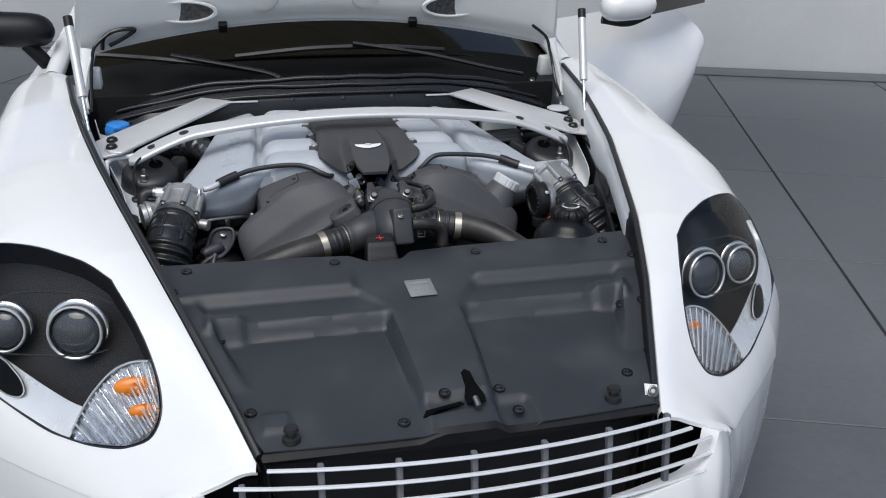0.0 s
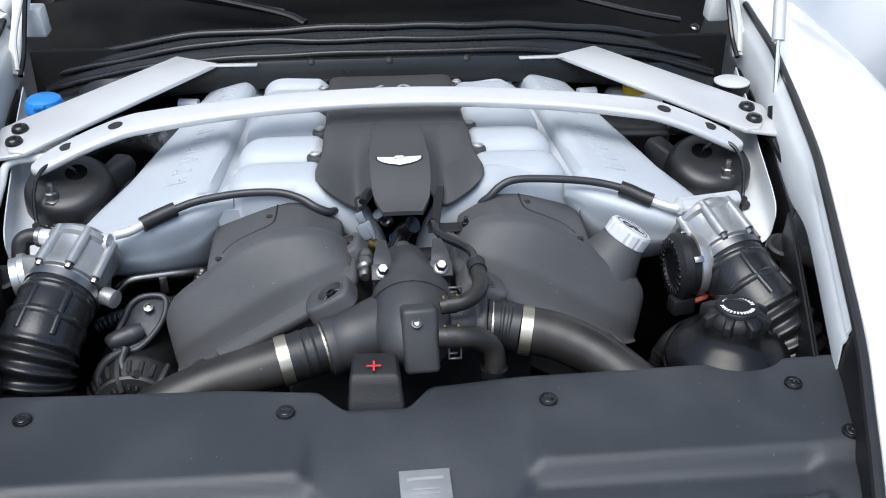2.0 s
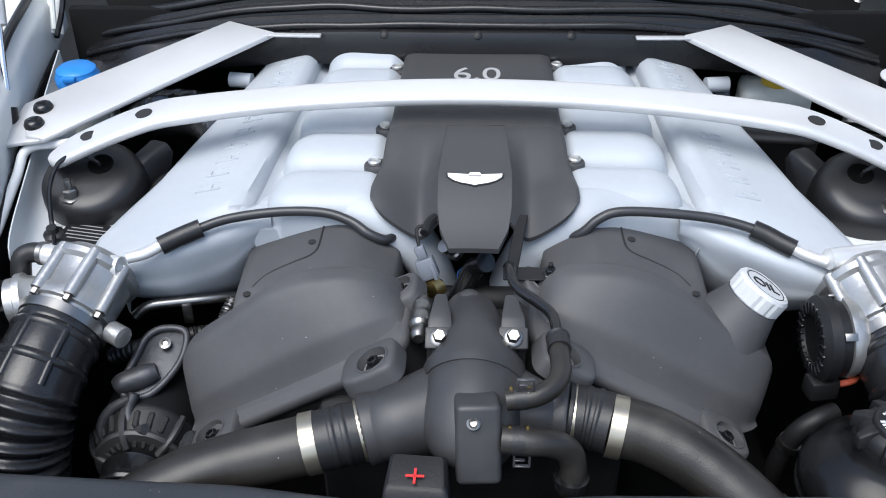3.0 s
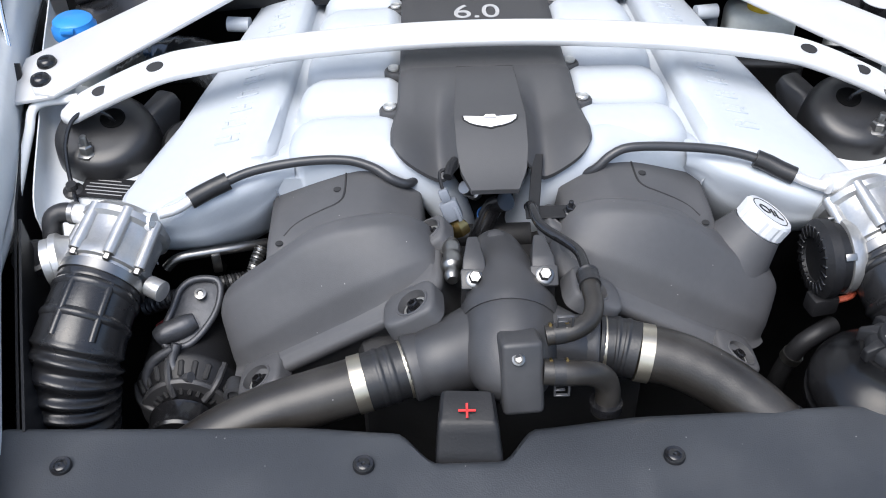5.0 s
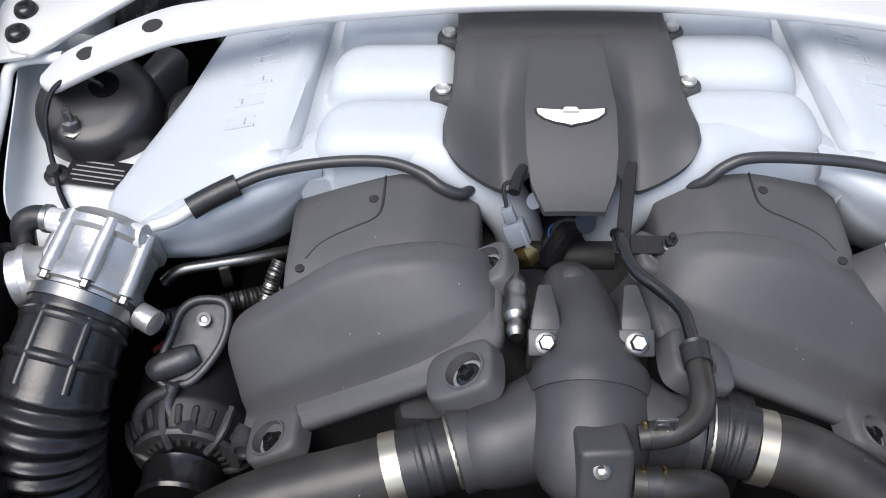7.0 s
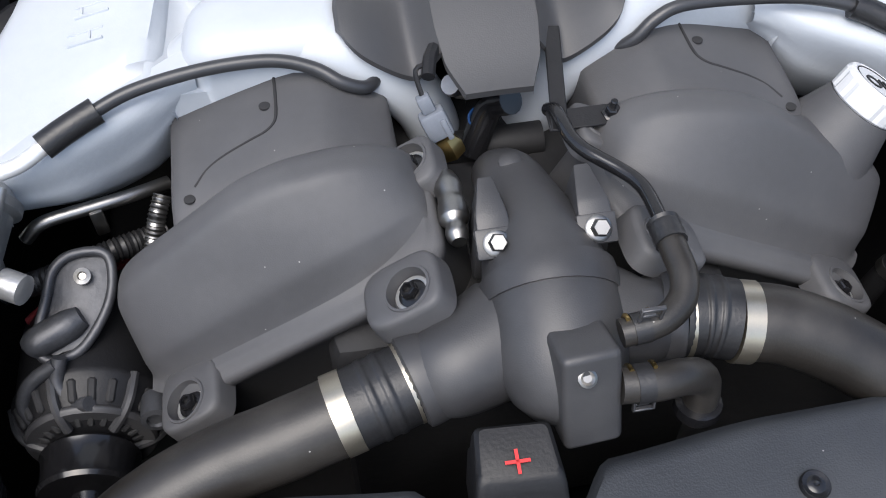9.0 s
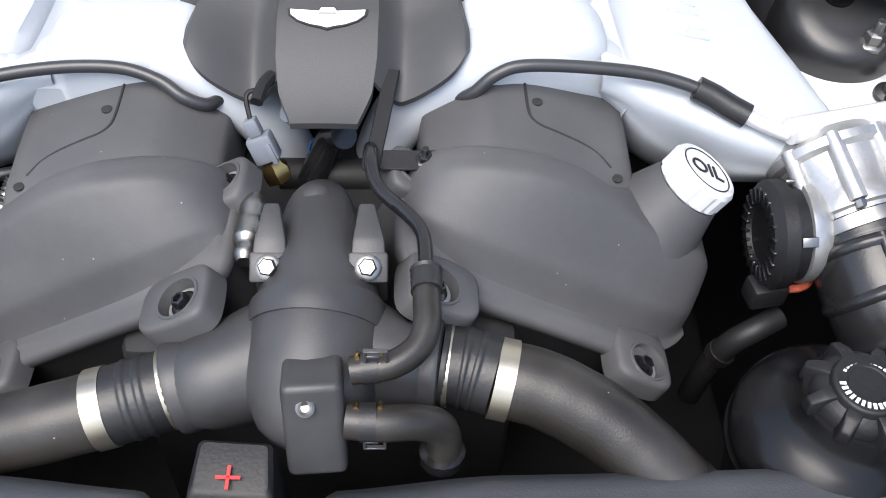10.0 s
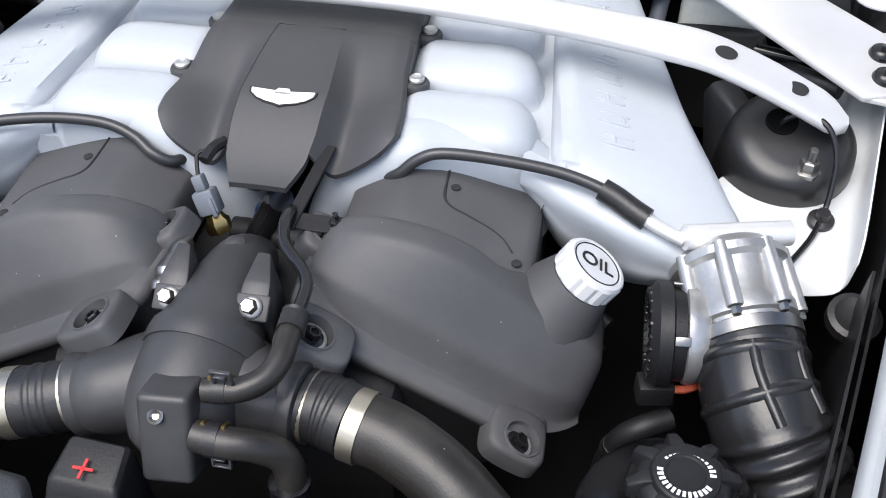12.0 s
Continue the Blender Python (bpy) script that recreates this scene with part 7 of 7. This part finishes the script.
mc = V((1.055, 1.22, 1.112))
bm = tube([mc + V((-0.10, 0, -0.005)), mc + V((-0.06, -0.02, 0.0)), mc + V((0.02, -0.02, 0.005)), mc + V((0.09, 0, 0.01))], 0.06, n=20, segs=20, shape=lambda s: math.sqrt(max(1 - (2 * s - 1) ** 4, 0.05)), flat=0.85)
part("door_mirror", bm, WHITE_PAINT, door, "white door mirror with a black base")
part("mirror_base", tube([mc + V((-0.09, 0.0, -0.045)), mc + V((0.0, -0.012, -0.055)), mc + V((0.085, 0, -0.030))], 0.014, n=14, segs=10), BLACK, door)
lm_ = V((-0.93, 1.28, 1.06))
bm = tube([lm_ + V((0.12, 0, -0.01)), lm_ + V((0.06, -0.02, 0.0)), lm_ + V((-0.02, -0.02, 0.005)), lm_ + V((-0.09, 0, 0.01))], 0.06, n=20, segs=20, shape=lambda s: math.sqrt(max(1 - (2 * s - 1) ** 4, 0.05)), flat=0.85)
part("door_mirror", bm, BLACK, car, "dark door mirror")
part("mirror_stalk", tube([(-0.84, 1.27, 0.955), (-0.86, 1.26, 0.985), (-0.89, 1.26, 1.02)], 0.022, n=12, segs=12), BLACK, car)


# ---------------------------------------------------------------- floor slabs, last
slab_me = {}


def slab_mesh(w, l):
    if (w, l) not in slab_me:
        bm = block(Matrix.Translation((0, 0, -0.008)), (w, l, 0.016), 0.002, 1)
        me = bpy.data.meshes.new("slab")
        bm.to_mesh(me)
        bm.free()
        me.materials.append(SLAB_EACH)
        slab_me[w, l] = me
    return slab_me[w, l]


SLAB_EACH = SLAB.copy()
SLAB_EACH.name = "dark_grey_stone_slab_each"
_nt = SLAB_EACH.node_tree
_oi = _nt.nodes.new("ShaderNodeObjectInfo")
_mr = _nt.nodes.new("ShaderNodeMapRange")
_mr.inputs["To Min"].default_value, _mr.inputs["To Max"].default_value = 0.88, 1.12
_nt.links.new(_oi.outputs["Random"], _mr.inputs["Value"])
_vm = _nt.nodes.new("ShaderNodeVectorMath")
_vm.operation = "SCALE"
_bs = _nt.nodes["Principled BSDF"]
_nt.links.new(_bs.inputs["Base Color"].links[0].from_socket, _vm.inputs[0])
_nt.links.new(_mr.outputs[0], _vm.inputs["Scale"])
_nt.links.new(_vm.outputs[0], _bs.inputs["Base Color"])
for i in range(-7, 7):
    for j in range(-7, 4):
        c = floor_at((i + 0.5) * 1.38, (j + 0.5) * 1.40)
        o = new("slab", slab_mesh(1.368, 1.394))
        o.matrix_world = Matrix.Translation(c) @ Matrix.Rotation(FLOOR_TURN, 4, "Z")
        o.parent = ground
